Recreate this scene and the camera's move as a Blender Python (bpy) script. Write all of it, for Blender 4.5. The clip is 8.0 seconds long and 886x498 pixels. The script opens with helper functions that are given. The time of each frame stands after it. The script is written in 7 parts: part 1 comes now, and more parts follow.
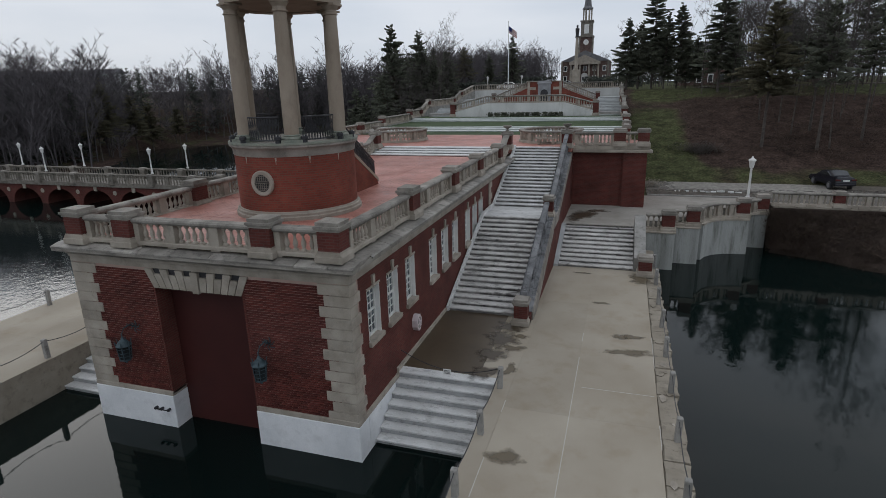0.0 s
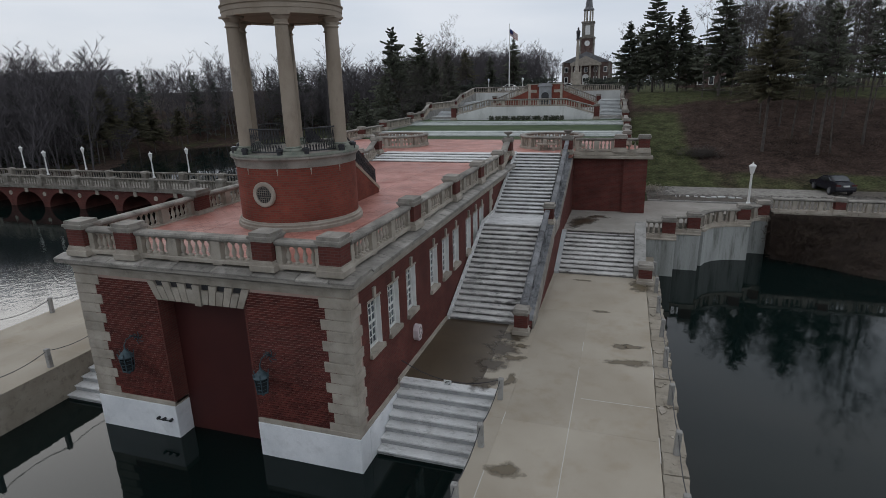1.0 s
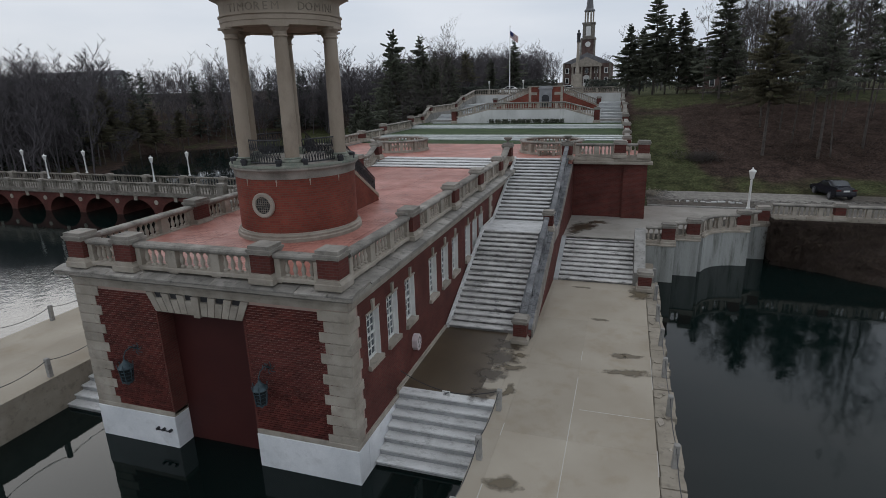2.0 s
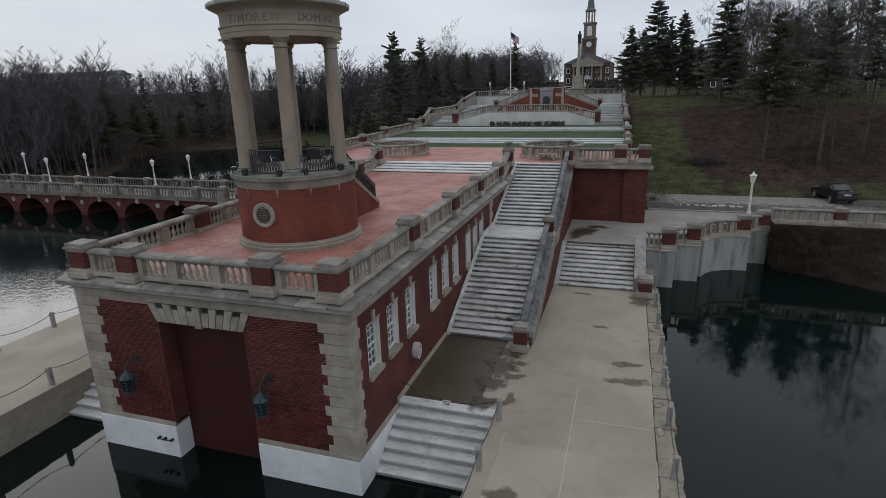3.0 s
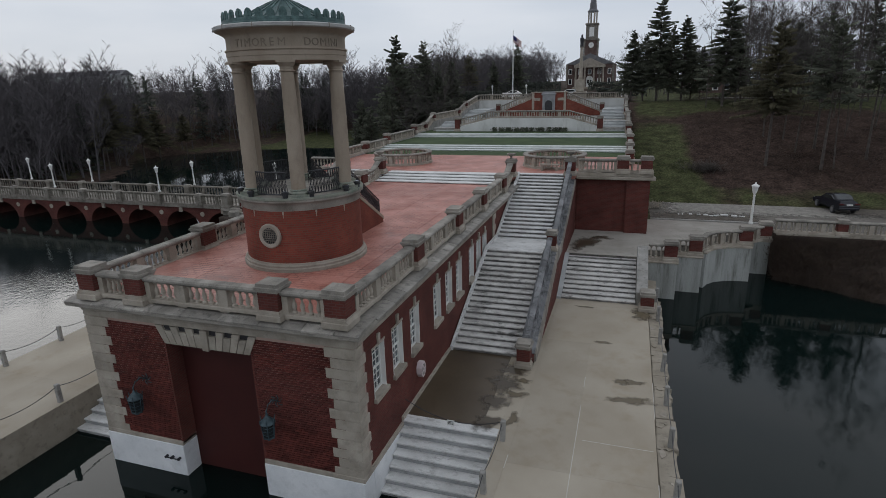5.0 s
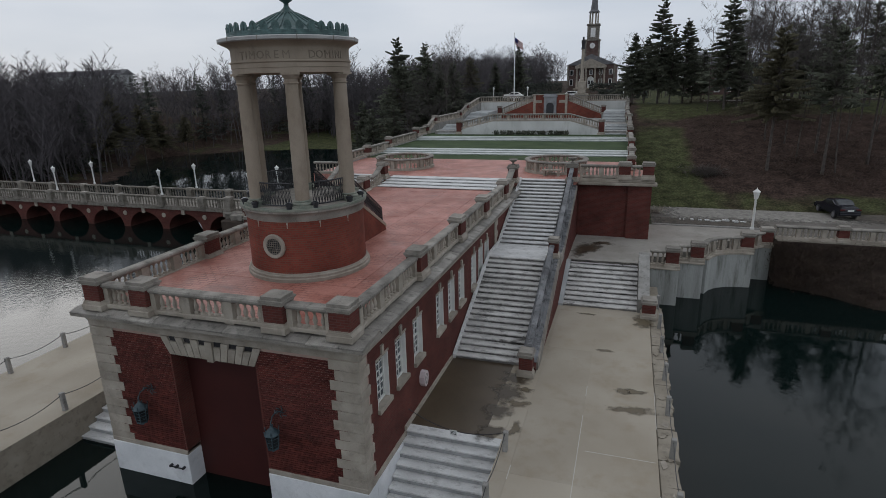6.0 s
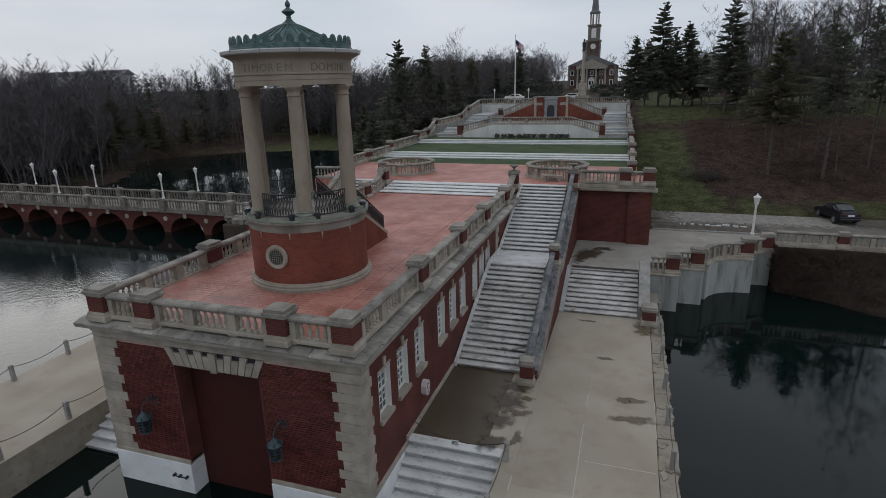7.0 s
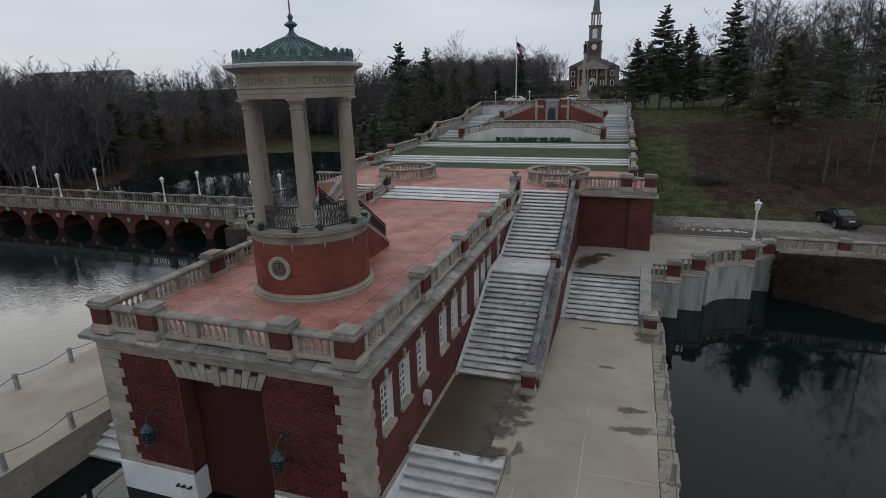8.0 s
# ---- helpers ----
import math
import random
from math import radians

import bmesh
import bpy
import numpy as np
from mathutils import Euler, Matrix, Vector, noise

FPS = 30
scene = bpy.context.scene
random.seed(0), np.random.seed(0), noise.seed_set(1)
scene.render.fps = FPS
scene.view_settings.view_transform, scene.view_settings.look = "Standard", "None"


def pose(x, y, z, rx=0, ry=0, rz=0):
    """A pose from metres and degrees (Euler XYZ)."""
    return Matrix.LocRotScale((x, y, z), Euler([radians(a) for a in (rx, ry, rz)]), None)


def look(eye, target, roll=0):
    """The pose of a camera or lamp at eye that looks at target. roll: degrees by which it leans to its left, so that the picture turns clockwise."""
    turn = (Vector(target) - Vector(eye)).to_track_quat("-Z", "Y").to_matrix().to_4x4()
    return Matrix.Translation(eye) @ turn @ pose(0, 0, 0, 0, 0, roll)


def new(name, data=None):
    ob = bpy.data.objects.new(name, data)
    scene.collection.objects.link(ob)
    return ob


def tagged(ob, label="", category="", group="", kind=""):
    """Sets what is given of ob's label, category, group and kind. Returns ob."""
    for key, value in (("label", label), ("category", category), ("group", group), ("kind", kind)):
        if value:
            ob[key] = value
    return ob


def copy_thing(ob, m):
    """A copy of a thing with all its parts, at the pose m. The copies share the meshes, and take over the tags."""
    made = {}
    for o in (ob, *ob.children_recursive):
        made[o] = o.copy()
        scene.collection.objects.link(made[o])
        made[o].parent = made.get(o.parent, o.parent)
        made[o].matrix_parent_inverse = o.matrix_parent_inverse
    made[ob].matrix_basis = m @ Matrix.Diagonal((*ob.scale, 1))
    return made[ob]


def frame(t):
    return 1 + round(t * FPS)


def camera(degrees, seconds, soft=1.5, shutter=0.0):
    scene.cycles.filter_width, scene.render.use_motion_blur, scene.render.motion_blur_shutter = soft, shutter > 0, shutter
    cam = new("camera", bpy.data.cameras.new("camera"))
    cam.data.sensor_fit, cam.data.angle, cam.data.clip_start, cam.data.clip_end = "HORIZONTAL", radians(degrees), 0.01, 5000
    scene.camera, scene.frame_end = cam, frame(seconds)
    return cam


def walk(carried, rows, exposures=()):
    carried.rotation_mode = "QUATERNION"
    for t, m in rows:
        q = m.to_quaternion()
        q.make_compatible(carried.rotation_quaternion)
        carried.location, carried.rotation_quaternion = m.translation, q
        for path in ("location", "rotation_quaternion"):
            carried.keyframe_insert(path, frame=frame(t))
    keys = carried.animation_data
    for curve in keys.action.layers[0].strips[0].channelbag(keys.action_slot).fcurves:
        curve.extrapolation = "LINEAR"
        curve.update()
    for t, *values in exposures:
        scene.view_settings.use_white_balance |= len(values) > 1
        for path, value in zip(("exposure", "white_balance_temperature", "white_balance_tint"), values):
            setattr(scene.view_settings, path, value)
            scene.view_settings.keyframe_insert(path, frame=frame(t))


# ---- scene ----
cam = camera(76.7, 8.0, 0.4)
PATH = [
    (0, (3.259, -0.181, 11.408), (2.667, 1.646, 10.848), -1.5),
    (0.5, (3.255, -0.185, 11.601), (2.663, 1.641, 11.041), -1.5),
    (1, (3.276, -0.16, 11.823), (2.681, 1.665, 11.263), -1.5),
    (1.5, (3.309, -0.109, 12.021), (2.712, 1.716, 11.461), -1.5),
    (3, (3.356, 0.02, 12.569), (2.754, 1.842, 12.006), -1.6),
    (3.5, (3.362, 0.031, 12.785), (2.757, 1.852, 12.22), -1.6),
    (4, (3.321, 0.04, 12.974), (2.714, 1.86, 12.408), -1.6),
    (4.5, (3.3, 0.044, 13.178), (2.693, 1.864, 12.611), -1.6),
    (6, (3.188, 0.031, 13.841), (2.579, 1.849, 13.27), -1.5),
    (6.5, (3.173, 0.027, 14.033), (2.562, 1.844, 13.462), -1.5),
    (7, (3.164, 0.031, 14.276), (2.553, 1.848, 13.703), -1.5),
    (7.5, (3.136, 0.052, 14.527), (2.524, 1.867, 13.952), -1.5),
    (8, (3.122, 0.064, 14.742), (2.509, 1.878, 14.167), -1.5),
]
walk(cam, [(t, look(eye, target, roll)) for t, eye, target, roll in PATH], ((0, 0.03), (3.5, 0.0), (8, -0.1)))

# ---- light ----
world = bpy.data.worlds.new("overcast")
scene.world = world
world.use_nodes = True
wn, wl = world.node_tree.nodes, world.node_tree.links
wn.clear()
w_out = wn.new("ShaderNodeOutputWorld")
w_bg = wn.new("ShaderNodeBackground")
w_sky = wn.new("ShaderNodeTexSky")
w_sky.sky_type, w_sky.sun_disc = "NISHITA", False
w_sky.sun_elevation, w_sky.sun_rotation = radians(27), radians(-56)
w_co = wn.new("ShaderNodeTexCoord")
w_map = wn.new("ShaderNodeMapping")
w_map.inputs["Scale"].default_value = (1.2, 1.2, 5.0)
w_noise = wn.new("ShaderNodeTexNoise")
w_noise.inputs["Scale"].default_value, w_noise.inputs["Detail"].default_value = 1.6, 5.0
w_ramp = wn.new("ShaderNodeValToRGB")
w_ramp.color_ramp.elements[0].position, w_ramp.color_ramp.elements[0].color = 0.3, (0.505, 0.57, 0.665, 1)
w_ramp.color_ramp.elements[1].position, w_ramp.color_ramp.elements[1].color = 0.7, (0.68, 0.72, 0.79, 1)
w_gain = wn.new("ShaderNodeVectorMath")
w_gain.operation = "SCALE"
w_gain.inputs["Scale"].default_value = 0.06
w_mix = wn.new("ShaderNodeMixRGB")
w_mix.inputs["Fac"].default_value = 0.93
w_sep, w_up, w_zen = wn.new("ShaderNodeSeparateXYZ"), wn.new("ShaderNodeMapRange"), wn.new("ShaderNodeMixRGB")
w_up.inputs["From Min"].default_value, w_up.inputs["From Max"].default_value = 0.13, 0.6
w_zen.blend_type = "MULTIPLY"
w_zen.inputs["Color2"].default_value = (1.2, 1.165, 1.13, 1)
wl.new(w_co.outputs["Generated"], w_sep.inputs["Vector"])
wl.new(w_sep.outputs["Z"], w_up.inputs["Value"])
wl.new(w_up.outputs["Result"], w_zen.inputs["Fac"])
wl.new(w_co.outputs["Generated"], w_map.inputs["Vector"])
wl.new(w_map.outputs["Vector"], w_noise.inputs["Vector"])
wl.new(w_noise.outputs["Fac"], w_ramp.inputs["Fac"])
wl.new(w_sky.outputs["Color"], w_gain.inputs[0])
wl.new(w_gain.outputs["Vector"], w_mix.inputs["Color1"])
wl.new(w_ramp.outputs["Color"], w_zen.inputs["Color1"])
wl.new(w_zen.outputs["Color"], w_mix.inputs["Color2"])
wl.new(w_mix.outputs["Color"], w_bg.inputs["Color"])
w_bg.inputs["Strength"].default_value = 1.05
wl.new(w_bg.outputs["Background"], w_out.inputs["Surface"])
sun = new("sun", bpy.data.lights.new("sun", "SUN"))
sun.data.energy, sun.data.angle, sun.data.color = 0.28, radians(23), (1.0, 0.97, 0.93)
sun.matrix_world = look((-0.739, 0.498, 0.454), (0, 0, 0))


# ---- materials ----
def material(name, colours, rough=0.8, grain=40.0, blotch=1.2, bump=0.2, metal=0.0, stain=None, stain_amount=0.35, stretch=(1, 1, 1), spec=0.3, random_tint=0.0, wear=None, wear_at=(0.54, 0.74)):
    """A weathered surface: blotches and grain between two colours, with stains of their own shape."""
    m = bpy.data.materials.new(name)
    m.use_nodes = True
    n, l = m.node_tree.nodes, m.node_tree.links
    b = n["Principled BSDF"]
    b.inputs["Roughness"].default_value, b.inputs["Metallic"].default_value = rough, metal
    b.inputs["Specular IOR Level"].default_value = spec
    co = n.new("ShaderNodeTexCoord")
    geo = n.new("ShaderNodeNewGeometry")
    mp = n.new("ShaderNodeMapping")
    mp.inputs["Scale"].default_value = stretch
    l.new(geo.outputs["Position"], mp.inputs["Vector"])
    big, fine = n.new("ShaderNodeTexNoise"), n.new("ShaderNodeTexNoise")
    big.inputs["Scale"].default_value, big.inputs["Detail"].default_value = blotch, 6
    fine.inputs["Scale"].default_value, fine.inputs["Detail"].default_value = grain, 3
    l.new(mp.outputs["Vector"], big.inputs["Vector"])
    l.new(mp.outputs["Vector"], fine.inputs["Vector"])
    add = n.new("ShaderNodeMath")
    add.operation = "MULTIPLY_ADD"
    l.new(fine.outputs["Fac"], add.inputs[0])
    add.inputs[1].default_value = 0.35
    l.new(big.outputs["Fac"], add.inputs[2])
    ramp = n.new("ShaderNodeValToRGB")
    ramp.color_ramp.elements[0].position, ramp.color_ramp.elements[1].position = 0.45, 0.9
    ramp.color_ramp.elements[0].color = (*colours[0], 1)
    ramp.color_ramp.elements[1].color = (*colours[1], 1)
    l.new(add.outputs["Value"], ramp.inputs["Fac"])
    out = ramp.outputs["Color"]
    if stain:
        st = n.new("ShaderNodeTexNoise")
        st.inputs["Scale"].default_value, st.inputs["Detail"].default_value, st.inputs["Roughness"].default_value = blotch * 2.3, 8, 0.7
        l.new(mp.outputs["Vector"], st.inputs["Vector"])
        sr = n.new("ShaderNodeValToRGB")
        sr.color_ramp.elements[0].position, sr.color_ramp.elements[1].position = 0.52, 0.72
        sr.color_ramp.elements[0].color, sr.color_ramp.elements[1].color = (0, 0, 0, 1), (stain_amount,) * 3 + (1,)
        l.new(st.outputs["Fac"], sr.inputs["Fac"])
        mx = n.new("ShaderNodeMixRGB")
        l.new(sr.outputs["Color"], mx.inputs["Fac"])
        l.new(out, mx.inputs["Color1"])
        mx.inputs["Color2"].default_value = (*stain, 1)
        out = mx.outputs["Color"]
    if wear:
        wv = n.new("ShaderNodeTexNoise")
        wv.inputs["Scale"].default_value, wv.inputs["Detail"].default_value, wv.inputs["Roughness"].default_value, wv.inputs["Distortion"].default_value = blotch * 1.1, 10, 0.75, 0.6
        wp = n.new("ShaderNodeMapping")
        wp.inputs["Location"].default_value = (31.0, 7.0, 3.0)
        l.new(mp.outputs["Vector"], wp.inputs["Vector"])
        l.new(wp.outputs["Vector"], wv.inputs["Vector"])
        wr = n.new("ShaderNodeValToRGB")
        wr.color_ramp.elements[0].position, wr.color_ramp.elements[1].position = wear_at
        wr.color_ramp.elements[0].color, wr.color_ramp.elements[1].color = (0, 0, 0, 1), (0.8, 0.8, 0.8, 1)
        l.new(wv.outputs["Fac"], wr.inputs["Fac"])
        wx = n.new("ShaderNodeMixRGB")
        l.new(wr.outputs["Color"], wx.inputs["Fac"])
        l.new(out, wx.inputs["Color1"])
        wx.inputs["Color2"].default_value = (*wear, 1)
        out = wx.outputs["Color"]
        rr = n.new("ShaderNodeMapRange")
        rr.inputs["To Min"].default_value, rr.inputs["To Max"].default_value = rough, rough * 0.55
        l.new(wr.outputs["Color"], rr.inputs["Value"])
        l.new(rr.outputs["Result"], b.inputs["Roughness"])
    if random_tint:
        oi = n.new("ShaderNodeObjectInfo")
        mr = n.new("ShaderNodeMapRange")
        mr.inputs["To Min"].default_value, mr.inputs["To Max"].default_value = 1 - random_tint, 1 + random_tint
        l.new(oi.outputs["Random"], mr.inputs["Value"])
        hs = n.new("ShaderNodeHueSaturation")
        l.new(mr.outputs["Result"], hs.inputs["Value"])
        l.new(out, hs.inputs["Color"])
        out = hs.outputs["Color"]
    l.new(out, b.inputs["Base Color"])
    bp = n.new("ShaderNodeBump")
    bp.inputs["Strength"].default_value, bp.inputs["Distance"].default_value = bump, 0.02
    l.new(add.outputs["Value"], bp.inputs["Height"])
    l.new(bp.outputs["Normal"], b.inputs["Normal"])
    return m


def island_material(name, colours, rough=0.85, spec=0.2):
    """For joined small pieces: each island takes its own shade between the colours."""
    m = bpy.data.materials.new(name)
    m.use_nodes = True
    n, l = m.node_tree.nodes, m.node_tree.links
    b = n["Principled BSDF"]
    b.inputs["Roughness"].default_value, b.inputs["Specular IOR Level"].default_value = rough, spec
    geo = n.new("ShaderNodeNewGeometry")
    ramp = n.new("ShaderNodeValToRGB")
    els = ramp.color_ramp.elements
    for i, c in enumerate(colours):
        e = els[i] if i < 2 else els.new(1.0)
        e.position, e.color = i / (len(colours) - 1), (*c, 1)
    for i in range(len(els)):
        els[i].position = i / (len(els) - 1)
    l.new(geo.outputs["Random Per Island"], ramp.inputs["Fac"])
    ns = n.new("ShaderNodeTexNoise")
    ns.inputs["Scale"].default_value, ns.inputs["Detail"].default_value = 0.9, 6
    l.new(geo.outputs["Position"], ns.inputs["Vector"])
    mr = n.new("ShaderNodeMapRange")
    mr.inputs["From Min"].default_value, mr.inputs["From Max"].default_value = 0.3, 0.7
    mr.inputs["To Min"].default_value, mr.inputs["To Max"].default_value = 0.7, 1.25
    l.new(ns.outputs["Fac"], mr.inputs["Value"])
    hs = n.new("ShaderNodeHueSaturation")
    l.new(mr.outputs["Result"], hs.inputs["Value"])
    l.new(ramp.outputs["Color"], hs.inputs["Color"])
    l.new(hs.outputs["Color"], b.inputs["Base Color"])
    return m


def brick_material(name, c1, c2, mortar, flat=False):
    m = bpy.data.materials.new(name)
    m.use_nodes = True
    n, l = m.node_tree.nodes, m.node_tree.links
    b = n["Principled BSDF"]
    b.inputs["Roughness"].default_value, b.inputs["Specular IOR Level"].default_value = 0.85, 0.2
    geo = n.new("ShaderNodeNewGeometry")
    sep, comb = n.new("ShaderNodeSeparateXYZ"), n.new("ShaderNodeCombineXYZ")
    l.new(geo.outputs["Position"], sep.inputs["Vector"])
    s = n.new("ShaderNodeMath")
    s.operation = "ADD"
    l.new(sep.outputs["X"], s.inputs[0])
    l.new(sep.outputs["Y"], s.inputs[1])
    l.new(s.outputs["Value"], comb.inputs["X"])
    l.new(sep.outputs["Z"], comb.inputs["Y"])
    br = n.new("ShaderNodeTexBrick")
    br.inputs["Scale"].default_value = 1.0
    br.inputs["Brick Width"].default_value, br.inputs["Row Height"].default_value = 0.24, 0.084
    br.inputs["Mortar Size"].default_value, br.inputs["Bias"].default_value = 0.011, -0.2
    br.inputs["Color1"].default_value, br.inputs["Color2"].default_value, br.inputs["Mortar"].default_value = (*c1, 1), (*c2, 1), (*mortar, 1)
    l.new(comb.outputs["Vector"], br.inputs["Vector"])
    ns = n.new("ShaderNodeTexNoise")
    ns.inputs["Scale"].default_value, ns.inputs["Detail"].default_value = 0.8, 7
    l.new(geo.outputs["Position"], ns.inputs["Vector"])
    mr = n.new("ShaderNodeMapRange")
    mr.inputs["From Min"].default_value, mr.inputs["From Max"].default_value = 0.3, 0.7
    mr.inputs["To Min"].default_value, mr.inputs["To Max"].default_value = 0.72, 1.25
    l.new(ns.outputs["Fac"], mr.inputs["Value"])
    hs = n.new("ShaderNodeHueSaturation")
    l.new(mr.outputs["Result"], hs.inputs["Value"])
    l.new(br.outputs["Color"], hs.inputs["Color"])
    l.new(hs.outputs["Color"], b.inputs["Base Color"])
    bp = n.new("ShaderNodeBump")
    bp.inputs["Strength"].default_value, bp.inputs["Distance"].default_value = 0.5, 0.01
    bp.invert = True
    l.new(br.outputs["Fac"], bp.inputs["Height"])
    l.new(bp.outputs["Normal"], b.inputs["Normal"])
    return m


BRICK = brick_material("red_brick", (0.112, 0.032, 0.026), (0.08, 0.023, 0.0195), (0.098, 0.05, 0.041))
BRICK_LIGHT = brick_material("orange_brick", (0.2, 0.05, 0.034), (0.155, 0.037, 0.026), (0.14, 0.07, 0.052))
LIMESTONE = material("limestone", ((0.25, 0.22, 0.18), (0.40, 0.36, 0.305)), 0.85, 60, 1.5, 0.25, stain=(0.12, 0.105, 0.09), stain_amount=0.4, random_tint=0.1)
LIMESTONE_WORN = material("worn_limestone", ((0.15, 0.138, 0.12), (0.335, 0.31, 0.272)), 0.85, 50, 1.1, 0.35, stain=(0.06, 0.055, 0.05), stain_amount=0.6, random_tint=0.15)
SLAB_STONE = material("weathered_cornice_slab", ((0.155, 0.144, 0.127), (0.36, 0.338, 0.303)), 0.5, 40, 1.3, 0.3, stain=(0.045, 0.043, 0.04), stain_amount=0.85, random_tint=0.28, wear=(0.055, 0.052, 0.048))
COLUMN_STONE = material("column_stone", ((0.235, 0.188, 0.142), (0.34, 0.288, 0.23)), 0.8, 50, 1.0, 0.1, stain=(0.13, 0.105, 0.083), stain_amount=0.4, stretch=(1, 1, 0.5))
WHITE_PAINT = material("white_masonry_paint", ((0.62, 0.64, 0.655), (0.8, 0.81, 0.82)), 0.6, 30, 1.0, 0.1, stain=(0.33, 0.33, 0.32), stain_amount=0.3)
STEP_PAINT = material("painted_steps", ((0.48, 0.48, 0.47), (0.7, 0.7, 0.69)), 0.75, 30, 1.6, 0.2, stain=(0.12, 0.115, 0.1), stain_amount=0.6, stretch=(0.6, 1, 3))
CONCRETE = material("pier_concrete", ((0.29, 0.251, 0.195), (0.385, 0.345, 0.281)), 0.85, 45, 0.35, 0.12, stain=(0.26, 0.21, 0.145), stain_amount=0.6, random_tint=0.05)
COURT_PAVING = material("court_concrete", ((0.24, 0.222, 0.195), (0.34, 0.32, 0.288)), 0.85, 45, 0.6, 0.12, stain=(0.15, 0.135, 0.11), stain_amount=0.5)
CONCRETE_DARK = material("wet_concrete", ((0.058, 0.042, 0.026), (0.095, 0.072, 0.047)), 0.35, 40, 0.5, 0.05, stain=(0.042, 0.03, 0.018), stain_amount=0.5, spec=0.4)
CONCRETE_GREY = material("rough_concrete", ((0.2, 0.195, 0.18), (0.34, 0.33, 0.31)), 0.9, 45, 1.6, 0.3, stain=(0.06, 0.055, 0.05), stain_amount=0.7)
DECK_RED = material("red_tinted_concrete", ((0.275, 0.093, 0.068), (0.49, 0.235, 0.19)), 0.5, 14, 0.75, 0.2, stain=(0.52, 0.31, 0.26), stain_amount=0.6, random_tint=0.08, wear=(0.12, 0.055, 0.045))


def paver_marks(m):
    """Worn marks of small pavers that show through the tinted concrete in places."""
    n, l = m.node_tree.nodes, m.node_tree.links
    b = n["Principled BSDF"]
    src = b.inputs["Base Color"].links[0].from_socket
    geo, br, ns = n.new("ShaderNodeNewGeometry"), n.new("ShaderNodeTexBrick"), n.new("ShaderNodeTexNoise")
    br.inputs["Scale"].default_value, br.inputs["Brick Width"].default_value, br.inputs["Row Height"].default_value, br.inputs["Mortar Size"].default_value = 1.0, 0.42, 0.2, 0.028
    ns.inputs["Scale"].default_value, ns.inputs["Detail"].default_value, ns.inputs["Roughness"].default_value = 0.7, 9, 0.75
    l.new(geo.outputs["Position"], br.inputs["Vector"])
    l.new(geo.outputs["Position"], ns.inputs["Vector"])
    mr, mu, mx = n.new("ShaderNodeMapRange"), n.new("ShaderNodeMath"), n.new("ShaderNodeMixRGB")
    mr.inputs["From Min"].default_value, mr.inputs["From Max"].default_value, mr.inputs["To Max"].default_value = 0.42, 0.62, 0.75
    mu.operation = "MULTIPLY"
    l.new(ns.outputs["Fac"], mr.inputs["Value"])
    l.new(mr.outputs["Result"], mu.inputs[0])
    l.new(br.outputs["Fac"], mu.inputs[1])
    l.new(mu.outputs["Value"], mx.inputs["Fac"])
    l.new(src, mx.inputs["Color1"])
    mx.inputs["Color2"].default_value = (0.13, 0.05, 0.04, 1)
    l.new(mx.outputs["Color"], b.inputs["Base Color"])


paver_marks(DECK_RED)
DOOR_RED = material("dark_red_door_paint", ((0.045, 0.011, 0.01), (0.06, 0.015, 0.013)), 0.6, 30, 0.8, 0.05)
MOSSY_STONE = material("green_stained_stone", ((0.15, 0.165, 0.135), (0.27, 0.275, 0.23)), 0.85, 40, 2.2, 0.2, stain=(0.08, 0.14, 0.11), stain_amount=0.8)
FLASHING = material("weathered_lead", ((0.3, 0.3, 0.295), (0.44, 0.44, 0.43)), 0.6, 30, 1.6, 0.1, stain=(0.16, 0.16, 0.155), stain_amount=0.5)
COPPER = material("green_copper", ((0.03, 0.06, 0.058), (0.1, 0.17, 0.165)), 0.55, 40, 3.5, 0.15, stain=(0.016, 0.024, 0.024), stain_amount=0.7, spec=0.4)
LANTERN_METAL = material("verdigris_iron", ((0.02, 0.034, 0.042), (0.065, 0.1, 0.115)), 0.55, 50, 6, 0.2)
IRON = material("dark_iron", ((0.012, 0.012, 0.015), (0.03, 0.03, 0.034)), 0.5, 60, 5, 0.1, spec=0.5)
WALL_PAINT = material("aged_white_wall_paint", ((0.34, 0.355, 0.355), (0.5, 0.515, 0.515)), 0.7, 30, 0.7, 0.1, stain=(0.2, 0.2, 0.19), stain_amount=0.5)
PORTAL_STONE = material("blue_grey_stone", ((0.2, 0.205, 0.215), (0.31, 0.315, 0.325)), 0.8, 40, 1.5, 0.15)
WHITE_WALL = material("white_garden_wall_paint", ((0.46, 0.465, 0.45), (0.64, 0.645, 0.625)), 0.7, 30, 0.6, 0.1, stain=(0.3, 0.3, 0.27), stain_amount=0.5, stretch=(1, 1, 0.4))
LAWN_EDGE = material("aged_lawn_steps", ((0.42, 0.45, 0.435), (0.58, 0.6, 0.585)), 0.7, 30, 0.8, 0.1, stain=(0.2, 0.22, 0.18), stain_amount=0.5)
# Greyer than the treads: riser shade is put into this colour, besides stains.
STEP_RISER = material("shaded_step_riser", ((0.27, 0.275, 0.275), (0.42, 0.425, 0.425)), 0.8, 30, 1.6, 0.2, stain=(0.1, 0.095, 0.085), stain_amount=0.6)
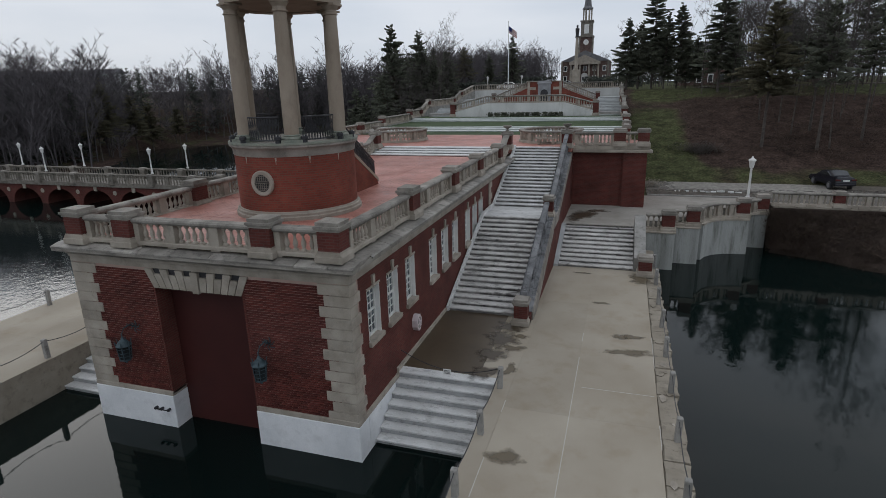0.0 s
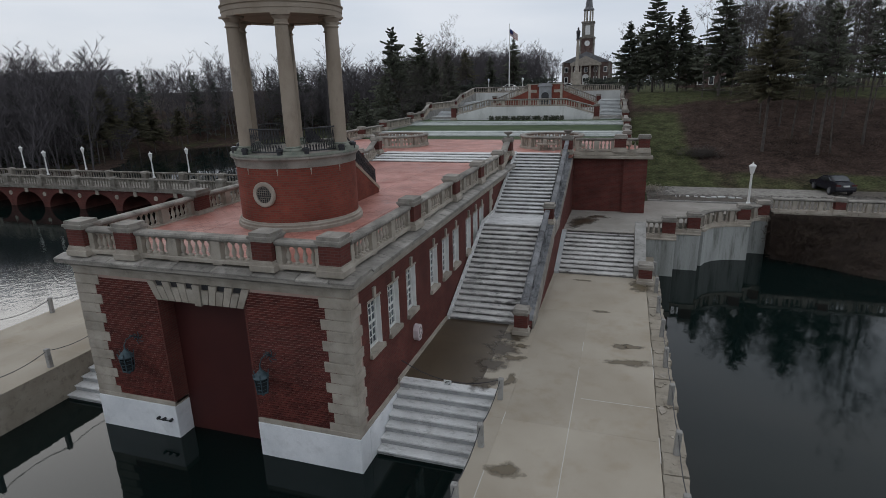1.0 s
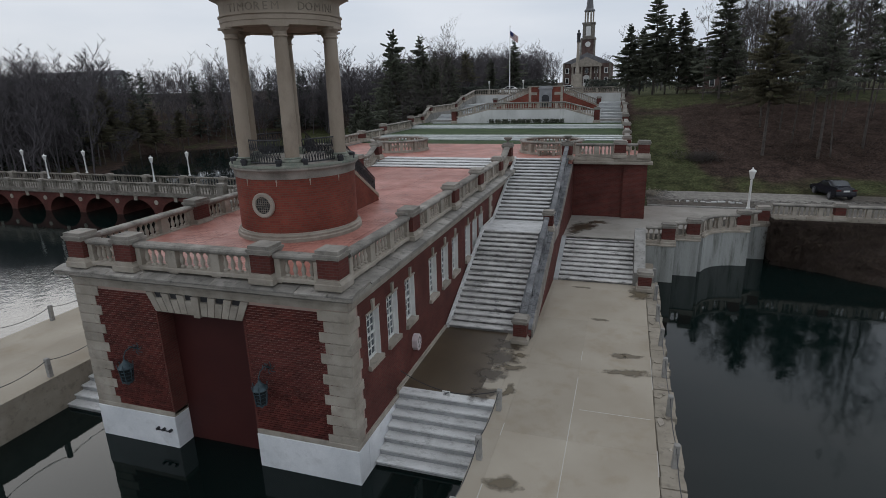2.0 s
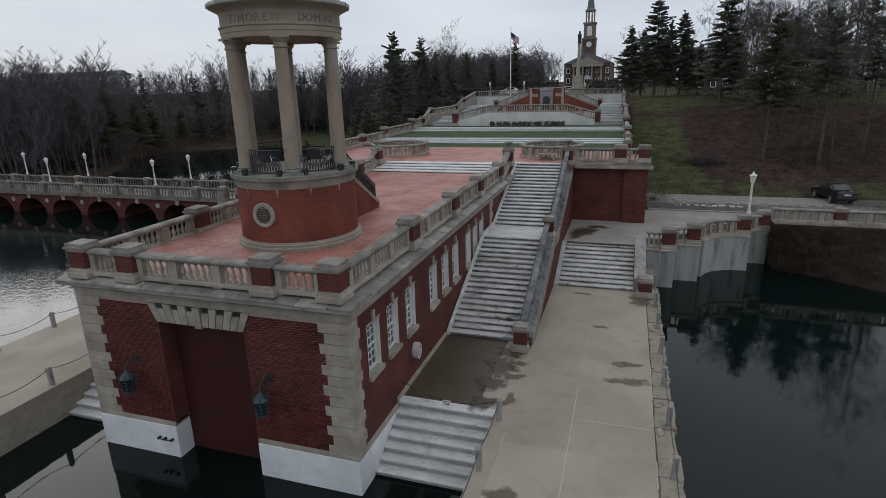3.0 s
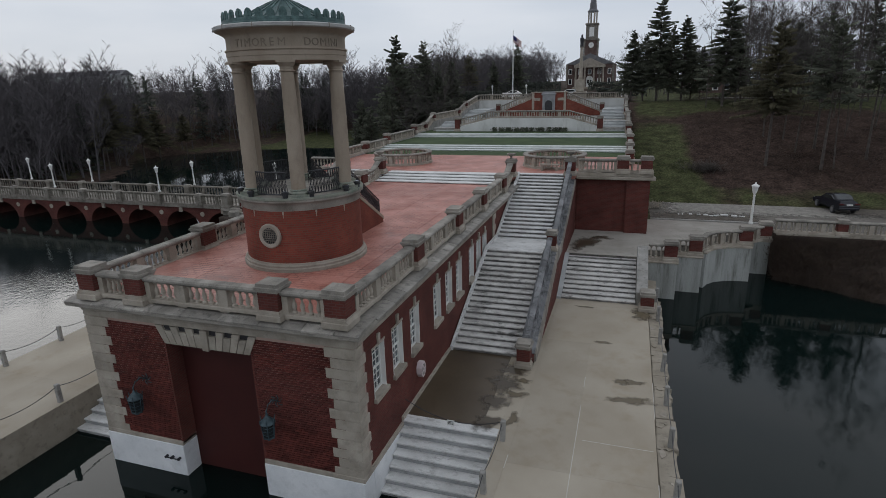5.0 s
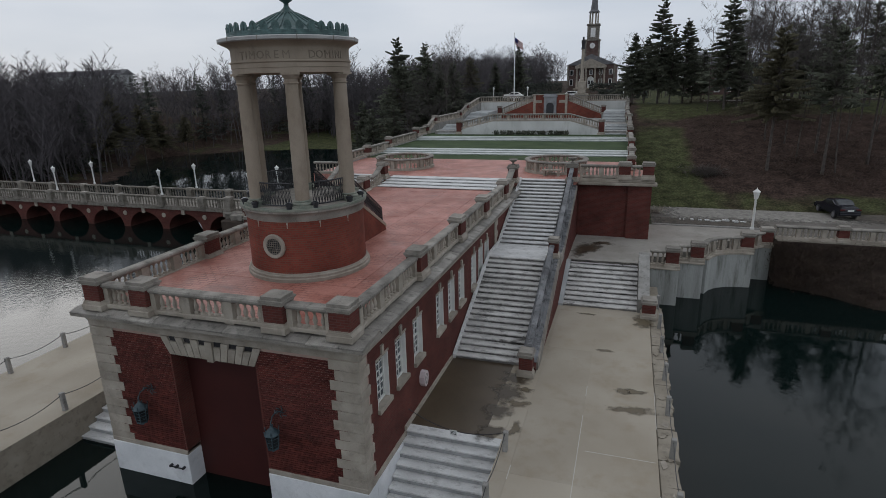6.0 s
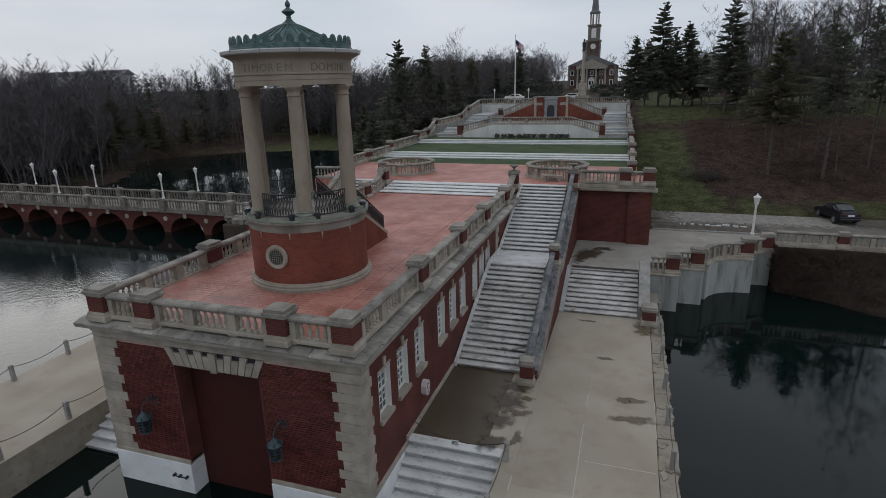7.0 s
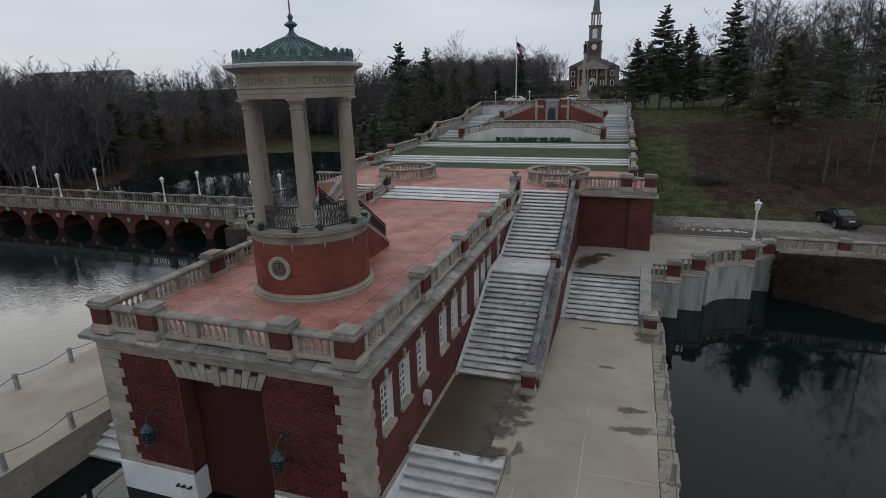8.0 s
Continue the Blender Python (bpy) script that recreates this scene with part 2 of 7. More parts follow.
STEP_DIRTY = material("stained_steps", ((0.42, 0.41, 0.392), (0.65, 0.637, 0.612)), 0.75, 30, 1.3, 0.2, stain=(0.1, 0.092, 0.08), stain_amount=0.7, stretch=(0.7, 1, 2), wear=(0.032, 0.029, 0.024), wear_at=(0.54, 0.64))
STEP_CLEAN = material("pale_worn_steps", ((0.5, 0.5, 0.495), (0.68, 0.68, 0.675)), 0.75, 30, 1.3, 0.2, stain=(0.2, 0.195, 0.18), stain_amount=0.5, stretch=(0.7, 1, 2), wear=(0.06, 0.055, 0.048), wear_at=(0.6, 0.72))
WHITE_TRIM = material("white_trim", ((0.6, 0.6, 0.58), (0.75, 0.75, 0.73)), 0.5, 40, 2, 0.05)
ASPHALT = material("asphalt", ((0.075, 0.067, 0.058), (0.15, 0.137, 0.12)), 0.9, 30, 0.45, 0.4, stain=(0.06, 0.053, 0.044), stain_amount=0.7)
# Brick red is greyed here to paint in the haze over far buildings.
CHURCH_BRICK = brick_material("church_brick", (0.115, 0.07, 0.06), (0.085, 0.052, 0.046), (0.14, 0.11, 0.1))
EARTH = material("bank_earth", ((0.034, 0.025, 0.021), (0.072, 0.054, 0.044)), 0.95, 20, 1.2, 0.6, stain=(0.05, 0.05, 0.03), stain_amount=0.5)
BASTION_PAINT = material("streaked_white_paint", ((0.23, 0.236, 0.22), (0.41, 0.42, 0.402)), 0.7, 30, 0.8, 0.15, stain=(0.09, 0.095, 0.075), stain_amount=0.9, stretch=(1.8, 1.8, 0.2))
# Riser colour carries black dirt and also the shadow below the nosings.
RISER = material("dirty_shaded_riser", ((0.13, 0.126, 0.118), (0.36, 0.352, 0.335)), 0.85, 30, 0.9, 0.2, stain=(0.014, 0.012, 0.01), stain_amount=0.95, wear=(0.015, 0.014, 0.012), wear_at=(0.48, 0.62))
MORTAR = material("mortar", ((0.3, 0.2, 0.17), (0.4, 0.29, 0.25)), 0.95, 60, 1.0, 0.2)
BRICK_PIECE = material("brick_piece", ((0.075, 0.021, 0.0175), (0.118, 0.032, 0.026)), 0.85, 40, 1.1, 0.2, random_tint=0.25)
BRICK_JOINED = island_material("brick_joined", ((0.07, 0.0195, 0.0165), (0.098, 0.027, 0.022), (0.124, 0.034, 0.027)))
COPING = material("old_coping", ((0.235, 0.205, 0.162), (0.325, 0.29, 0.236)), 0.9, 45, 1.6, 0.35, stain=(0.1, 0.085, 0.064), stain_amount=0.6)
# Pane colour is paled blue-grey to hold the sky's reflection.
WINDOW_PALE = material("sky_tinted_glass", ((0.055, 0.066, 0.073), (0.13, 0.15, 0.16)), 0.12, 3, 1.3, 0.0, spec=0.6)
RAIL_GREY = material("grey_weathered_stone", ((0.105, 0.094, 0.079), (0.26, 0.238, 0.205)), 0.9, 50, 1.6, 0.35, stain=(0.04, 0.037, 0.033), stain_amount=0.65)
STAIR_STONE = material("blue_grey_stair_stone", ((0.1, 0.103, 0.108), (0.27, 0.275, 0.282)), 0.85, 50, 1.1, 0.35, stain=(0.03, 0.03, 0.032), stain_amount=0.75, wear=(0.03, 0.03, 0.031), wear_at=(0.5, 0.62))
RAIL_TOP = material("lichened_rail_stone", ((0.13, 0.12, 0.105), (0.34, 0.318, 0.282)), 0.9, 50, 1.3, 0.35, stain=(0.05, 0.046, 0.04), stain_amount=0.7, random_tint=0.12)
LAWN = material("lawn_grass", ((0.024, 0.046, 0.016), (0.056, 0.084, 0.032)), 0.95, 25, 0.5, 0.4)
BARK = material("grey_bark", ((0.05, 0.042, 0.038), (0.11, 0.096, 0.085)), 0.95, 30, 3, 0.5)
NEEDLES = island_material("conifer_needles", ((0.09, 0.098, 0.076), (0.135, 0.145, 0.11), (0.17, 0.178, 0.135)))
OLIVE_NEEDLES = island_material("olive_needles", ((0.1, 0.094, 0.062), (0.145, 0.134, 0.09), (0.175, 0.162, 0.108)))
FAR_NEEDLES = island_material("far_needles", ((0.05, 0.056, 0.051), (0.078, 0.088, 0.075), (0.105, 0.115, 0.095)))
# Bluer and paler than the near twigs: distance haze mixed into the colour.
FAR_TWIGS = material("far_bare_twigs", ((0.06, 0.054, 0.058), (0.125, 0.115, 0.121)), 0.95, 10, 1, 0.0)
TWIGS = material("bare_twigs", ((0.05, 0.044, 0.043), (0.105, 0.094, 0.09)), 0.95, 10, 1, 0.0)
BRUSH = island_material("brown_brush", ((0.042, 0.029, 0.024), (0.082, 0.057, 0.046), (0.066, 0.052, 0.035)))
BLACK_PAINT = material("car_paint", ((0.006, 0.007, 0.012), (0.01, 0.011, 0.018)), 0.18, 5, 1, 0.0, spec=0.6)
SLATE = material("slate_roof", ((0.1, 0.1, 0.105), (0.18, 0.18, 0.19)), 0.8, 20, 1, 0.2)
GLASS_DARK = material("window_glass", ((0.012, 0.014, 0.016), (0.03, 0.035, 0.038)), 0.06, 2, 1.5, 0.0, spec=0.7)


def ground_material():
    m = bpy.data.materials.new("ground_cover")
    m.use_nodes = True
    n, l = m.node_tree.nodes, m.node_tree.links
    b = n["Principled BSDF"]
    b.inputs["Roughness"].default_value, b.inputs["Specular IOR Level"].default_value = 0.95, 0.1
    geo = n.new("ShaderNodeNewGeometry")
    at = n.new("ShaderNodeAttribute")
    at.attribute_name = "cover"
    big, fine = n.new("ShaderNodeTexNoise"), n.new("ShaderNodeTexNoise")
    big.inputs["Scale"].default_value, big.inputs["Detail"].default_value = 0.22, 8
    fine.inputs["Scale"].default_value, fine.inputs["Detail"].default_value = 6, 6
    l.new(geo.outputs["Position"], big.inputs["Vector"])
    l.new(geo.outputs["Position"], fine.inputs["Vector"])

    def ramp(a, c, src, lo=0.35, hi=0.65):
        r = n.new("ShaderNodeValToRGB")
        r.color_ramp.elements[0].position, r.color_ramp.elements[1].position = lo, hi
        r.color_ramp.elements[0].color, r.color_ramp.elements[1].color = (*a, 1), (*c, 1)
        l.new(src, r.inputs["Fac"])
        return r.outputs["Color"]
    leaf = ramp((0.025, 0.0165, 0.0135), (0.06, 0.04, 0.032), fine.outputs["Fac"])
    grass = ramp((0.027, 0.036, 0.014), (0.07, 0.07, 0.033), fine.outputs["Fac"])
    edge = n.new("ShaderNodeMath")
    edge.operation = "MULTIPLY_ADD"
    l.new(big.outputs["Fac"], edge.inputs[0])
    edge.inputs[1].default_value = 0.9
    l.new(at.outputs["Fac"], edge.inputs[2])
    sw = ramp((0, 0, 0), (1, 1, 1), edge.outputs["Value"], 0.8, 1.05)
    mid = n.new("ShaderNodeTexNoise")
    mid.inputs["Scale"].default_value, mid.inputs["Detail"].default_value, mid.inputs["Roughness"].default_value = 0.9, 8, 0.7
    l.new(geo.outputs["Position"], mid.inputs["Vector"])
    tone = n.new("ShaderNodeMapRange")
    tone.inputs["From Min"].default_value, tone.inputs["From Max"].default_value = 0.35, 0.68
    tone.inputs["To Min"].default_value, tone.inputs["To Max"].default_value = 0.55, 1.7
    l.new(mid.outputs["Fac"], tone.inputs["Value"])
    mx = n.new("ShaderNodeMixRGB")
    l.new(sw, mx.inputs["Fac"])
    l.new(leaf, mx.inputs["Color1"])
    l.new(grass, mx.inputs["Color2"])
    hv = n.new("ShaderNodeHueSaturation")
    l.new(tone.outputs["Result"], hv.inputs["Value"])
    l.new(mx.outputs["Color"], hv.inputs["Color"])
    l.new(hv.outputs["Color"], b.inputs["Base Color"])
    bp = n.new("ShaderNodeBump")
    bp.inputs["Strength"].default_value, bp.inputs["Distance"].default_value = 0.7, 0.15
    l.new(fine.outputs["Fac"], bp.inputs["Height"])
    l.new(bp.outputs["Normal"], b.inputs["Normal"])
    return m


def water_material():
    m = bpy.data.materials.new("lake_water")
    m.use_nodes = True
    n, l = m.node_tree.nodes, m.node_tree.links
    b = n["Principled BSDF"]
    b.inputs["Base Color"].default_value = (0.0032, 0.0078, 0.0072, 1)
    b.inputs["Roughness"].default_value, b.inputs["IOR"].default_value, b.inputs["Specular IOR Level"].default_value = 0.03, 1.33, 0.35
    geo = n.new("ShaderNodeNewGeometry")
    sep = n.new("ShaderNodeSeparateXYZ")
    l.new(geo.outputs["Position"], sep.inputs["Vector"])
    a, c = n.new("ShaderNodeTexNoise"), n.new("ShaderNodeTexNoise")
    a.inputs["Scale"].default_value, a.inputs["Detail"].default_value = 2.6, 4
    c.inputs["Scale"].default_value, c.inputs["Detail"].default_value = 0.12, 2
    l.new(geo.outputs["Position"], a.inputs["Vector"])
    l.new(geo.outputs["Position"], c.inputs["Vector"])
    side = n.new("ShaderNodeMapRange")
    side.inputs["From Min"].default_value, side.inputs["From Max"].default_value = -16.0, -26.0
    side.inputs["To Min"].default_value, side.inputs["To Max"].default_value = 0.008, 0.034
    l.new(sep.outputs["X"], side.inputs["Value"])
    calm, both = n.new("ShaderNodeMapRange"), n.new("ShaderNodeMath")
    calm.inputs["From Min"].default_value, calm.inputs["From Max"].default_value = 30.0, 44.0
    calm.inputs["To Min"].default_value, calm.inputs["To Max"].default_value = 1.0, 0.12
    l.new(sep.outputs["Y"], calm.inputs["Value"])
    both.operation = "MULTIPLY"
    l.new(side.outputs["Result"], both.inputs[0])
    l.new(calm.outputs["Result"], both.inputs[1])
    mul = n.new("ShaderNodeMath")
    mul.operation = "MULTIPLY"
    l.new(both.outputs["Value"], mul.inputs[0])
    l.new(c.outputs["Fac"], mul.inputs[1])
    bp = n.new("ShaderNodeBump")
    bp.inputs["Distance"].default_value = 1.0
    l.new(mul.outputs["Value"], bp.inputs["Strength"])
    l.new(a.outputs["Fac"], bp.inputs["Height"])
    l.new(bp.outputs["Normal"], b.inputs["Normal"])
    return m


def stain_material(name, colour, rough):
    """A thin film of damp that thins out at its rim."""
    m = bpy.data.materials.new(name)
    m.use_nodes = True
    n, l = m.node_tree.nodes, m.node_tree.links
    b = n["Principled BSDF"]
    b.inputs["Base Color"].default_value, b.inputs["Roughness"].default_value = (*colour, 1), rough
    at, geo, ns = n.new("ShaderNodeAttribute"), n.new("ShaderNodeNewGeometry"), n.new("ShaderNodeTexNoise")
    at.attribute_name = "fade"
    ns.inputs["Scale"].default_value, ns.inputs["Detail"].default_value, ns.inputs["Roughness"].default_value = 3.2, 4, 0.55
    l.new(geo.outputs["Position"], ns.inputs["Vector"])
    ad, mr = n.new("ShaderNodeMath"), n.new("ShaderNodeMapRange")
    ad.operation = "MULTIPLY_ADD"
    l.new(ns.outputs["Fac"], ad.inputs[0])
    ad.inputs[1].default_value = 1.3
    l.new(at.outputs["Fac"], ad.inputs[2])
    mr.inputs["From Min"].default_value, mr.inputs["From Max"].default_value = 0.68, 1.25
    mr.inputs["To Min"].default_value, mr.inputs["To Max"].default_value = 0.0, 0.85
    l.new(ad.outputs["Value"], mr.inputs["Value"])
    l.new(mr.outputs["Result"], b.inputs["Alpha"])
    return m


def speckle(m, colours, scale):
    """Stones and leaves of differing shade in a thin film."""
    n, l = m.node_tree.nodes, m.node_tree.links
    geo, ns, ramp = n.new("ShaderNodeNewGeometry"), n.new("ShaderNodeTexNoise"), n.new("ShaderNodeValToRGB")
    ns.inputs["Scale"].default_value, ns.inputs["Detail"].default_value, ns.inputs["Roughness"].default_value = scale, 8, 0.75
    ramp.color_ramp.elements[0].position, ramp.color_ramp.elements[1].position = 0.36, 0.66
    ramp.color_ramp.elements[0].color, ramp.color_ramp.elements[1].color = (*colours[0], 1), (*colours[1], 1)
    l.new(geo.outputs["Position"], ns.inputs["Vector"])
    l.new(ns.outputs["Fac"], ramp.inputs["Fac"])
    l.new(ramp.outputs["Color"], n["Principled BSDF"].inputs["Base Color"])
    return m


GRAVEL_FILM = speckle(stain_material("gravel_film", (0.2, 0.19, 0.17), 0.95), ((0.17, 0.158, 0.14), (0.34, 0.32, 0.288)), 2.5)
LITTER_FILM = speckle(stain_material("litter_film", (0.06, 0.05, 0.04), 0.95), ((0.05, 0.042, 0.033), (0.14, 0.12, 0.098)), 2.0)


def let_light_through(m, share):
    """Thin needles pass part of the light on to their far side."""
    n, l = m.node_tree.nodes, m.node_tree.links
    b = n["Principled BSDF"]
    tr, mx = n.new("ShaderNodeBsdfTranslucent"), n.new("ShaderNodeMixShader")
    l.new(b.inputs["Base Color"].links[0].from_socket, tr.inputs["Color"])
    mx.inputs["Fac"].default_value = share
    l.new(b.outputs["BSDF"], mx.inputs[1])
    l.new(tr.outputs["BSDF"], mx.inputs[2])
    l.new(mx.outputs["Shader"], n["Material Output"].inputs["Surface"])


let_light_through(NEEDLES, 0.4)
let_light_through(FAR_NEEDLES, 0.4)
let_light_through(OLIVE_NEEDLES, 0.4)
GROUND = ground_material()
WATER = water_material()


# ---- building blocks ----
def thing(name, loc, label="", category="", group="", kind=""):
    ob = new(name)
    ob.location = loc
    ob.empty_display_size = 0.2
    return tagged(ob, label, category, group, kind)


def data_of(name, bm, mat, smooth=False):
    bm.normal_update()
    me = bpy.data.meshes.new(name)
    bm.to_mesh(me)
    bm.free()
    me.materials.append(mat)
    if smooth:
        me.shade_smooth()
        me.set_sharp_from_angle(angle=radians(40))
    return me


def place_of(ob):
    m = ob.matrix_basis.copy()
    return place_of(ob.parent) @ ob.matrix_parent_inverse @ m if ob.parent else m


def hang(ob, parent):
    ob.parent = parent
    ob.matrix_parent_inverse = place_of(parent).inverted()


def part(name, bm, mat, parent=None, label="", smooth=False):
    """One mesh under a thing, its vertices in world places."""
    ob = new(name, bm if isinstance(bm, bpy.types.Mesh) else data_of(name, bm, mat, smooth))
    if parent:
        hang(ob, parent)
    if label:
        ob["label"] = label
    return ob


def structure(name, bm, mat, label, category="", smooth=False):
    return tagged(part(name, bm, mat, None, "", smooth), label, category or name, "", "structure")


def box(bm, x0, x1, y0, y1, z0, z1, m=None):
    vs = [bm.verts.new(m @ Vector(p) if m else p) for p in ((x0, y0, z0), (x1, y0, z0), (x1, y1, z0), (x0, y1, z0), (x0, y0, z1), (x1, y0, z1), (x1, y1, z1), (x0, y1, z1))]
    for f in ((3, 2, 1, 0), (4, 5, 6, 7), (0, 1, 5, 4), (1, 2, 6, 5), (2, 3, 7, 6), (3, 0, 4, 7)):
        bm.faces.new([vs[i] for i in f])
    return bm


def block(x0, x1, y0, y1, z0, z1, chamfer=0.0, m=None):
    bm = box(bmesh.new(), min(x0, x1), max(x0, x1), min(y0, y1), max(y0, y1), z0, z1, m)
    if chamfer:
        bmesh.ops.bevel(bm, geom=list(bm.edges), offset=chamfer, segments=1, affect="EDGES")
    return bm


def prism(bm, pts, a, b, axis="x", m=None):
    """A closed outline swept along an axis: pts are (y, z) for x, (x, z) for y, (x, y) for z."""
    def put(p, v):
        q = {"x": (v, p[0], p[1]), "y": (p[0], v, p[1]), "z": (p[0], p[1], v)}[axis]
        return bm.verts.new(m @ Vector(q) if m else q)
    lo, hi = [put(p, a) for p in pts], [put(p, b) for p in pts]
    k = len(pts)
    for i in range(k):
        bm.faces.new((lo[i], lo[(i + 1) % k], hi[(i + 1) % k], hi[i]))
    bm.faces.new(lo[::-1])
    bm.faces.new(hi)
    bmesh.ops.recalc_face_normals(bm, faces=bm.faces)
    return bm


def lathe(bm, prof, seg, cx=0, cy=0, cz=0, a0=0.0, a1=360.0, cap=True):
    """Turns (radius, height) pairs round an upright axis."""
    full = abs(a1 - a0) >= 359.9
    k = seg if full else seg + 1
    rings = []
    for r, z in prof:
        rings.append([bm.verts.new((cx + r * math.cos(radians(a0 + (a1 - a0) * i / seg)), cy + r * math.sin(radians(a0 + (a1 - a0) * i / seg)), cz + z)) for i in range(k)])
    for a, b in zip(rings, rings[1:]):
        for i in range(seg):
            j = (i + 1) % k
            bm.faces.new((a[i], a[j], b[j], b[i]))
    if full and cap:
        bm.faces.new(rings[0][::-1])
        bm.faces.new(rings[-1])
    return bm


def loft(bm, path, section, closed=False):
    """Sweeps an upright section, (outwards, height) pairs, along points (x, y, z)."""
    rings = []
    k = len(path)
    for i, p in enumerate(path):
        a, b = path[max(i - 1, 0)], path[min(i + 1, k - 1)]
        d = Vector((b[0] - a[0], b[1] - a[1], 0)).normalized()
        nrm = Vector((d.y, -d.x, 0))
        rings.append([bm.verts.new((p[0] + nrm.x * u, p[1] + nrm.y * u, p[2] + v)) for u, v in section])
    for a, b in zip(rings, rings[1:]):
        for i in range(len(section)):
            j = (i + 1) % len(section)
            bm.faces.new((a[i], a[j], b[j], b[i]))
    bm.faces.new(rings[0][::-1])
    bm.faces.new(rings[-1])
    bmesh.ops.recalc_face_normals(bm, faces=bm.faces)
    return bm


def rect(w, z0, z1):
    return [(-w / 2, z0), (w / 2, z0), (w / 2, z1), (-w / 2, z1)]


RAIL = [(-0.15, 0.0), (0.15, 0.0), (0.21, 0.06), (0.21, 0.11), (0.16, 0.16), (-0.16, 0.16), (-0.21, 0.11), (-0.21, 0.06)]
BALUSTER = data_of("baluster", lathe(bmesh.new(), [(0.085, 0), (0.085, 0.06), (0.045, 0.09), (0.082, 0.2), (0.07, 0.28), (0.038, 0.37), (0.042, 0.44), (0.072, 0.47), (0.085, 0.5), (0.085, 0.54)], 9), LIMESTONE, True)
BALUSTER_FAR = data_of("baluster", lathe(bmesh.new(), [(0.08, 0), (0.045, 0.09), (0.085, 0.2), (0.04, 0.37), (0.08, 0.5), (0.08, 0.54)], 6), LIMESTONE, True)

BALUSTER_STAIR = data_of("baluster", lathe(bmesh.new(), [(0.07, 0), (0.036, 0.09), (0.07, 0.2), (0.034, 0.37), (0.06, 0.5), (0.06, 0.54)], 7), STAIR_STONE, True)
BALUSTER_GREY = data_of("baluster", lathe(bmesh.new(), [(0.08, 0), (0.045, 0.09), (0.085, 0.2), (0.04, 0.37), (0.08, 0.5), (0.08, 0.54)], 7), RAIL_GREY, True)


def bay_balustrade(ob, a, b, height, mat):
    """Bays of stout balusters between square posts, on a plinth that stands clear of the ledge."""
    a, b = Vector(a), Vector(b)
    run = (b - a).length
    d = (b - a).normalized()
    turn = math.degrees(math.atan2(d.y, d.x))
    m = pose(*a, 0, 0, turn)
    posts = max(0, round((run - 1.0) / 1.75))
    free = run - 0.4 - 0.34 * posts
    n = max(2, round(free / 0.25))
    sizes = [n // (posts + 1) + (1 if k < n % (posts + 1) else 0) for k in range(posts + 1)]
    if posts == 2:
        sizes = [(n - (n + 2) // 3) // 2, 0, 0]
        sizes[2] = sizes[0]
        sizes[1] = n - 2 * sizes[0]
    step = free / n
    part("plinth", prism(bmesh.new(), [(-0.17, 0.055), (0.17, 0.055), (0.17, 0.15), (0.14, 0.18), (-0.14, 0.18), (-0.17, 0.15)], 0.0, run, "x", m), mat, ob)
    part("rail", prism(bmesh.new(), [(-0.15, height - 0.17), (0.15, height - 0.17), (0.2, height - 0.11), (0.2, height - 0.05), (0.15, height), (-0.15, height), (-0.2, height - 0.05), (-0.2, height - 0.11)], 0.0, run, "x", m), RAIL_TOP, ob)
    at = 0.0
    spans = [0.2] + [0.34] * posts + [0.2]
    for k, w in enumerate(spans):
        part("post", block(at, at + w, -0.145, 0.145, -0.01, height - 0.165, 0.008, m), mat, ob)
        at += w
        if k < len(sizes):
            for i in range(sizes[k]):
                q = m @ Vector((at + (i + 0.5) * step, 0, 0.175))
                o = new("baluster", BALUSTER)
                o.location, o.scale = q, (0.96, 0.96, (height - 0.34) / 0.54)
                hang(o, ob)
            at += sizes[k] * step
    return ob


def balustrade(path, label="weathered limestone balustrade with turned balusters", step=0.285, group_of=5, height=0.92, group="balustrades", far=False, mat=None, bays=False):
    """Balusters between a plinth and a rail along points (x, y, z of the foot)."""
    mat = mat or LIMESTONE
    ob = thing("balustrade", path[0], label, "balustrade", group)
    if bays:
        return bay_balustrade(ob, path[0], path[-1], height, mat)
    narrow = 0.66 if mat in (RAIL_GREY, STAIR_STONE) else 1.0
    part("plinth", loft(bmesh.new(), path, rect(0.3 if mat is STAIR_STONE else 0.4, 0, 0.16)), mat, ob)
    part("rail", loft(bmesh.new(), [(x, y, z + height - 0.16) for x, y, z in path], [(u * narrow, v) for u, v in RAIL]), RAIL_TOP if mat is LIMESTONE else mat, ob)
    lens = [(Vector(b) - Vector(a)).length for a, b in zip(path, path[1:])]
    total = sum(lens)
    count = max(2, int(total / step))
    gap_h = height - 0.32
    for i in range(count):
        s = (i + 0.5) * total / count
        for a, b, ln in zip(path, path[1:], lens):
            if s <= ln:
                break
            s -= ln
        p = Vector(a).lerp(Vector(b), min(s / ln, 1))
        d = (Vector(b) - Vector(a)).normalized()
        slope = abs(d.z) * 0.1
        if group_of and i % (group_of + 1) == group_of and 0 < i < count - 1:
            turn = math.degrees(math.atan2(d.y, d.x))
            part("post", block(-0.13, 0.13, -0.15 * narrow, 0.15 * narrow, 0.14 - slope, height - 0.14 + slope, 0, pose(*p, 0, 0, turn)), mat, ob)
        else:
            o = new("baluster", BALUSTER_GREY if mat is RAIL_GREY else BALUSTER_STAIR if mat is STAIR_STONE else BALUSTER_FAR if far else BALUSTER)
            o.location, o.scale = (p.x, p.y, p.z + 0.15 - slope * 0.5), (1, 1, (gap_h + 0.02 + slope) / 0.54)
            hang(o, ob)
    return ob


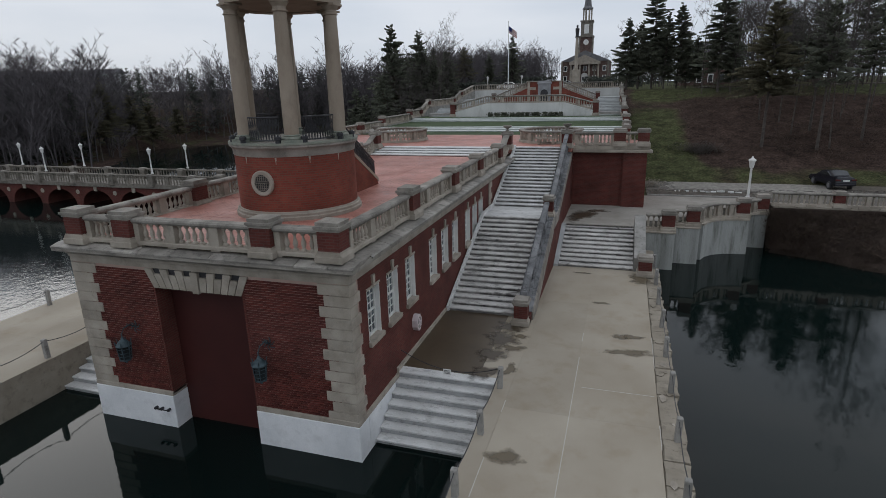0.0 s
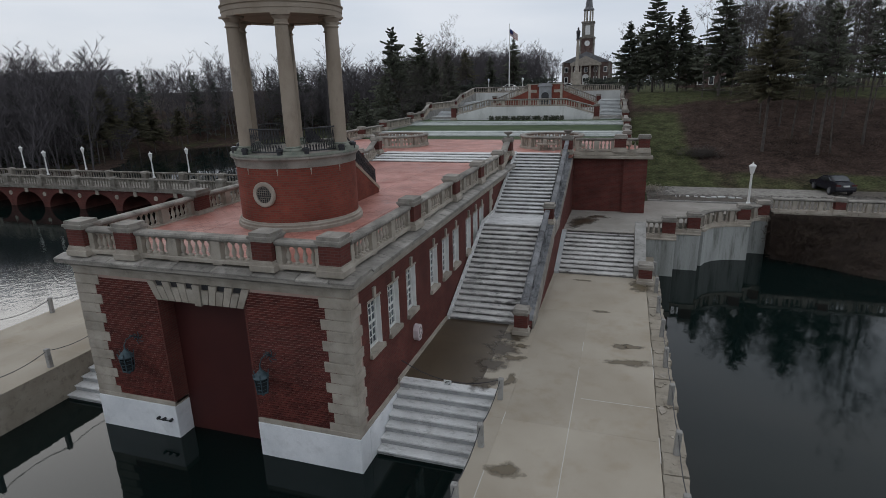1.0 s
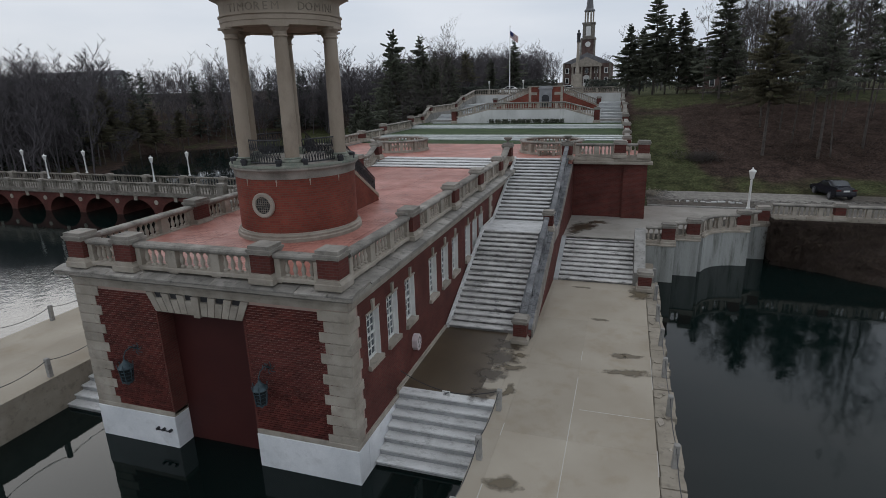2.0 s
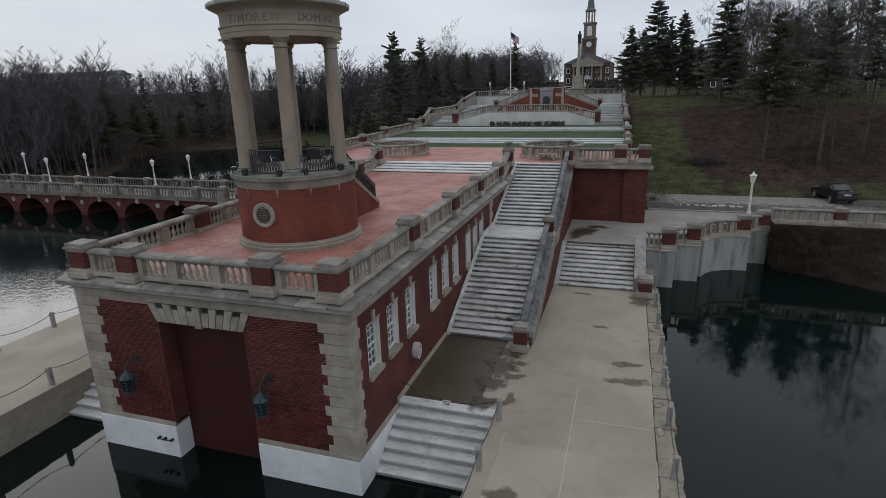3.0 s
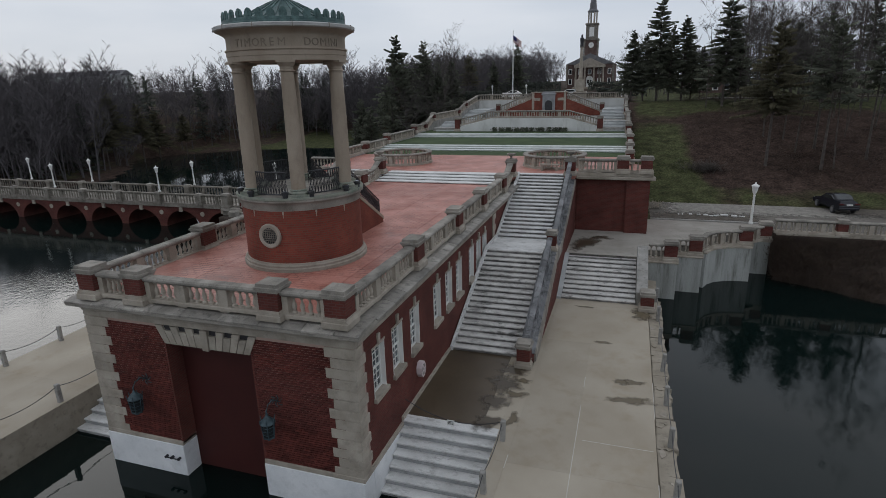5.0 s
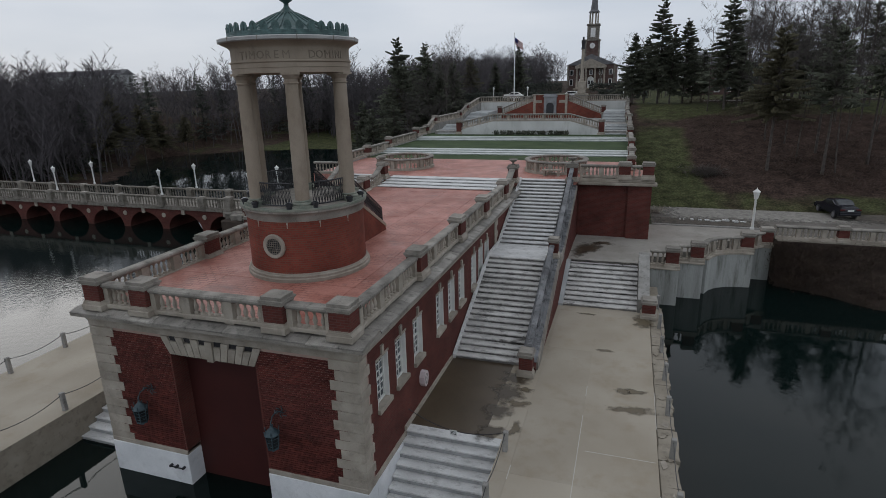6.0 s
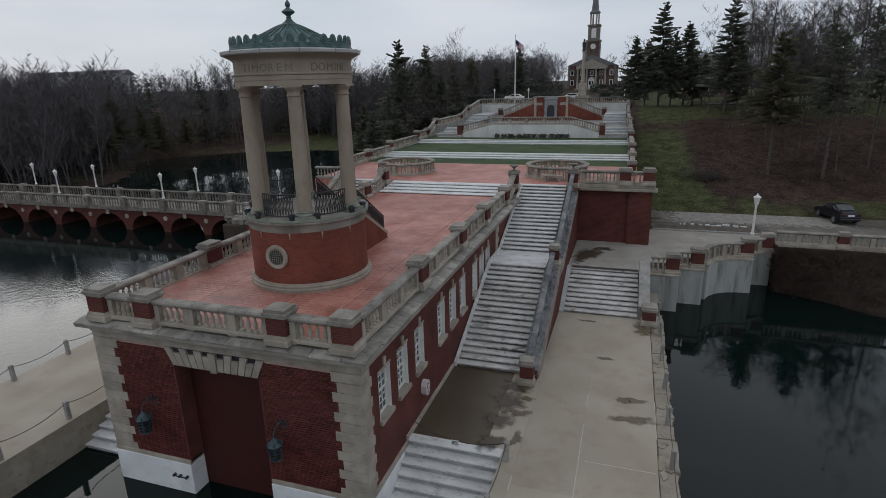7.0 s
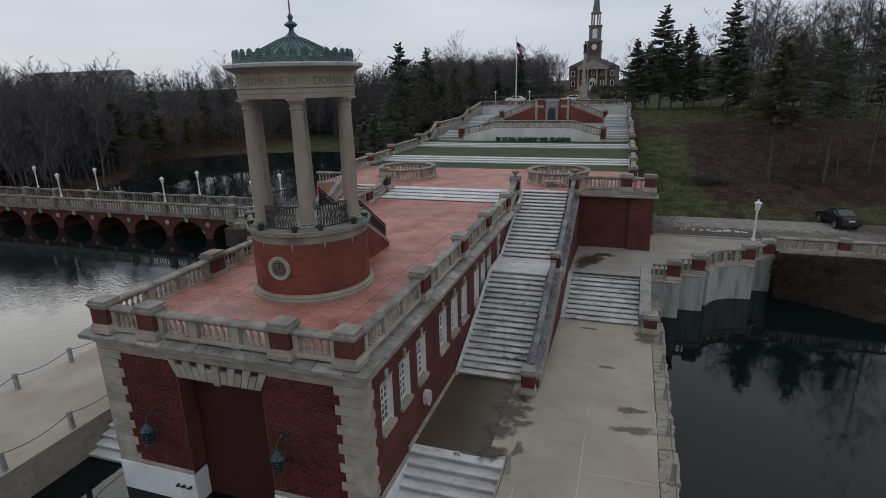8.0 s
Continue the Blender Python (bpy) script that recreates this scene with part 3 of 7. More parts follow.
def pillar(x, y, z, w=0.72, d=0.6, h=1.06, label="square red brick pillar with limestone base and cap", group="balustrade pillars", brick=None):
    ob = thing("pillar", (x, y, z), label, "pillar", group)
    b = block(x - w / 2 - 0.09, x + w / 2 + 0.09, y - d / 2 - 0.09, y + d / 2 + 0.09, z - 0.02, z + 0.17, 0.012)
    prism(b, [(x - w / 2 - 0.09, z + 0.17), (x + w / 2 + 0.09, z + 0.17), (x + w / 2 + 0.02, z + 0.27), (x - w / 2 - 0.02, z + 0.27)], y - d / 2 - 0.05, y + d / 2 + 0.05, "y")
    box(b, x - w / 2 - 0.03, x + w / 2 + 0.03, y - d / 2 - 0.03, y + d / 2 + 0.03, z + 0.27, z + 0.31)
    part("base", b, brick if brick is RAIL_GREY else LIMESTONE, ob)
    part("shaft", block(x - w / 2, x + w / 2, y - d / 2, y + d / 2, z + 0.31, z + h - 0.21), brick or BRICK, ob)
    c = block(x - w / 2 - 0.03, x + w / 2 + 0.03, y - d / 2 - 0.03, y + d / 2 + 0.03, z + h - 0.21, z + h - 0.15)
    box(c, x - w / 2 - 0.05, x + w / 2 + 0.05, y - d / 2 - 0.05, y + d / 2 + 0.05, z + h - 0.15, z + h - 0.12)
    box(c, x - w / 2 - 0.075, x + w / 2 + 0.075, y - d / 2 - 0.075, y + d / 2 + 0.075, z + h - 0.12, z + h - 0.05)
    box(c, x - w / 2 - 0.02, x + w / 2 + 0.02, y - d / 2 - 0.02, y + d / 2 + 0.02, z + h - 0.05, z + h + 0.06)
    part("cap", c, LIMESTONE_WORN, ob)
    return ob


def flight(name, x0, x1, y0, y1, z0, z1, risers, label, nosing=0.045, mat=None, riser=None, kind="structure"):
    """Steps that climb from y0 to y1; each step is a piece."""
    ob = thing(name, ((x0 + x1) / 2, y0, z0), label, "stairs", "", kind)
    rise, run = (z1 - z0) / risers, (y1 - y0) / max(risers - 1, 1)
    me = None
    for i in range(risers):
        ya, yb = y0 + run * i, y0 + run * (i + 1)
        if me is None:
            bm = block(-(x1 - x0) / 2, (x1 - x0) / 2, -nosing, abs(run) + 0.03, -0.05, 0)
            box(bm, -(x1 - x0) / 2, (x1 - x0) / 2, 0.0, abs(run) + 0.03, -rise - 0.02, -0.05)
            me = data_of("step", bm, mat or STEP_PAINT)
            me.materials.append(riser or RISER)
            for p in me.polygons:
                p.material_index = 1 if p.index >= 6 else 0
        o = new("step", me)
        o.location = ((x0 + x1) / 2, ya, z0 + rise * (i + 1))
        hang(o, ob)
    return ob

# ---- plan ----
SIDE, LEFT, FRONT = -3.98, -14.35, 13.3     # the boathouse walls
PIER, DECK, TERRACE, COURT, LAKE = 1.62, 6.85, 7.2, 3.02, 0.15
LEDGE = 6.72     # top of the cornice, where the balustrade stands
MID = (SIDE + LEFT) / 2


def smooth(a, b, v):
    t = min(max((v - a) / (b - a), 0), 1)
    return t * t * (3 - 2 * t)


def table(v, pts):
    if v <= pts[0][0]:
        return pts[0][1]
    for (a, p), (b, q) in zip(pts, pts[1:]):
        if v <= b:
            return p + (q - p) * (v - a) / (b - a)
    return pts[-1][1]


def shore(x):
    return table(x, ((-150, -20), (-112, 36), (-97, 53), (-91.5, 64), (-90.5, 90), (-86, 100), (-78, 105), (-64, 112), (-52, 116), (-36, 95), (-27, 62), (-22, 46), (4, 44), (14, 43)))


def spit(x, y):
    """The wooded spit on the near side of the far park: how far a place is inside it."""
    return min(y - 51.0, -73.5 - 0.7 * max(0.0, y - 66.0) - x)


def height(x, y):
    """The lie of the land: lake bed, hillside, and the plateau round the church."""
    d = max(y - shore(x), spit(x, y)) + noise.noise(Vector((x * 0.06, y * 0.06, 0))) * 2.0
    bed = max(-2.0, d * 0.5)
    if d < 0 and x < 3:
        return bed
    if x > 3 or (x > -21 and y > 40):
        if y < 42.9:
            return -2.0
        top = 10.25
        start = 52.0 + 1.2 * noise.noise(Vector((x * 0.1, 3.3, 0)))
        h = COURT - 0.02 + (top - COURT) * smooth(start - 4, start + 30, y) ** 0.9
        h += noise.noise(Vector((x * 0.12, y * 0.12, 1.7))) * 0.5 * smooth(54, 62, y) * (1 - 0.9 * smooth(72, 88, y))
        if y < 52:
            h = COURT - 0.02 + 0.25 * smooth(50.5, 53, y)
        if -21 < x < 2.6 and y < 95:
            return min(h, 2.0)
        return h
    far = min(d, 60) * 0.04 + smooth(15, 70, d) * 3.5 + smooth(35, 120, d) * 5.5
    w = smooth(-55, -22, x) * smooth(70, 115, y)
    return (0.25 + far) * (1 - w) + 10.2 * w + noise.noise(Vector((x * 0.05, y * 0.05, 5.1))) * min(d * 0.03, 0.9)


def cover(x, y):
    """How much of the ground is grass, the rest being leaf litter."""
    g = 0.35
    if x > 3:
        g = 0.85 * smooth(12, 7, x) * smooth(80, 60, y) + 0.5 * smooth(56.5, 53.5, y)
        if y > 71:
            g = max(g, 0.62 * smooth(71, 75, y))
    elif -76 < x < -40 and y < 150:
        g = smooth(30, 12, abs(y - shore(x) - 8))
    return g


xs = sorted({*range(-420, -120, 20), *range(-120, -20, 3), *[v * 1.5 for v in range(-14, 40)], *range(60, 130, 6), *range(130, 440, 20)})
ys = sorted({*range(-260, 30, 20), *[30 + v * 1.5 for v in range(0, 50)], *range(105, 160, 4), *range(160, 700, 20), 42.8, 43.0})
gv = [(x, y, height(x, y)) for y in ys for x in xs]
gf = [(j * len(xs) + i, j * len(xs) + i + 1, (j + 1) * len(xs) + i + 1, (j + 1) * len(xs) + i) for j in range(len(ys) - 1) for i in range(len(xs) - 1)]
gm = bpy.data.meshes.new("ground")
gm.from_pydata(gv, [], gf)
ga = gm.attributes.new("cover", "FLOAT", "POINT")
ga.data.foreach_set("value", [cover(x, y) for x, y, z in gv])
gm.materials.append(GROUND)
gm.shade_smooth()
tagged(new("ground", gm), "leaf-strewn wooded hillside with patches of winter grass", "ground", "", "structure")

wm = bmesh.new()
wm.faces.new([wm.verts.new(p) for p in ((-420, -260, LAKE), (420, -260, LAKE), (420, 140, LAKE), (-420, 140, LAKE))])
structure("water", wm, WATER, "dark still lake water with faint ripples", "lake")


# ---- boathouse ----
def wall_with_openings(x_face, thick, y0, y1, z0, z1, holes):
    """A wall facing +x, with rectangular holes (y0, y1, z0, z1)."""
    bm = bmesh.new()
    cuts_y = sorted({y0, y1, *[h[0] for h in holes], *[h[1] for h in holes]})
    cuts_z = sorted({z0, z1, *[h[2] for h in holes], *[h[3] for h in holes]})
    for a, b in zip(cuts_y, cuts_y[1:]):
        for c, d in zip(cuts_z, cuts_z[1:]):
            if any(h[0] <= a and b <= h[1] and h[2] <= c and d <= h[3] for h in holes):
                continue
            box(bm, x_face - thick, x_face, a, b, c, d)
    bmesh.ops.remove_doubles(bm, verts=bm.verts, dist=0.0005)
    return bm


WIN_Y = (14.93, 16.5, 18.2, 20.85, 22.5, 24.1, 26.35, 27.75, 29.1)
WIN_W, WIN_Z0, WIN_Z1 = 0.94, 3.68, 5.40
side_holes = [(y - WIN_W / 2, y + WIN_W / 2, WIN_Z0, WIN_Z1) for y in WIN_Y]
boathouse = thing("boathouse", (MID, FRONT, 0), "red brick boathouse with limestone quoins and a white base", "boathouse")
part("side_wall", wall_with_openings(SIDE - 0.02, 0.4, FRONT + 0.623, 40, 1.45, 6.02, side_holes), BRICK, boathouse)
part("side_wall", block(LEFT, LEFT + 0.4, FRONT + 0.623, 40, 1.45, 6.02), BRICK, boathouse)
DOOR_L, DOOR_R, DOOR_TOP = -10.98, -7.62, 5.36
front_l = block(LEFT + 0.02, DOOR_L, FRONT, FRONT + 0.62, 1.45, 6.02)
part("front_wall", front_l, MORTAR, boathouse)
part("front_wall", block(DOOR_R, SIDE - 0.02, FRONT, FRONT + 0.62, 1.45, 6.02), MORTAR, boathouse)
# Wall over the door is coloured near-black to darken the slots between voussoirs.
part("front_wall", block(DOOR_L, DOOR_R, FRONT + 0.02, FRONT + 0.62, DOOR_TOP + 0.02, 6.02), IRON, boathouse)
for a, b in ((LEFT - 0.06, DOOR_L), (DOOR_R, SIDE + 0.06)):
    part("base", block(a, b, FRONT - 0.08, FRONT + 0.62, -1.2, 1.37, 0.015), WHITE_PAINT, boathouse, "white painted masonry base")
    part("base_course", block(a + 0.01, b, FRONT - 0.06, FRONT + 0.6, 1.374, 1.545, 0.012), LIMESTONE, boathouse)
part("base", block(SIDE - 0.4, SIDE + 0.06, FRONT + 0.624, 16.5, -1.2, 1.37), WHITE_PAINT, boathouse)
part("base_course", block(SIDE - 0.4, SIDE + 0.05, FRONT + 0.604, 22.3, 1.374, 1.545), LIMESTONE, boathouse)
part("base_course", block(SIDE - 0.4, SIDE + 0.07, 16.5, 22.3, 1.46, 1.75), LIMESTONE, boathouse)
part("base", block(LEFT - 0.06, LEFT + 0.4, FRONT + 0.624, 24, -1.2, 1.37), WHITE_PAINT, boathouse)
# big door, recessed
door = part("door", block(DOOR_L - 0.1, DOOR_R + 0.1, FRONT + 0.64, FRONT + 0.7, -0.6, 5.6), DOOR_RED, boathouse, "tall dark red boat door")
for a, b in ((DOOR_L - 0.01, DOOR_L + 0.006), (DOOR_R - 0.006, DOOR_R + 0.01)):
    part("jamb", block(a, b, FRONT + 0.045, FRONT + 0.62, 1.546, 5.99), BRICK, boathouse)
# quoins at the corners
QZ, QN = 1.462, 13
qh = (6.0 - QZ) / QN
for corner, sx in ((SIDE, -1), (LEFT, 1)):
    for i in range(QN):
        w, s = ((1.0, 0.44), (0.82, 0.62))[i % 2]
        o = block(corner - sx * 0.045, corner + sx * w, FRONT - 0.045, FRONT + s, QZ + i * qh + 0.006, QZ + (i + 1) * qh - 0.006, 0.014)
        part("quoin", o, LIMESTONE, boathouse)
for i in range(7):
    part("quoin", block(SIDE - 0.1, SIDE + 0.03, 31.0, 31.0 + (0.75, 0.5)[i % 2], 3.6 + i * 0.34, 3.6 + (i + 1) * 0.34 - 0.012), LIMESTONE, boathouse)
# flat arch over the door
vn = 13
top_l, top_r = DOOR_L - 0.3, DOOR_R + 0.3
for i in range(vn):
    f0, f1 = i / vn, (i + 1) / vn
    key = i == vn // 2
    x0, x1 = DOOR_L + (DOOR_R - DOOR_L) * f0 + 0.016, DOOR_L + (DOOR_R - DOOR_L) * f1 - 0.016
    u0, u1 = top_l + (top_r - top_l) * f0 + 0.012, top_l + (top_r - top_l) * f1 - 0.012
    zt = 6.0 if i % 2 == 0 or key else 5.83
    zb = DOOR_TOP - (0.06 if key else 0.0)
    g = (zt - zb) / (6.0 - zb)
    part("voussoir", prism(bmesh.new(), [(x0, zb), (x1, zb), (x1 + (u1 - x1) * g, zt), (x0 + (u0 - x0) * g, zt)], FRONT - (0.1 if key else 0.06), FRONT + 0.5, "y"), LIMESTONE, boathouse)
# entablature and cornice all round


def cornice_ring(bm, prof):
    """A moulding round three sides, mitred at the corners; prof is (outwards, height)."""
    rings = []
    for x, y, kx, ky in ((LEFT, 39.9, -1, 0), (LEFT, FRONT, -1, -1), (SIDE, FRONT, 1, -1), (SIDE, 38.9, 1, 0)):
        rings.append([bm.verts.new((x + kx * u, y + ky * u, z)) for u, z in prof])
    for a, b in zip(rings, rings[1:]):
        for i in range(len(prof)):
            j = (i + 1) % len(prof)
            bm.faces.new((a[i], a[j], b[j], b[i]))
    bm.faces.new(rings[0])
    bm.faces.new(rings[-1][::-1])
    bmesh.ops.recalc_face_normals(bm, faces=bm.faces)
    return bm


part("frieze", cornice_ring(bmesh.new(), [(-0.4, 6.024), (0.04, 6.024), (0.04, 6.2), (0.07, 6.22), (0.07, 6.3), (-0.4, 6.3)]), LIMESTONE, boathouse)
part("cornice", cornice_ring(bmesh.new(), [(-0.6, 6.304), (0.1, 6.304), (0.14, 6.36), (0.3, 6.42), (0.37, 6.46), (0.37, 6.58), (0.33, 6.6), (0.05, 6.68), (-0.95, 6.7), (-0.95, 6.5), (-0.6, 6.5)]), LIMESTONE_WORN, boathouse, "worn limestone cornice with dark stains")

# the weathered slabs on top of the cornice
slab_rng = random.Random(41)
TOPS = [(-0.9, 6.69), (0.37, 6.55), (0.385, 6.56), (0.385, 6.605), (0.33, 6.628), (0.05, 6.695), (-0.9, 6.712)]


def cornice_slab(x, y, turn, ln):
    """One slab, its length along the wall; x and y are its start on the wall's face."""
    m = pose(x, y, slab_rng.uniform(-0.006, 0.006), 0, 0, turn)
    bm = bmesh.new()
    rows_ = [[bm.verts.new(m @ Vector((s, -u, z))) for u, z in TOPS] for s in (0.008, ln - 0.008)]
    for i in range(len(TOPS)):
        j = (i + 1) % len(TOPS)
        bm.faces.new((rows_[0][i], rows_[0][j], rows_[1][j], rows_[1][i]))
    bm.faces.new(rows_[0][::-1])
    bm.faces.new(rows_[1])
    bmesh.ops.recalc_face_normals(bm, faces=bm.faces)
    part("cornice_slab", bm, SLAB_STONE, boathouse)


for x, y, turn, total in ((LEFT - 0.385, FRONT, 0, SIDE - LEFT + 0.77), (SIDE, FRONT + 0.91, 90, 24.5)):
    s = 0.0
    while s < total - 0.1:
        ln = min(slab_rng.uniform(0.95, 1.6), total - s)
        if total - s - ln < 0.5:
            ln = total - s
        c, k = math.cos(radians(turn)), math.sin(radians(turn))
        cornice_slab(x + c * s, y + k * s, turn, ln)
        s += ln


# windows of the long side
def sash_window(y):
    ob = tagged(thing("window", (SIDE, y, WIN_Z0)), "", "window", "boathouse windows", "structure")
    ob["label"] = "white sash window with small panes and a stone sill"
    x = SIDE - 0.19
    h = WIN_W / 2
    f = block(x - 0.06, x + 0.02, y - h, y - h + 0.085, WIN_Z0, WIN_Z1)
    box(f, x - 0.06, x + 0.02, y + h - 0.085, y + h, WIN_Z0, WIN_Z1)
    box(f, x - 0.06, x + 0.02, y - h + 0.085, y + h - 0.085, WIN_Z0, WIN_Z0 + 0.1)
    box(f, x - 0.06, x + 0.02, y - h + 0.085, y + h - 0.085, WIN_Z1 - 0.08, WIN_Z1)
    box(f, x - 0.05, x + 0.01, y - h + 0.085, y + h - 0.085, (WIN_Z0 + WIN_Z1) / 2 - 0.035, (WIN_Z0 + WIN_Z1) / 2 + 0.035)
    part("frame", f, WHITE_TRIM, ob)
    for k in (1, 2):
        yy = y - h + 0.085 + (WIN_W - 0.17) * k / 3
        part("glazing_bar", block(x - 0.03, x, yy - 0.014, yy + 0.014, WIN_Z0 + 0.1, WIN_Z1 - 0.08), WHITE_TRIM, ob)
    for k in (1, 2, 4, 5):
        zz = WIN_Z0 + 0.1 + (WIN_Z1 - WIN_Z0 - 0.18) * k / 6
        part("glazing_bar", block(x - 0.032, x - 0.002, y - h + 0.085, y + h - 0.085, zz - 0.012, zz + 0.012), WHITE_TRIM, ob)
    part("pane", block(x - 0.045, x - 0.035, y - h + 0.05, y + h - 0.05, WIN_Z0 + 0.05, WIN_Z1 - 0.05), WINDOW_PALE, ob)
    for sy in (-1, 1):
        part("lining", block(SIDE - 0.168, SIDE - 0.012, y + sy * (h - 0.012) - 0.012, y + sy * (h - 0.012) + 0.012, WIN_Z0 + 0.015, WIN_Z1 - 0.002), WHITE_TRIM, ob)
    part("sill", block(SIDE - 0.22, SIDE + 0.1, y - h - 0.06, y + h + 0.06, WIN_Z0 - 0.15, WIN_Z0 + 0.014, 0.01), LIMESTONE, ob)
    part("head", block(SIDE - 0.1, SIDE + 0.02, y - h - 0.02, y + h + 0.02, WIN_Z1 - 0.001, WIN_Z1 + 0.06), LIMESTONE, ob)
    part("keystone", prism(bmesh.new(), [(y - 0.06, WIN_Z1 + 0.02), (y + 0.06, WIN_Z1 + 0.02), (y + 0.09, WIN_Z1 + 0.4), (y - 0.09, WIN_Z1 + 0.4)], SIDE - 0.1, SIDE + 0.05, "x"), LIMESTONE, ob)


for y in WIN_Y:
    sash_window(y)
# Solid filler; the darkness of the room is painted on as near-black.
structure("backing", block(LEFT + 0.5, SIDE - 0.45, 14.2, 39, -0.5, 6.2), IRON, "near-black block in place of the unlit boathouse inside", "interior")

# deck
deck = structure("deck", block(LEFT + 0.4, SIDE - 0.2, FRONT + 0.1, 38.3, 6.3, DECK - 0.02), CONCRETE_DARK, "red tinted concrete roof deck with score lines", "deck")
dxs = (LEFT + 0.39, -11.4, -8.2, -5.9, SIDE - 0.19)
dys = [FRONT + 0.09 + (38.3 - FRONT - 0.09) * k / 7 for k in range(8)]
for xa, xb in zip(dxs, dxs[1:]):
    for ya, yb in zip(dys, dys[1:]):
        part("panel", block(xa + 0.01, xb - 0.01, ya + 0.01, yb - 0.01, DECK - 0.1, DECK), DECK_RED, deck)

# front and side balustrades
PX = (-13.78, -11.78, -6.62, -4.4)
PY = FRONT + 0.12
for x in PX:
    pillar(x, PY, LEDGE, 0.68, 0.62, 1.09)
for a, b in zip(PX, PX[1:]):
    balustrade([(a + 0.36, PY, LEDGE), (b - 0.36, PY, LEDGE)], bays=True)
SBX, WBX = -4.22, -13.9
SPY = (19.0, 24.4, 29.2, 34.4)
for bx in (SBX, WBX):
    for y in SPY:
        pillar(bx, y, LEDGE, 0.58, 0.76, 1.09)
    for a, b in zip((PY, *SPY), SPY):
        balustrade([(bx, a + 0.4, LEDGE), (bx, b - 0.4, LEDGE)], bays=True)
for bx in (SBX, WBX):
    balustrade([(bx, 34.8, LEDGE), (bx, 36.2, LEDGE + 0.06), (bx, 37.2, TERRACE + 0.02)], group_of=0)
    pillar(bx, 37.6, TERRACE, 0.6, 0.6, 1.1)
    urn = thing("urn", (bx, 37.6, TERRACE + 1.16), "shallow carved limestone urn on a pillar", "urn", "urns")
    part("bowl", lathe(bmesh.new(), [(0.12, 0), (0.14, 0.04), (0.06, 0.1), (0.07, 0.16), (0.22, 0.26), (0.3, 0.34), (0.31, 0.38), (0.25, 0.38), (0.2, 0.33)], 14, bx, 37.6, TERRACE + 1.16), LIMESTONE_WORN, urn, "", True)

flight("stairs", -13.6, -4.5, 35.9, 38.1, DECK, TERRACE, 4, "broad white painted steps between deck and terrace")

# ---- rotunda ----
TX, TY, TR_ = -8.94, 19.12, 2.265
tower = thing("rotunda", (TX, TY, DECK), "open rotunda of limestone columns on a round brick drum", "rotunda")
part("drum_base", lathe(bmesh.new(), [(2.42, -0.02), (2.42, 0.12), (2.38, 0.16), (2.38, 0.23), (2.33, 0.26), (2.31, 0.32), (2.1, 0.32)], 64, TX, TY, DECK), LIMESTONE, tower, "", True)
part("drum", lathe(bmesh.new(), [(TR_, 0.3), (TR_, 2.3)], 64, TX, TY, DECK), BRICK_LIGHT, tower, "round orange-red brick drum", True)
FLOOR_Z = DECK + 2.76
part("drum_cornice", lathe(bmesh.new(), [(2.1, 2.28), (2.29, 2.28), (2.3, 2.38), (2.32, 2.5), (2.38, 2.58), (2.42, 2.61), (2.42, 2.7), (2.38, 2.76), (0.4, 2.76)], 64, TX, TY, DECK), LIMESTONE_WORN, tower, "", True)
part("rim_flashing", lathe(bmesh.new(), [(2.425, 2.68), (2.44, 2.7), (2.43, 2.765), (2.2, 2.768), (2.2, 2.75)], 64, TX, TY, DECK, cap=False), MOSSY_STONE, tower, "green stained rim", True)
COLS = [(-60 + 60 * k) for k in range(6)]
CH = 14.29
for a in COLS:
    cx, cy = TX + 1.95 * math.cos(radians(a)), TY + 1.95 * math.sin(radians(a))
    col = part("column", lathe(bmesh.new(), [(0.27, 0.24), (0.258, 0.3), (0.258, 1.5), (0.247, 2.8), (0.219, CH - FLOOR_Z - 0.36), (0.219, CH - FLOOR_Z - 0.26)], 24, cx, cy, FLOOR_Z), COLUMN_STONE, tower, "tapering limestone column", True)
    b = lathe(bmesh.new(), [(0.36, 0.1), (0.375, 0.14), (0.36, 0.18), (0.3, 0.2), (0.29, 0.22), (0.31, 0.25), (0.27, 0.28)], 24, cx, cy, FLOOR_Z)
    box(b, -0.37, 0.37, -0.37, 0.37, 0, 0.105, pose(cx, cy, FLOOR_Z, 0, 0, a))
    part("foot", b, MOSSY_STONE, col, "", True)
    c = lathe(bmesh.new(), [(0.24, -0.38), (0.262, -0.36), (0.262, -0.33), (0.225, -0.31), (0.225, -0.21), (0.245, -0.19), (0.3, -0.1), (0.305, -0.07)], 24, cx, cy, CH)
    m = pose(cx, cy, CH, 0, 0, a)
    box(c, -0.32, 0.32, -0.32, 0.32, -0.075, -0.002, m)
    part("capital", c, COLUMN_STONE, col, "", True)
part("entablature", lathe(bmesh.new(), [(1.6, 0.0), (2.13, 0.0), (2.13, 0.17), (2.15, 0.18), (2.15, 0.33), (2.19, 0.36), (2.19, 0.4), (2.12, 0.41), (2.12, 0.8), (2.16, 0.86), (2.24, 0.92), (2.36, 0.98), (2.44, 1.02), (1.5, 1.02), (1.5, 0.5), (1.6, 0.0)], 72, TX, TY, CH, cap=False), COLUMN_STONE, tower, "carved limestone entablature ring", True)
rim = part("cornice", lathe(bmesh.new(), [(2.3, 1.024), (2.45, 1.024), (2.5, 1.06), (2.51, 1.15), (2.47, 1.18), (2.15, 1.21), (2.15, 1.1)], 72, TX, TY, CH, cap=False), FLASHING, tower, "pale lead-covered cornice edge", True)
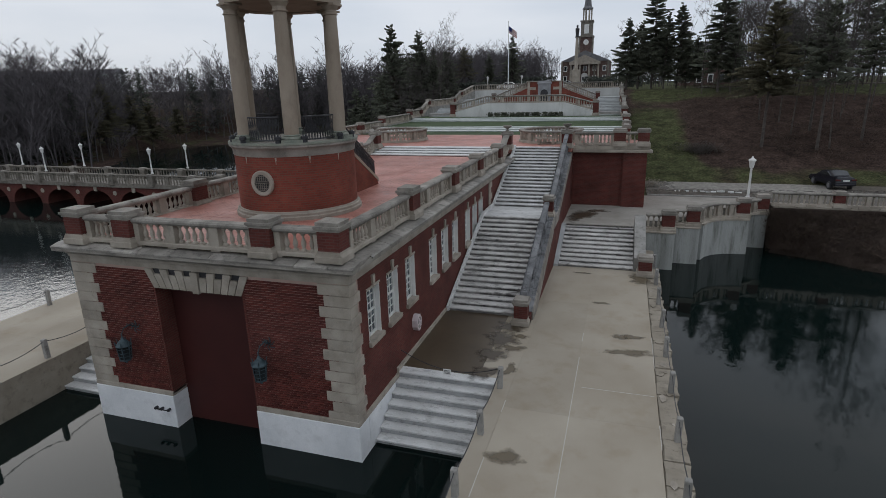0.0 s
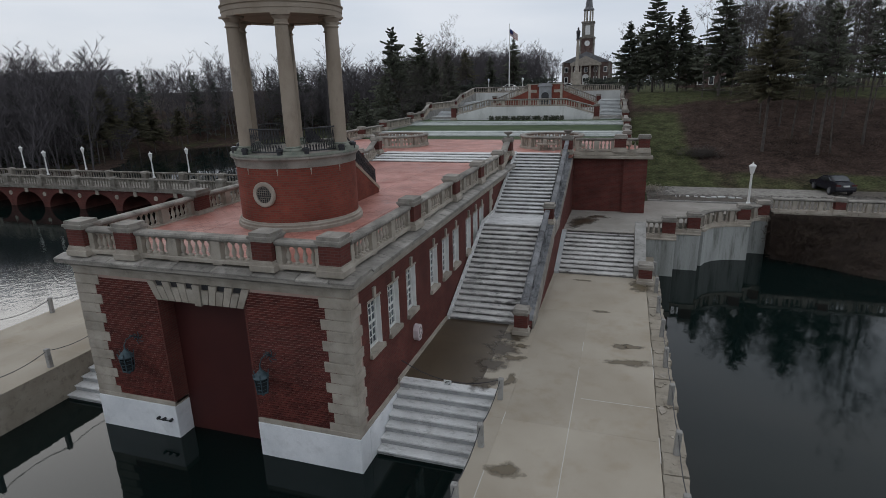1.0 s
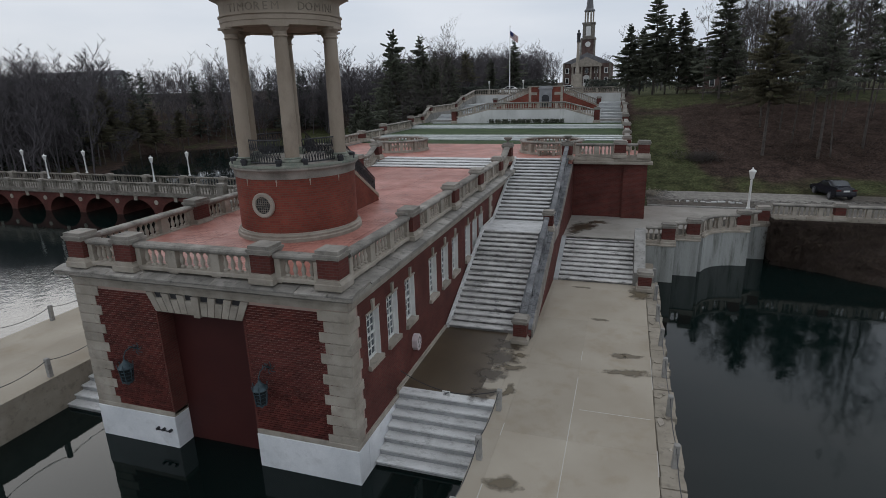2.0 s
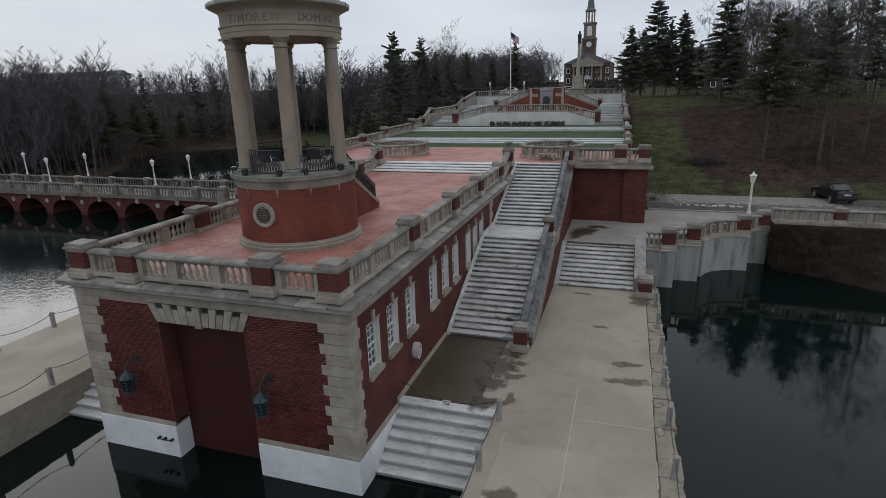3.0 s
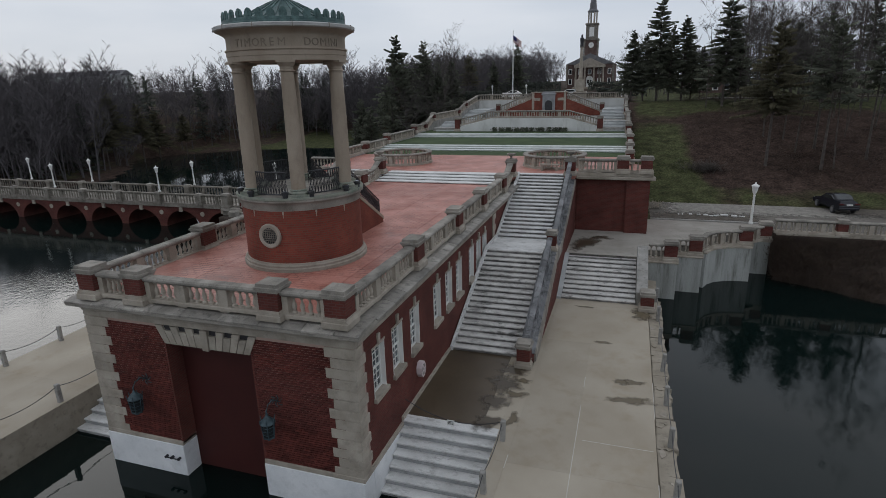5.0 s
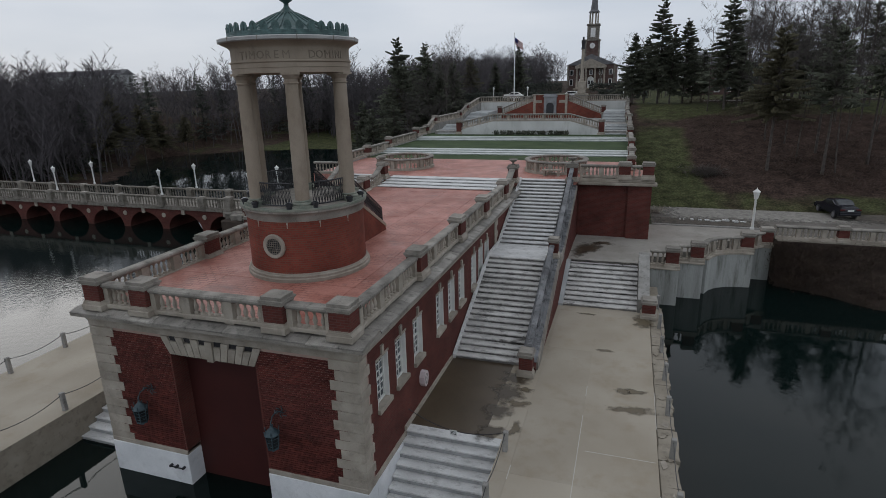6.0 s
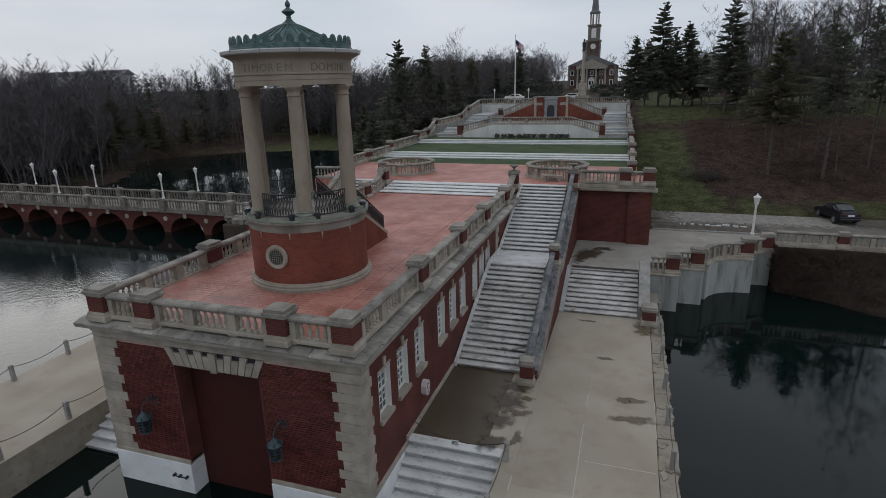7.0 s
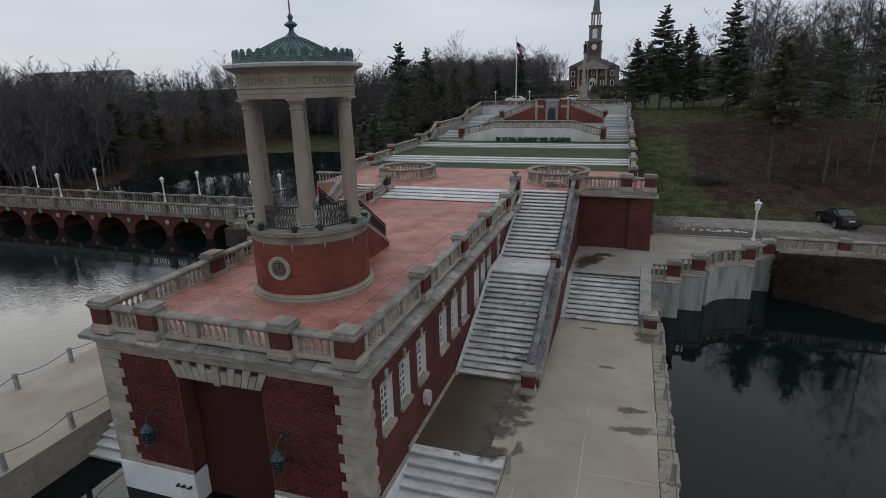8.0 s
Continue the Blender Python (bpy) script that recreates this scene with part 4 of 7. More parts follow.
for k in range(12):
    part("joint", block(2.44, 2.516, -0.012, 0.012, 1.03, 1.186, 0, pose(TX, TY, CH, 0, 0, 30 * k - 52)), LIMESTONE_WORN, rim)
part("ceiling", lathe(bmesh.new(), [(1.62, 0.03), (1.2, 0.07), (0.6, 0.1), (0.05, 0.11)], 32, TX, TY, CH, cap=False), COLUMN_STONE, tower, "", True)
ZC = CH + 1.2
part("gutter", lathe(bmesh.new(), [(2.2, 0), (2.2, 0.05), (2.17, 0.07), (2.17, 0.17), (2.13, 0.19), (2.06, 0.19), (2.06, 0.0)], 64, TX, TY, ZC), COPPER, tower, "", True)
roof = part("roof", lathe(bmesh.new(), [(2.1, 0.1), (1.5, 0.33), (1.06, 0.54), (0.6, 0.77), (0.36, 0.87), (0.3, 0.9)], 64, TX, TY, ZC), COPPER, tower, "green copper roof with standing seams", True)
for k in range(32):
    a = radians(360 * k / 32)
    bm = bmesh.new()
    prof = [(2.1, 0.1), (1.5, 0.33), (1.06, 0.54), (0.6, 0.77), (0.36, 0.87)]
    m = pose(TX, TY, ZC, 0, 0, 360 * k / 32)
    up, lo = [], []
    for r, z in prof:
        up.append([bm.verts.new(m @ Vector((r, s, z + 0.045))) for s in (-0.018, 0.018)])
        lo.append([bm.verts.new(m @ Vector((r, s, z - 0.02))) for s in (-0.018, 0.018)])
    for i in range(len(prof) - 1):
        bm.faces.new((up[i][0], up[i][1], up[i + 1][1], up[i + 1][0]))
        bm.faces.new((lo[i][0], up[i][0], up[i + 1][0], lo[i + 1][0]))
        bm.faces.new((up[i][1], lo[i][1], lo[i + 1][1], up[i + 1][1]))
    part("seam", bm, COPPER, roof)
ante = None
for k in range(34):
    a = 360 * k / 34
    if ante is None:
        pts = [(-0.11, 0), (-0.15, 0.1), (-0.15, 0.22), (-0.09, 0.33), (0, 0.38), (0.09, 0.33), (0.15, 0.22), (0.15, 0.1), (0.11, 0)]
        bm = prism(bmesh.new(), pts, -0.03, 0.03, "y")
        box(bm, -0.03, 0.03, -0.05, 0.05, 0.02, 0.28)
        ante = data_of("antefix", bm, COPPER)
    o = new("antefix", ante)
    o.matrix_basis = pose(TX, TY, ZC + 0.14, 0, 0, a) @ pose(0, -2.12, 0) @ Matrix.Diagonal((0.88, 1, 0.86, 1))
    hang(o, tower)
part("finial", lathe(bmesh.new(), [(0.36, 0.84), (0.37, 0.9), (0.26, 0.95), (0.14, 1.05), (0.08, 1.14), (0.1, 1.17), (0.07, 1.2), (0.12, 1.25), (0.22, 1.31), (0.24, 1.35), (0.2, 1.4), (0.1, 1.45), (0.06, 1.5), (0.09, 1.56), (0.1, 1.62), (0.05, 1.7), (0.03, 1.72)], 20, TX, TY, ZC), COPPER, tower, "", True)
part("pole", lathe(bmesh.new(), [(0.03, 1.7), (0.028, 3.4), (0.01, 3.45)], 10, TX, TY, ZC), RAIL_GREY, tower, "thin pale metal pole", True)
# round grille window
OA = -91
m_o = pose(TX, TY, 8.21, 0, 0, OA + 90)
ring = bmesh.new()
lathe(ring, [(0.31, 0.0), (0.31, 0.08), (0.35, 0.1), (0.43, 0.1), (0.46, 0.07), (0.46, 0.0)], 32, cap=False)
bmesh.ops.transform(ring, matrix=m_o @ pose(0, -TR_ + 0.02, 0, 90, 0, 0), verts=ring.verts)
oculus = part("round_window", ring, LIMESTONE, tower, "round stone window surround with a lattice grille", True)
g = bmesh.new()
lathe(g, [(0.31, 0.0), (0.31, 0.03)], 32)
bmesh.ops.transform(g, matrix=m_o @ pose(0, -TR_ + 0.0, 0, 90, 0, 0), verts=g.verts)
part("pane", g, IRON, oculus)
for k in range(-3, 4):
    r = math.sqrt(max(0.31 ** 2 - (k * 0.085) ** 2, 0.001))
    part("grille_bar", block(k * 0.085 - 0.008, k * 0.085 + 0.008, -TR_ - 0.06, -TR_ - 0.035, -r, r, 0, m_o), RAIL_GREY, oculus)
    part("grille_bar", block(-r, r, -TR_ - 0.075, -TR_ - 0.055, k * 0.085 - 0.008, k * 0.085 + 0.008, 0, m_o), RAIL_GREY, oculus)

# ---- piers and water stairs ----
PL, PR = -0.42, 5.5
def slab_pier(name, xs_, y0, y1, step_, label):
    ob = structure(name, block(xs_[0], xs_[-1], y0, y1, -1.5, PIER - 0.012), COPING, label, "pier")
    n_ = int((y1 - y0) / step_)
    for xa, xb in zip(xs_, xs_[1:]):
        for k in range(n_):
            part("slab", block(xa + 0.003, xb - 0.003, y1 - (k + 1) * step_ + 0.002, y1 - k * step_ - 0.002, PIER - 0.2, PIER), CONCRETE, ob)


slab_pier("pier", (PL, 0.13, 2.18, 4.78), -45, 34.0, 4.7, "long pale concrete pier with stained slabs")
coping = structure("pier_coping", block(4.79, PR - 0.14, -45, 34.5, -1.5, PIER - 0.09, 0.03), COPING, "crumbling concrete coping along the pier", "coping")
crumb = random.Random(29)
yc = -10.0
while yc < 31.0:
    ln = crumb.uniform(0.6, 1.5)
    out = PR - 0.1 + crumb.choice((0.1, 0.09, 0.07, 0.03))
    ring = [(4.795 + crumb.uniform(0, 0.05), yc), (out, yc + crumb.uniform(0, 0.08)), (out + crumb.uniform(-0.06, 0.02), yc + ln * 0.35), (out + crumb.uniform(-0.1, 0.03), yc + ln * 0.7), (out, yc + ln - crumb.uniform(0.01, 0.1)), (4.795 + crumb.uniform(0, 0.05), yc + ln - 0.012), (4.79 + crumb.uniform(0, 0.09), yc + ln * 0.5)]
    part("coping_slab", prism(bmesh.new(), ring, PIER - 0.25, PIER - 0.045 + crumb.uniform(-0.035, 0.012), "z"), COPING, coping)
    yc += ln
structure("pier_edge", block(PL - 0.02, PL + 0.05, -45, 16.5, -1.4, PIER - 0.1), COPING, "broken edge of the pier by the water steps", "coping")
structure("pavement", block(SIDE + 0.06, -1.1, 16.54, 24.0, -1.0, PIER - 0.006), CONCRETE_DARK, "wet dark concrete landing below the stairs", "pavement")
structure("pavement", block(-1.096, PL - 0.004, 16.54, 24.0, -1.0, PIER - 0.006), CONCRETE, "dry pale edge of the landing", "pavement")
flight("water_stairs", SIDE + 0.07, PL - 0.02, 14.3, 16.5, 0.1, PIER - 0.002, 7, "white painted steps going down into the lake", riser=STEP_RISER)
slab_pier("left_pier", (-23.3, -20.3, -17.4), -45, 34.0, 4.7, "pale concrete pier on the far side of the boathouse")
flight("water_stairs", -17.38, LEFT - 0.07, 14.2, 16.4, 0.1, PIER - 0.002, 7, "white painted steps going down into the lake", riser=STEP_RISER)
structure("left_landing", block(-17.39, LEFT - 0.07, 16.44, 34, -1.0, PIER - 0.006), CONCRETE, "pale concrete landing beside the boathouse", "pavement")

# ---- grand stairs ----
SX0, SX1 = SIDE + 0.04, -0.78
LAND = PIER + 19 * 0.151
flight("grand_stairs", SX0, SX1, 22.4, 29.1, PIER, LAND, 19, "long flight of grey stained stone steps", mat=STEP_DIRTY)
structure("landing", block(SX0, SX1, 29.16, 31.9, LAND - 0.3, LAND + 0.002), STEP_PAINT, "pale stone landing between the flights", "landing")
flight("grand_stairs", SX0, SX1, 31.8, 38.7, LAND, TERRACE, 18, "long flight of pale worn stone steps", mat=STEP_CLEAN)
cheek = prism(bmesh.new(), [(21.8, -0.5), (40, -0.5), (40, 6.9), (38.7, 6.9), (31.6, LAND + 0.0), (29.0, LAND + 0.0), (22.2, PIER + 0.35), (21.8, PIER + 0.3)], -0.76, -0.06, "x")
structure("stair_wall", cheek, BRICK, "red brick wall carrying the stair balustrade", "wall")
fill = prism(bmesh.new(), [(22.6, -0.5), (40, -0.5), (40, 6.6), (38.7, 6.7), (31.9, LAND - 0.3), (29.1, LAND - 0.3), (22.6, PIER - 0.1)], SX0 + 0.01, SX1 - 0.01, "x")
structure("stair_core", fill, CONCRETE_GREY, "concrete body under the grand stairs", "stairs")
for pts, deep in (([(-0.035, 22.2, PIER + 0.33), (-0.035, 29.0, LAND - 0.02)], 0.72), ([(-0.035, 29.0, LAND - 0.02), (-0.035, 31.6, LAND - 0.02)], 0.55), ([(-0.035, 31.6, LAND - 0.02), (-0.035, 38.6, 6.86)], 0.36)):
    structure("stair_band", loft(bmesh.new(), pts, rect(0.09, -deep, 0.03)), LIMESTONE_WORN, "worn stone band along the stair wall", "trim")
for pts in ([(-0.41, 22.2, PIER + 0.35), (-0.41, 29.0, LAND)], [(-0.41, 29.0, LAND), (-0.41, 31.6, LAND)], [(-0.41, 31.6, LAND), (-0.41, 38.6, 6.88)]):
    structure("stair_capping", loft(bmesh.new(), pts, rect(0.71, -0.04, 0.035)), STAIR_STONE, "grey stone capping on the stair wall", "trim")
BX = -0.38
pillar(BX - 0.05, 21.75, PIER, 0.56, 0.56, 1.08, "brick newel pillar with stone base and cap at the foot of the stairs")
balustrade([(BX, 22.1, PIER + 0.35), (BX, 28.9, LAND + 0.02)], group_of=7, mat=STAIR_STONE)
pillar(BX, 29.7, LAND, 0.5, 0.5, 1.08)
balustrade([(BX, 30.05, LAND + 0.02), (BX, 31.5, LAND + 0.02), (BX, 38.3, TERRACE + 0.0)], group_of=7, mat=STAIR_STONE)
pillar(BX, 38.7, TERRACE, 0.66, 0.66, 1.12)
urn2 = thing("urn", (BX, 38.7, TERRACE + 1.18), "shallow carved limestone urn on a pillar", "urn", "urns")
part("bowl", lathe(bmesh.new(), [(0.12, 0), (0.14, 0.04), (0.06, 0.1), (0.07, 0.16), (0.22, 0.26), (0.3, 0.34), (0.31, 0.38), (0.25, 0.38), (0.2, 0.33)], 14, BX, 38.7, TERRACE + 1.18), LIMESTONE_WORN, urn2, "", True)
part("coping", loft(bmesh.new(), [(SIDE + 0.1, 22.3, PIER + 0.15), (SIDE + 0.1, 29.0, LAND + 0.12), (SIDE + 0.1, 31.7, LAND + 0.12), (SIDE + 0.1, 38.6, TERRACE + 0.1)], rect(0.12, -0.2, 0.06)), STEP_PAINT, boathouse)

# ---- court with its stairs and bastions ----
flight("court_stairs", 0.2, 4.14, 30.0, 33.8, PIER, COURT, 10, "white painted steps with black worn edges", mat=STEP_DIRTY)
structure("stair_kerb", prism(bmesh.new(), [(29.9, PIER - 0.1), (33.9, PIER - 0.1), (33.9, COURT + 0.12), (33.7, COURT + 0.12), (29.9, PIER + 0.14)], -0.05, 0.19, "x"), WALL_PAINT, "white painted kerb beside the steps", "kerb")
structure("stair_kerb", prism(bmesh.new(), [(29.9, PIER - 0.1), (34.2, PIER - 0.1), (34.2, COURT + 0.75), (33.6, COURT + 0.75), (29.9, PIER + 0.75)], 4.16, 4.75, "x"), CONCRETE_GREY, "concrete parapet beside the steps", "parapet")
pillar(4.72, 29.45, PIER, 0.66, 0.66, 1.0, "brick newel pillar with stone base and cap at the pier's end")
structure("court", prism(bmesh.new(), [(-0.05, 33.82), (4.77, 33.82), (4.77, 36.0), (6.5, 36.0), (6.5, 37.5), (8.0, 37.5), (8.0, 39.0), (9.0, 40.2), (11.0, 41.4), (12.7, 42.6), (12.7, 44.4), (-0.05, 44.4)], -1.5, COURT, "z"), COURT_PAVING, "pale concrete court with puddles", "pavement")


PARA = COURT - 0.48


def bastion(x0, x1, y0, y1, label="white painted concrete bastion wall rising from the lake"):
    structure("bastion", block(x0, x1, y0, y1, -1.5, PARA - 0.1, 0.02), BASTION_PAINT, label, "wall")
    structure("bastion_coping", block(x0 - 0.06, x1 + 0.06, y0 - 0.06, y1 + 0.06, PARA - 0.096, PARA, 0.02), LIMESTONE, "stone coping on the bastion", "coping")


bastion(4.76, 6.55, 35.2, 36.3)
bastion(6.56, 8.1, 36.75, 37.9)
bastion(11.45, 12.85, 41.6, 43.0)
arc = [(8.15, 37.9, 0), (8.5, 38.7, 0), (9.05, 39.35, 0), (9.8, 39.8, 0), (10.6, 40.0, 0), (11.4, 40.05, 0)]
structure("curved_wall", loft(bmesh.new(), arc, rect(0.6, -1.5, PARA - 0.1)), BASTION_PAINT, "concave white painted wall rising from the lake", "wall")
structure("bastion", block(10.95, 11.43, 40.0, 42.6, -1.5, PARA - 0.1, 0.02), BASTION_PAINT, "white painted return of the bastion wall", "wall")
structure("curved_coping", loft(bmesh.new(), arc, rect(0.72, PARA - 0.096, PARA)), LIMESTONE, "stone coping on the curved wall", "coping")
for x, y in ((6.15, 35.6), (7.7, 37.15), (11.05, 40.3), (12.5, 41.95)):
    pillar(x, y, PARA, 0.74, 0.6, 1.22)
balustrade([(4.85, 35.6, PARA), (5.76, 35.6, PARA)], group_of=0, height=1.05)
balustrade([(6.62, 37.15, PARA), (7.3, 37.15, PARA)], group_of=0, height=1.05)
balustrade([(8.1, 37.75, PARA), *[(x, y + 0.05, PARA) for x, y, z in arc[1:-1]], (10.66, 40.1, PARA)], group_of=2, height=1.05)
balustrade([(11.2, 40.7, PARA), (12.2, 41.6, PARA)], group_of=2, height=1.05)
structure("bank_wall", prism(bmesh.new(), [(13.12, 41.5), (60, 41.1), (60, 42.9), (13.12, 42.9)], -2, COURT - 0.02, "z"), EARTH, "dark overgrown retaining wall above the lake", "wall")


def bank_slope(x, f):
    """A place on the overgrown slope under the wall: f runs from its top to under the water."""
    toe = 41.0 - 3.4 * smooth(12.6, 18.5, x) + 0.6 * noise.noise(Vector((x * 0.35, 2.0, 7.0)))
    y = 41.55 + (toe - 0.7 - 41.55) * f
    z = COURT - 0.25 - 3.2 * f ** 1.15 + 0.25 * noise.noise(Vector((x * 0.9, f * 5, 3.0))) * math.sin(math.pi * min(f * 1.1, 1))
    return (x, y, z)


bank_n, bank_m = 95, 9
bank_v = [bank_slope(13.0 + 47.0 * (i / bank_n) ** 1.25, j / bank_m) for i in range(bank_n + 1) for j in range(bank_m + 1)]
bank_f = [(i * (bank_m + 1) + j, i * (bank_m + 1) + j + 1, (i + 1) * (bank_m + 1) + j + 1, (i + 1) * (bank_m + 1) + j) for i in range(bank_n) for j in range(bank_m)]
bank_me = bpy.data.meshes.new("bank")
bank_me.from_pydata(bank_v, [], bank_f)
bank_me.shade_smooth()
structure("bank", bank_me, EARTH, "steep brown bank of dead creepers above the lake", "bank")
bank_me.materials.append(EARTH)
structure("bank_coping", prism(bmesh.new(), [(13.1, 41.55), (60, 41.2), (60, 41.7), (13.1, 42.05)], COURT - 0.016, COURT + 0.1, "z"), LIMESTONE, "stone coping along the bank", "coping")
by = [11.95 + 4.92 * k for k in range(10)]
for k, (a, b) in enumerate(zip(by, by[1:])):
    a0 = 12.95 if k == 0 else a + 0.32
    ya, yb = 41.8 - 0.35 * (a0 - 13.1) / 47, 41.8 - 0.35 * (b - 13.1) / 47
    balustrade([(a0, ya, COURT + 0.1), (b - 0.32, yb, COURT + 0.1)], group_of=4, height=0.93, far=True)
    pillar(b, yb, COURT + 0.1, 0.6, 0.5, 1.02)

# terrace end wall over the court
structure("terrace_wall", block(-0.05, 4.78, 40.2, 42.5, 0, 6.74), BRICK, "plain red brick end wall of the terrace", "wall")
structure("terrace_buttress", block(3.3, 4.82, 39.95, 40.196, 0, 6.74), BRICK, "projecting brick buttress", "wall")
structure("terrace_cornice", block(-0.05, 5.14, 39.7, 40.4, 6.75, 6.95, 0.03), LIMESTONE, "limestone cornice of the terrace", "cornice")
structure("terrace_blocking", block(-0.05, 4.98, 39.9, 40.4, 6.954, TERRACE - 0.003, 0.02), LIMESTONE, "limestone blocking course", "cornice")
balustrade([(0.05, 40.1, TERRACE), (2.6, 40.1, TERRACE)], bays=True)
pillar(3.0, 40.1, TERRACE, 0.76, 0.6, 1.09)
pillar(4.52, 40.1, TERRACE, 0.72, 0.6, 1.09)
balustrade([(3.4, 40.1, TERRACE), (4.14, 40.1, TERRACE)], group_of=0)

# ---- upper terraces ----
TXL, TXR = -20.4, 3.4
structure("terrace", prism(bmesh.new(), [(TXL, 38.76), (-0.08, 38.76), (-0.08, 40.41), (4.8, 40.41), (4.8, 43.5), (TXR + 0.4, 44.5), (TXR + 0.4, 48.3), (TXL, 48.3)], 0.5, TERRACE - 0.002, "z"), DECK_RED, "red tinted concrete terrace", "terrace")
L1, L2, L3 = TERRACE + 0.0, TERRACE + 0.3, TERRACE + 0.62
structure("lawn_lower", block(TXL, TXR, 48.3, 51.4, 1, L1 - 0.004), LAWN, "short green lawn strip", "lawn")
flight("lawn_steps", TXL, TXR, 51.4, 53.1, L1, L2, 3, "wide white painted steps across the lawn", mat=LAWN_EDGE, riser=LAWN_EDGE)
structure("lawn_middle", block(TXL, TXR, 53.9, 61.28, 1, L2 - 0.004), LAWN, "short green lawn strip", "lawn")
flight("lawn_steps", TXL, TXR, 61.3, 62.5, L2, L3, 3, "wide white painted steps across the lawn", mat=LAWN_EDGE, riser=LAWN_EDGE)
structure("lawn_upper", block(TXL, TXR, 63.25, 70, 1, L3 - 0.004), LAWN, "short green lawn strip", "lawn")
# two ring balustrades on the terrace
for rx in (-14.35, -2.0):
    ring_pts = [(rx + 2.2 * math.cos(radians(a)), 43.15 + 2.2 * math.sin(radians(a)), TERRACE) for a in range(0, 361, 15)]
    balustrade(ring_pts, "round limestone balustrade ring on the terrace", group_of=3, far=True, group="ring balustrades")
# retaining wall of the upper garden
RY = 65.4
structure("garden_wall", block(-12.2, -3.35, RY, RY + 0.5, 6, 9.3), WHITE_WALL, "white painted garden retaining wall", "wall")
structure("garden_floor", block(-19.5, 2.7, RY + 0.4, 88, 5, 8.2), CONCRETE_GREY, "pale paved upper garden", "pavement")
balustrade([(-12.2, RY + 0.2, 9.3), (-3.35, RY + 0.2, 9.3)], group_of=6, far=True, height=0.85)
for sx, xa, xb in ((-1, -12.2, -16.0), (1, -3.35, -0.2)):
    w = prism(bmesh.new(), [(xa, 6), (xb, 6), (xb, 8.35), (xa, 9.3)], RY, RY + 0.5, "y")
    structure("garden_wing", w, WHITE_WALL, "sloping white painted wing wall", "wall")
    balustrade([(xa, RY + 0.2, 9.3), (xb, RY + 0.2, 8.45)], group_of=5, far=True, height=0.85)
    pillar(xb + sx * 0.3, RY + 0.2, L3, 0.6, 0.6, 1.6, "stone capped pillar at the garden stairs")
    flight("garden_stairs", min(xb + sx * 0.6, xb + sx * 3.0), max(xb + sx * 0.6, xb + sx * 3.0), RY, RY + 3.2, L3, 8.72, 7, "white garden stairs", mat=WALL_PAINT, riser=WALL_PAINT)
# upper facade
FX, FYY = -8.6, 88.0
facade = thing("garden_facade", (FX, FYY, 8.7), "red brick garden facade with stone doorway and ramps", "facade")
part("wall", block(FX - 2.6, FX + 2.6, FYY, FYY + 1, 6, 11.6), BRICK_LIGHT, facade)
for sx in (-1, 1):
    part("pilaster", block(FX + sx * 2.2, FX + sx * 2.55, FYY - 0.1, FYY - 0.002, 8.7, 11.7), LIMESTONE, facade)
    part("ramp_wall", prism(bmesh.new(), [(FX + sx * 2.6, 6), (FX + sx * 7.5, 6), (FX + sx * 7.5, 8.75), (FX + sx * 2.6, 10.7)], FYY, FYY + 0.6, "y"), BRICK_LIGHT, facade)
    balustrade([(FX + sx * 2.7, FYY + 0.3, 10.7), (FX + sx * 7.5, FYY + 0.3, 8.8)], group_of=6, far=True)
    pillar(FX + sx * 7.8, FYY + 0.2, 8.72, 0.6, 0.6, 1.3)
part("portal", block(FX - 0.95, FX + 0.95, FYY - 0.2, FYY - 0.004, 8.7, 11.75, 0.05), PORTAL_STONE, facade, "grey stone doorway block")
for sx in (-1, 1):
    part("portal_pilaster", block(FX + sx * 0.78 - 0.14, FX + sx * 0.78 + 0.14, FYY - 0.3, FYY - 0.203, 8.7, 11.3), PORTAL_STONE, facade)
    part("panel", block(FX + sx * 1.75 - 0.45, FX + sx * 1.75 + 0.45, FYY - 0.06, FYY - 0.003, 10.45, 10.85), LIMESTONE, facade)
part("portal_cornice", block(FX - 1.1, FX + 1.1, FYY - 0.36, FYY - 0.003, 11.3, 11.5, 0.03), PORTAL_STONE, facade)
arch_pts = [(FX - 0.55, 8.72), (FX + 0.55, 8.72)] + [(FX + 0.55 * math.cos(math.pi * k / 10), 10.0 + 0.5 * math.sin(math.pi * k / 10)) for k in range(11)]
part("doorway", prism(bmesh.new(), arch_pts, FYY - 0.24, FYY - 0.203, "y"), IRON, facade, "dark arched doorway")
part("coping", block(FX - 2.7, FX + 2.7, FYY - 0.16, FYY + 1.05, 11.6, 11.72, 0.02), LIMESTONE, facade)
structure("top_terrace", block(-20.5, 2.7, 91.6, 97, 6, 10.5), WHITE_WALL, "white retaining wall of the top terrace", "wall")
for xa, xb in ((-20.2, -17.4), (-0.6, 2.4)):
    flight("top_stairs", xa, xb, 80.0, 84.5, 8.21, 9.3, 7, "white stairs towards the top terrace", mat=WALL_PAINT, riser=WALL_PAINT)
    structure("stair_head", block(xa, xb, 85.2, 91.59, 6, 9.29), WALL_PAINT, "pale landing below the top terrace", "landing")
balustrade([(-20.4, 91.8, 10.5), (-12.0, 91.8, 10.5)], group_of=7, far=True)
balustrade([(-5.9, 91.8, 10.5), (2.6, 91.8, 10.5)], group_of=7, far=True)
balustrade([(-12.0, 91.8, 10.5), (-5.9, 91.8, 10.5)], group_of=7, far=True)
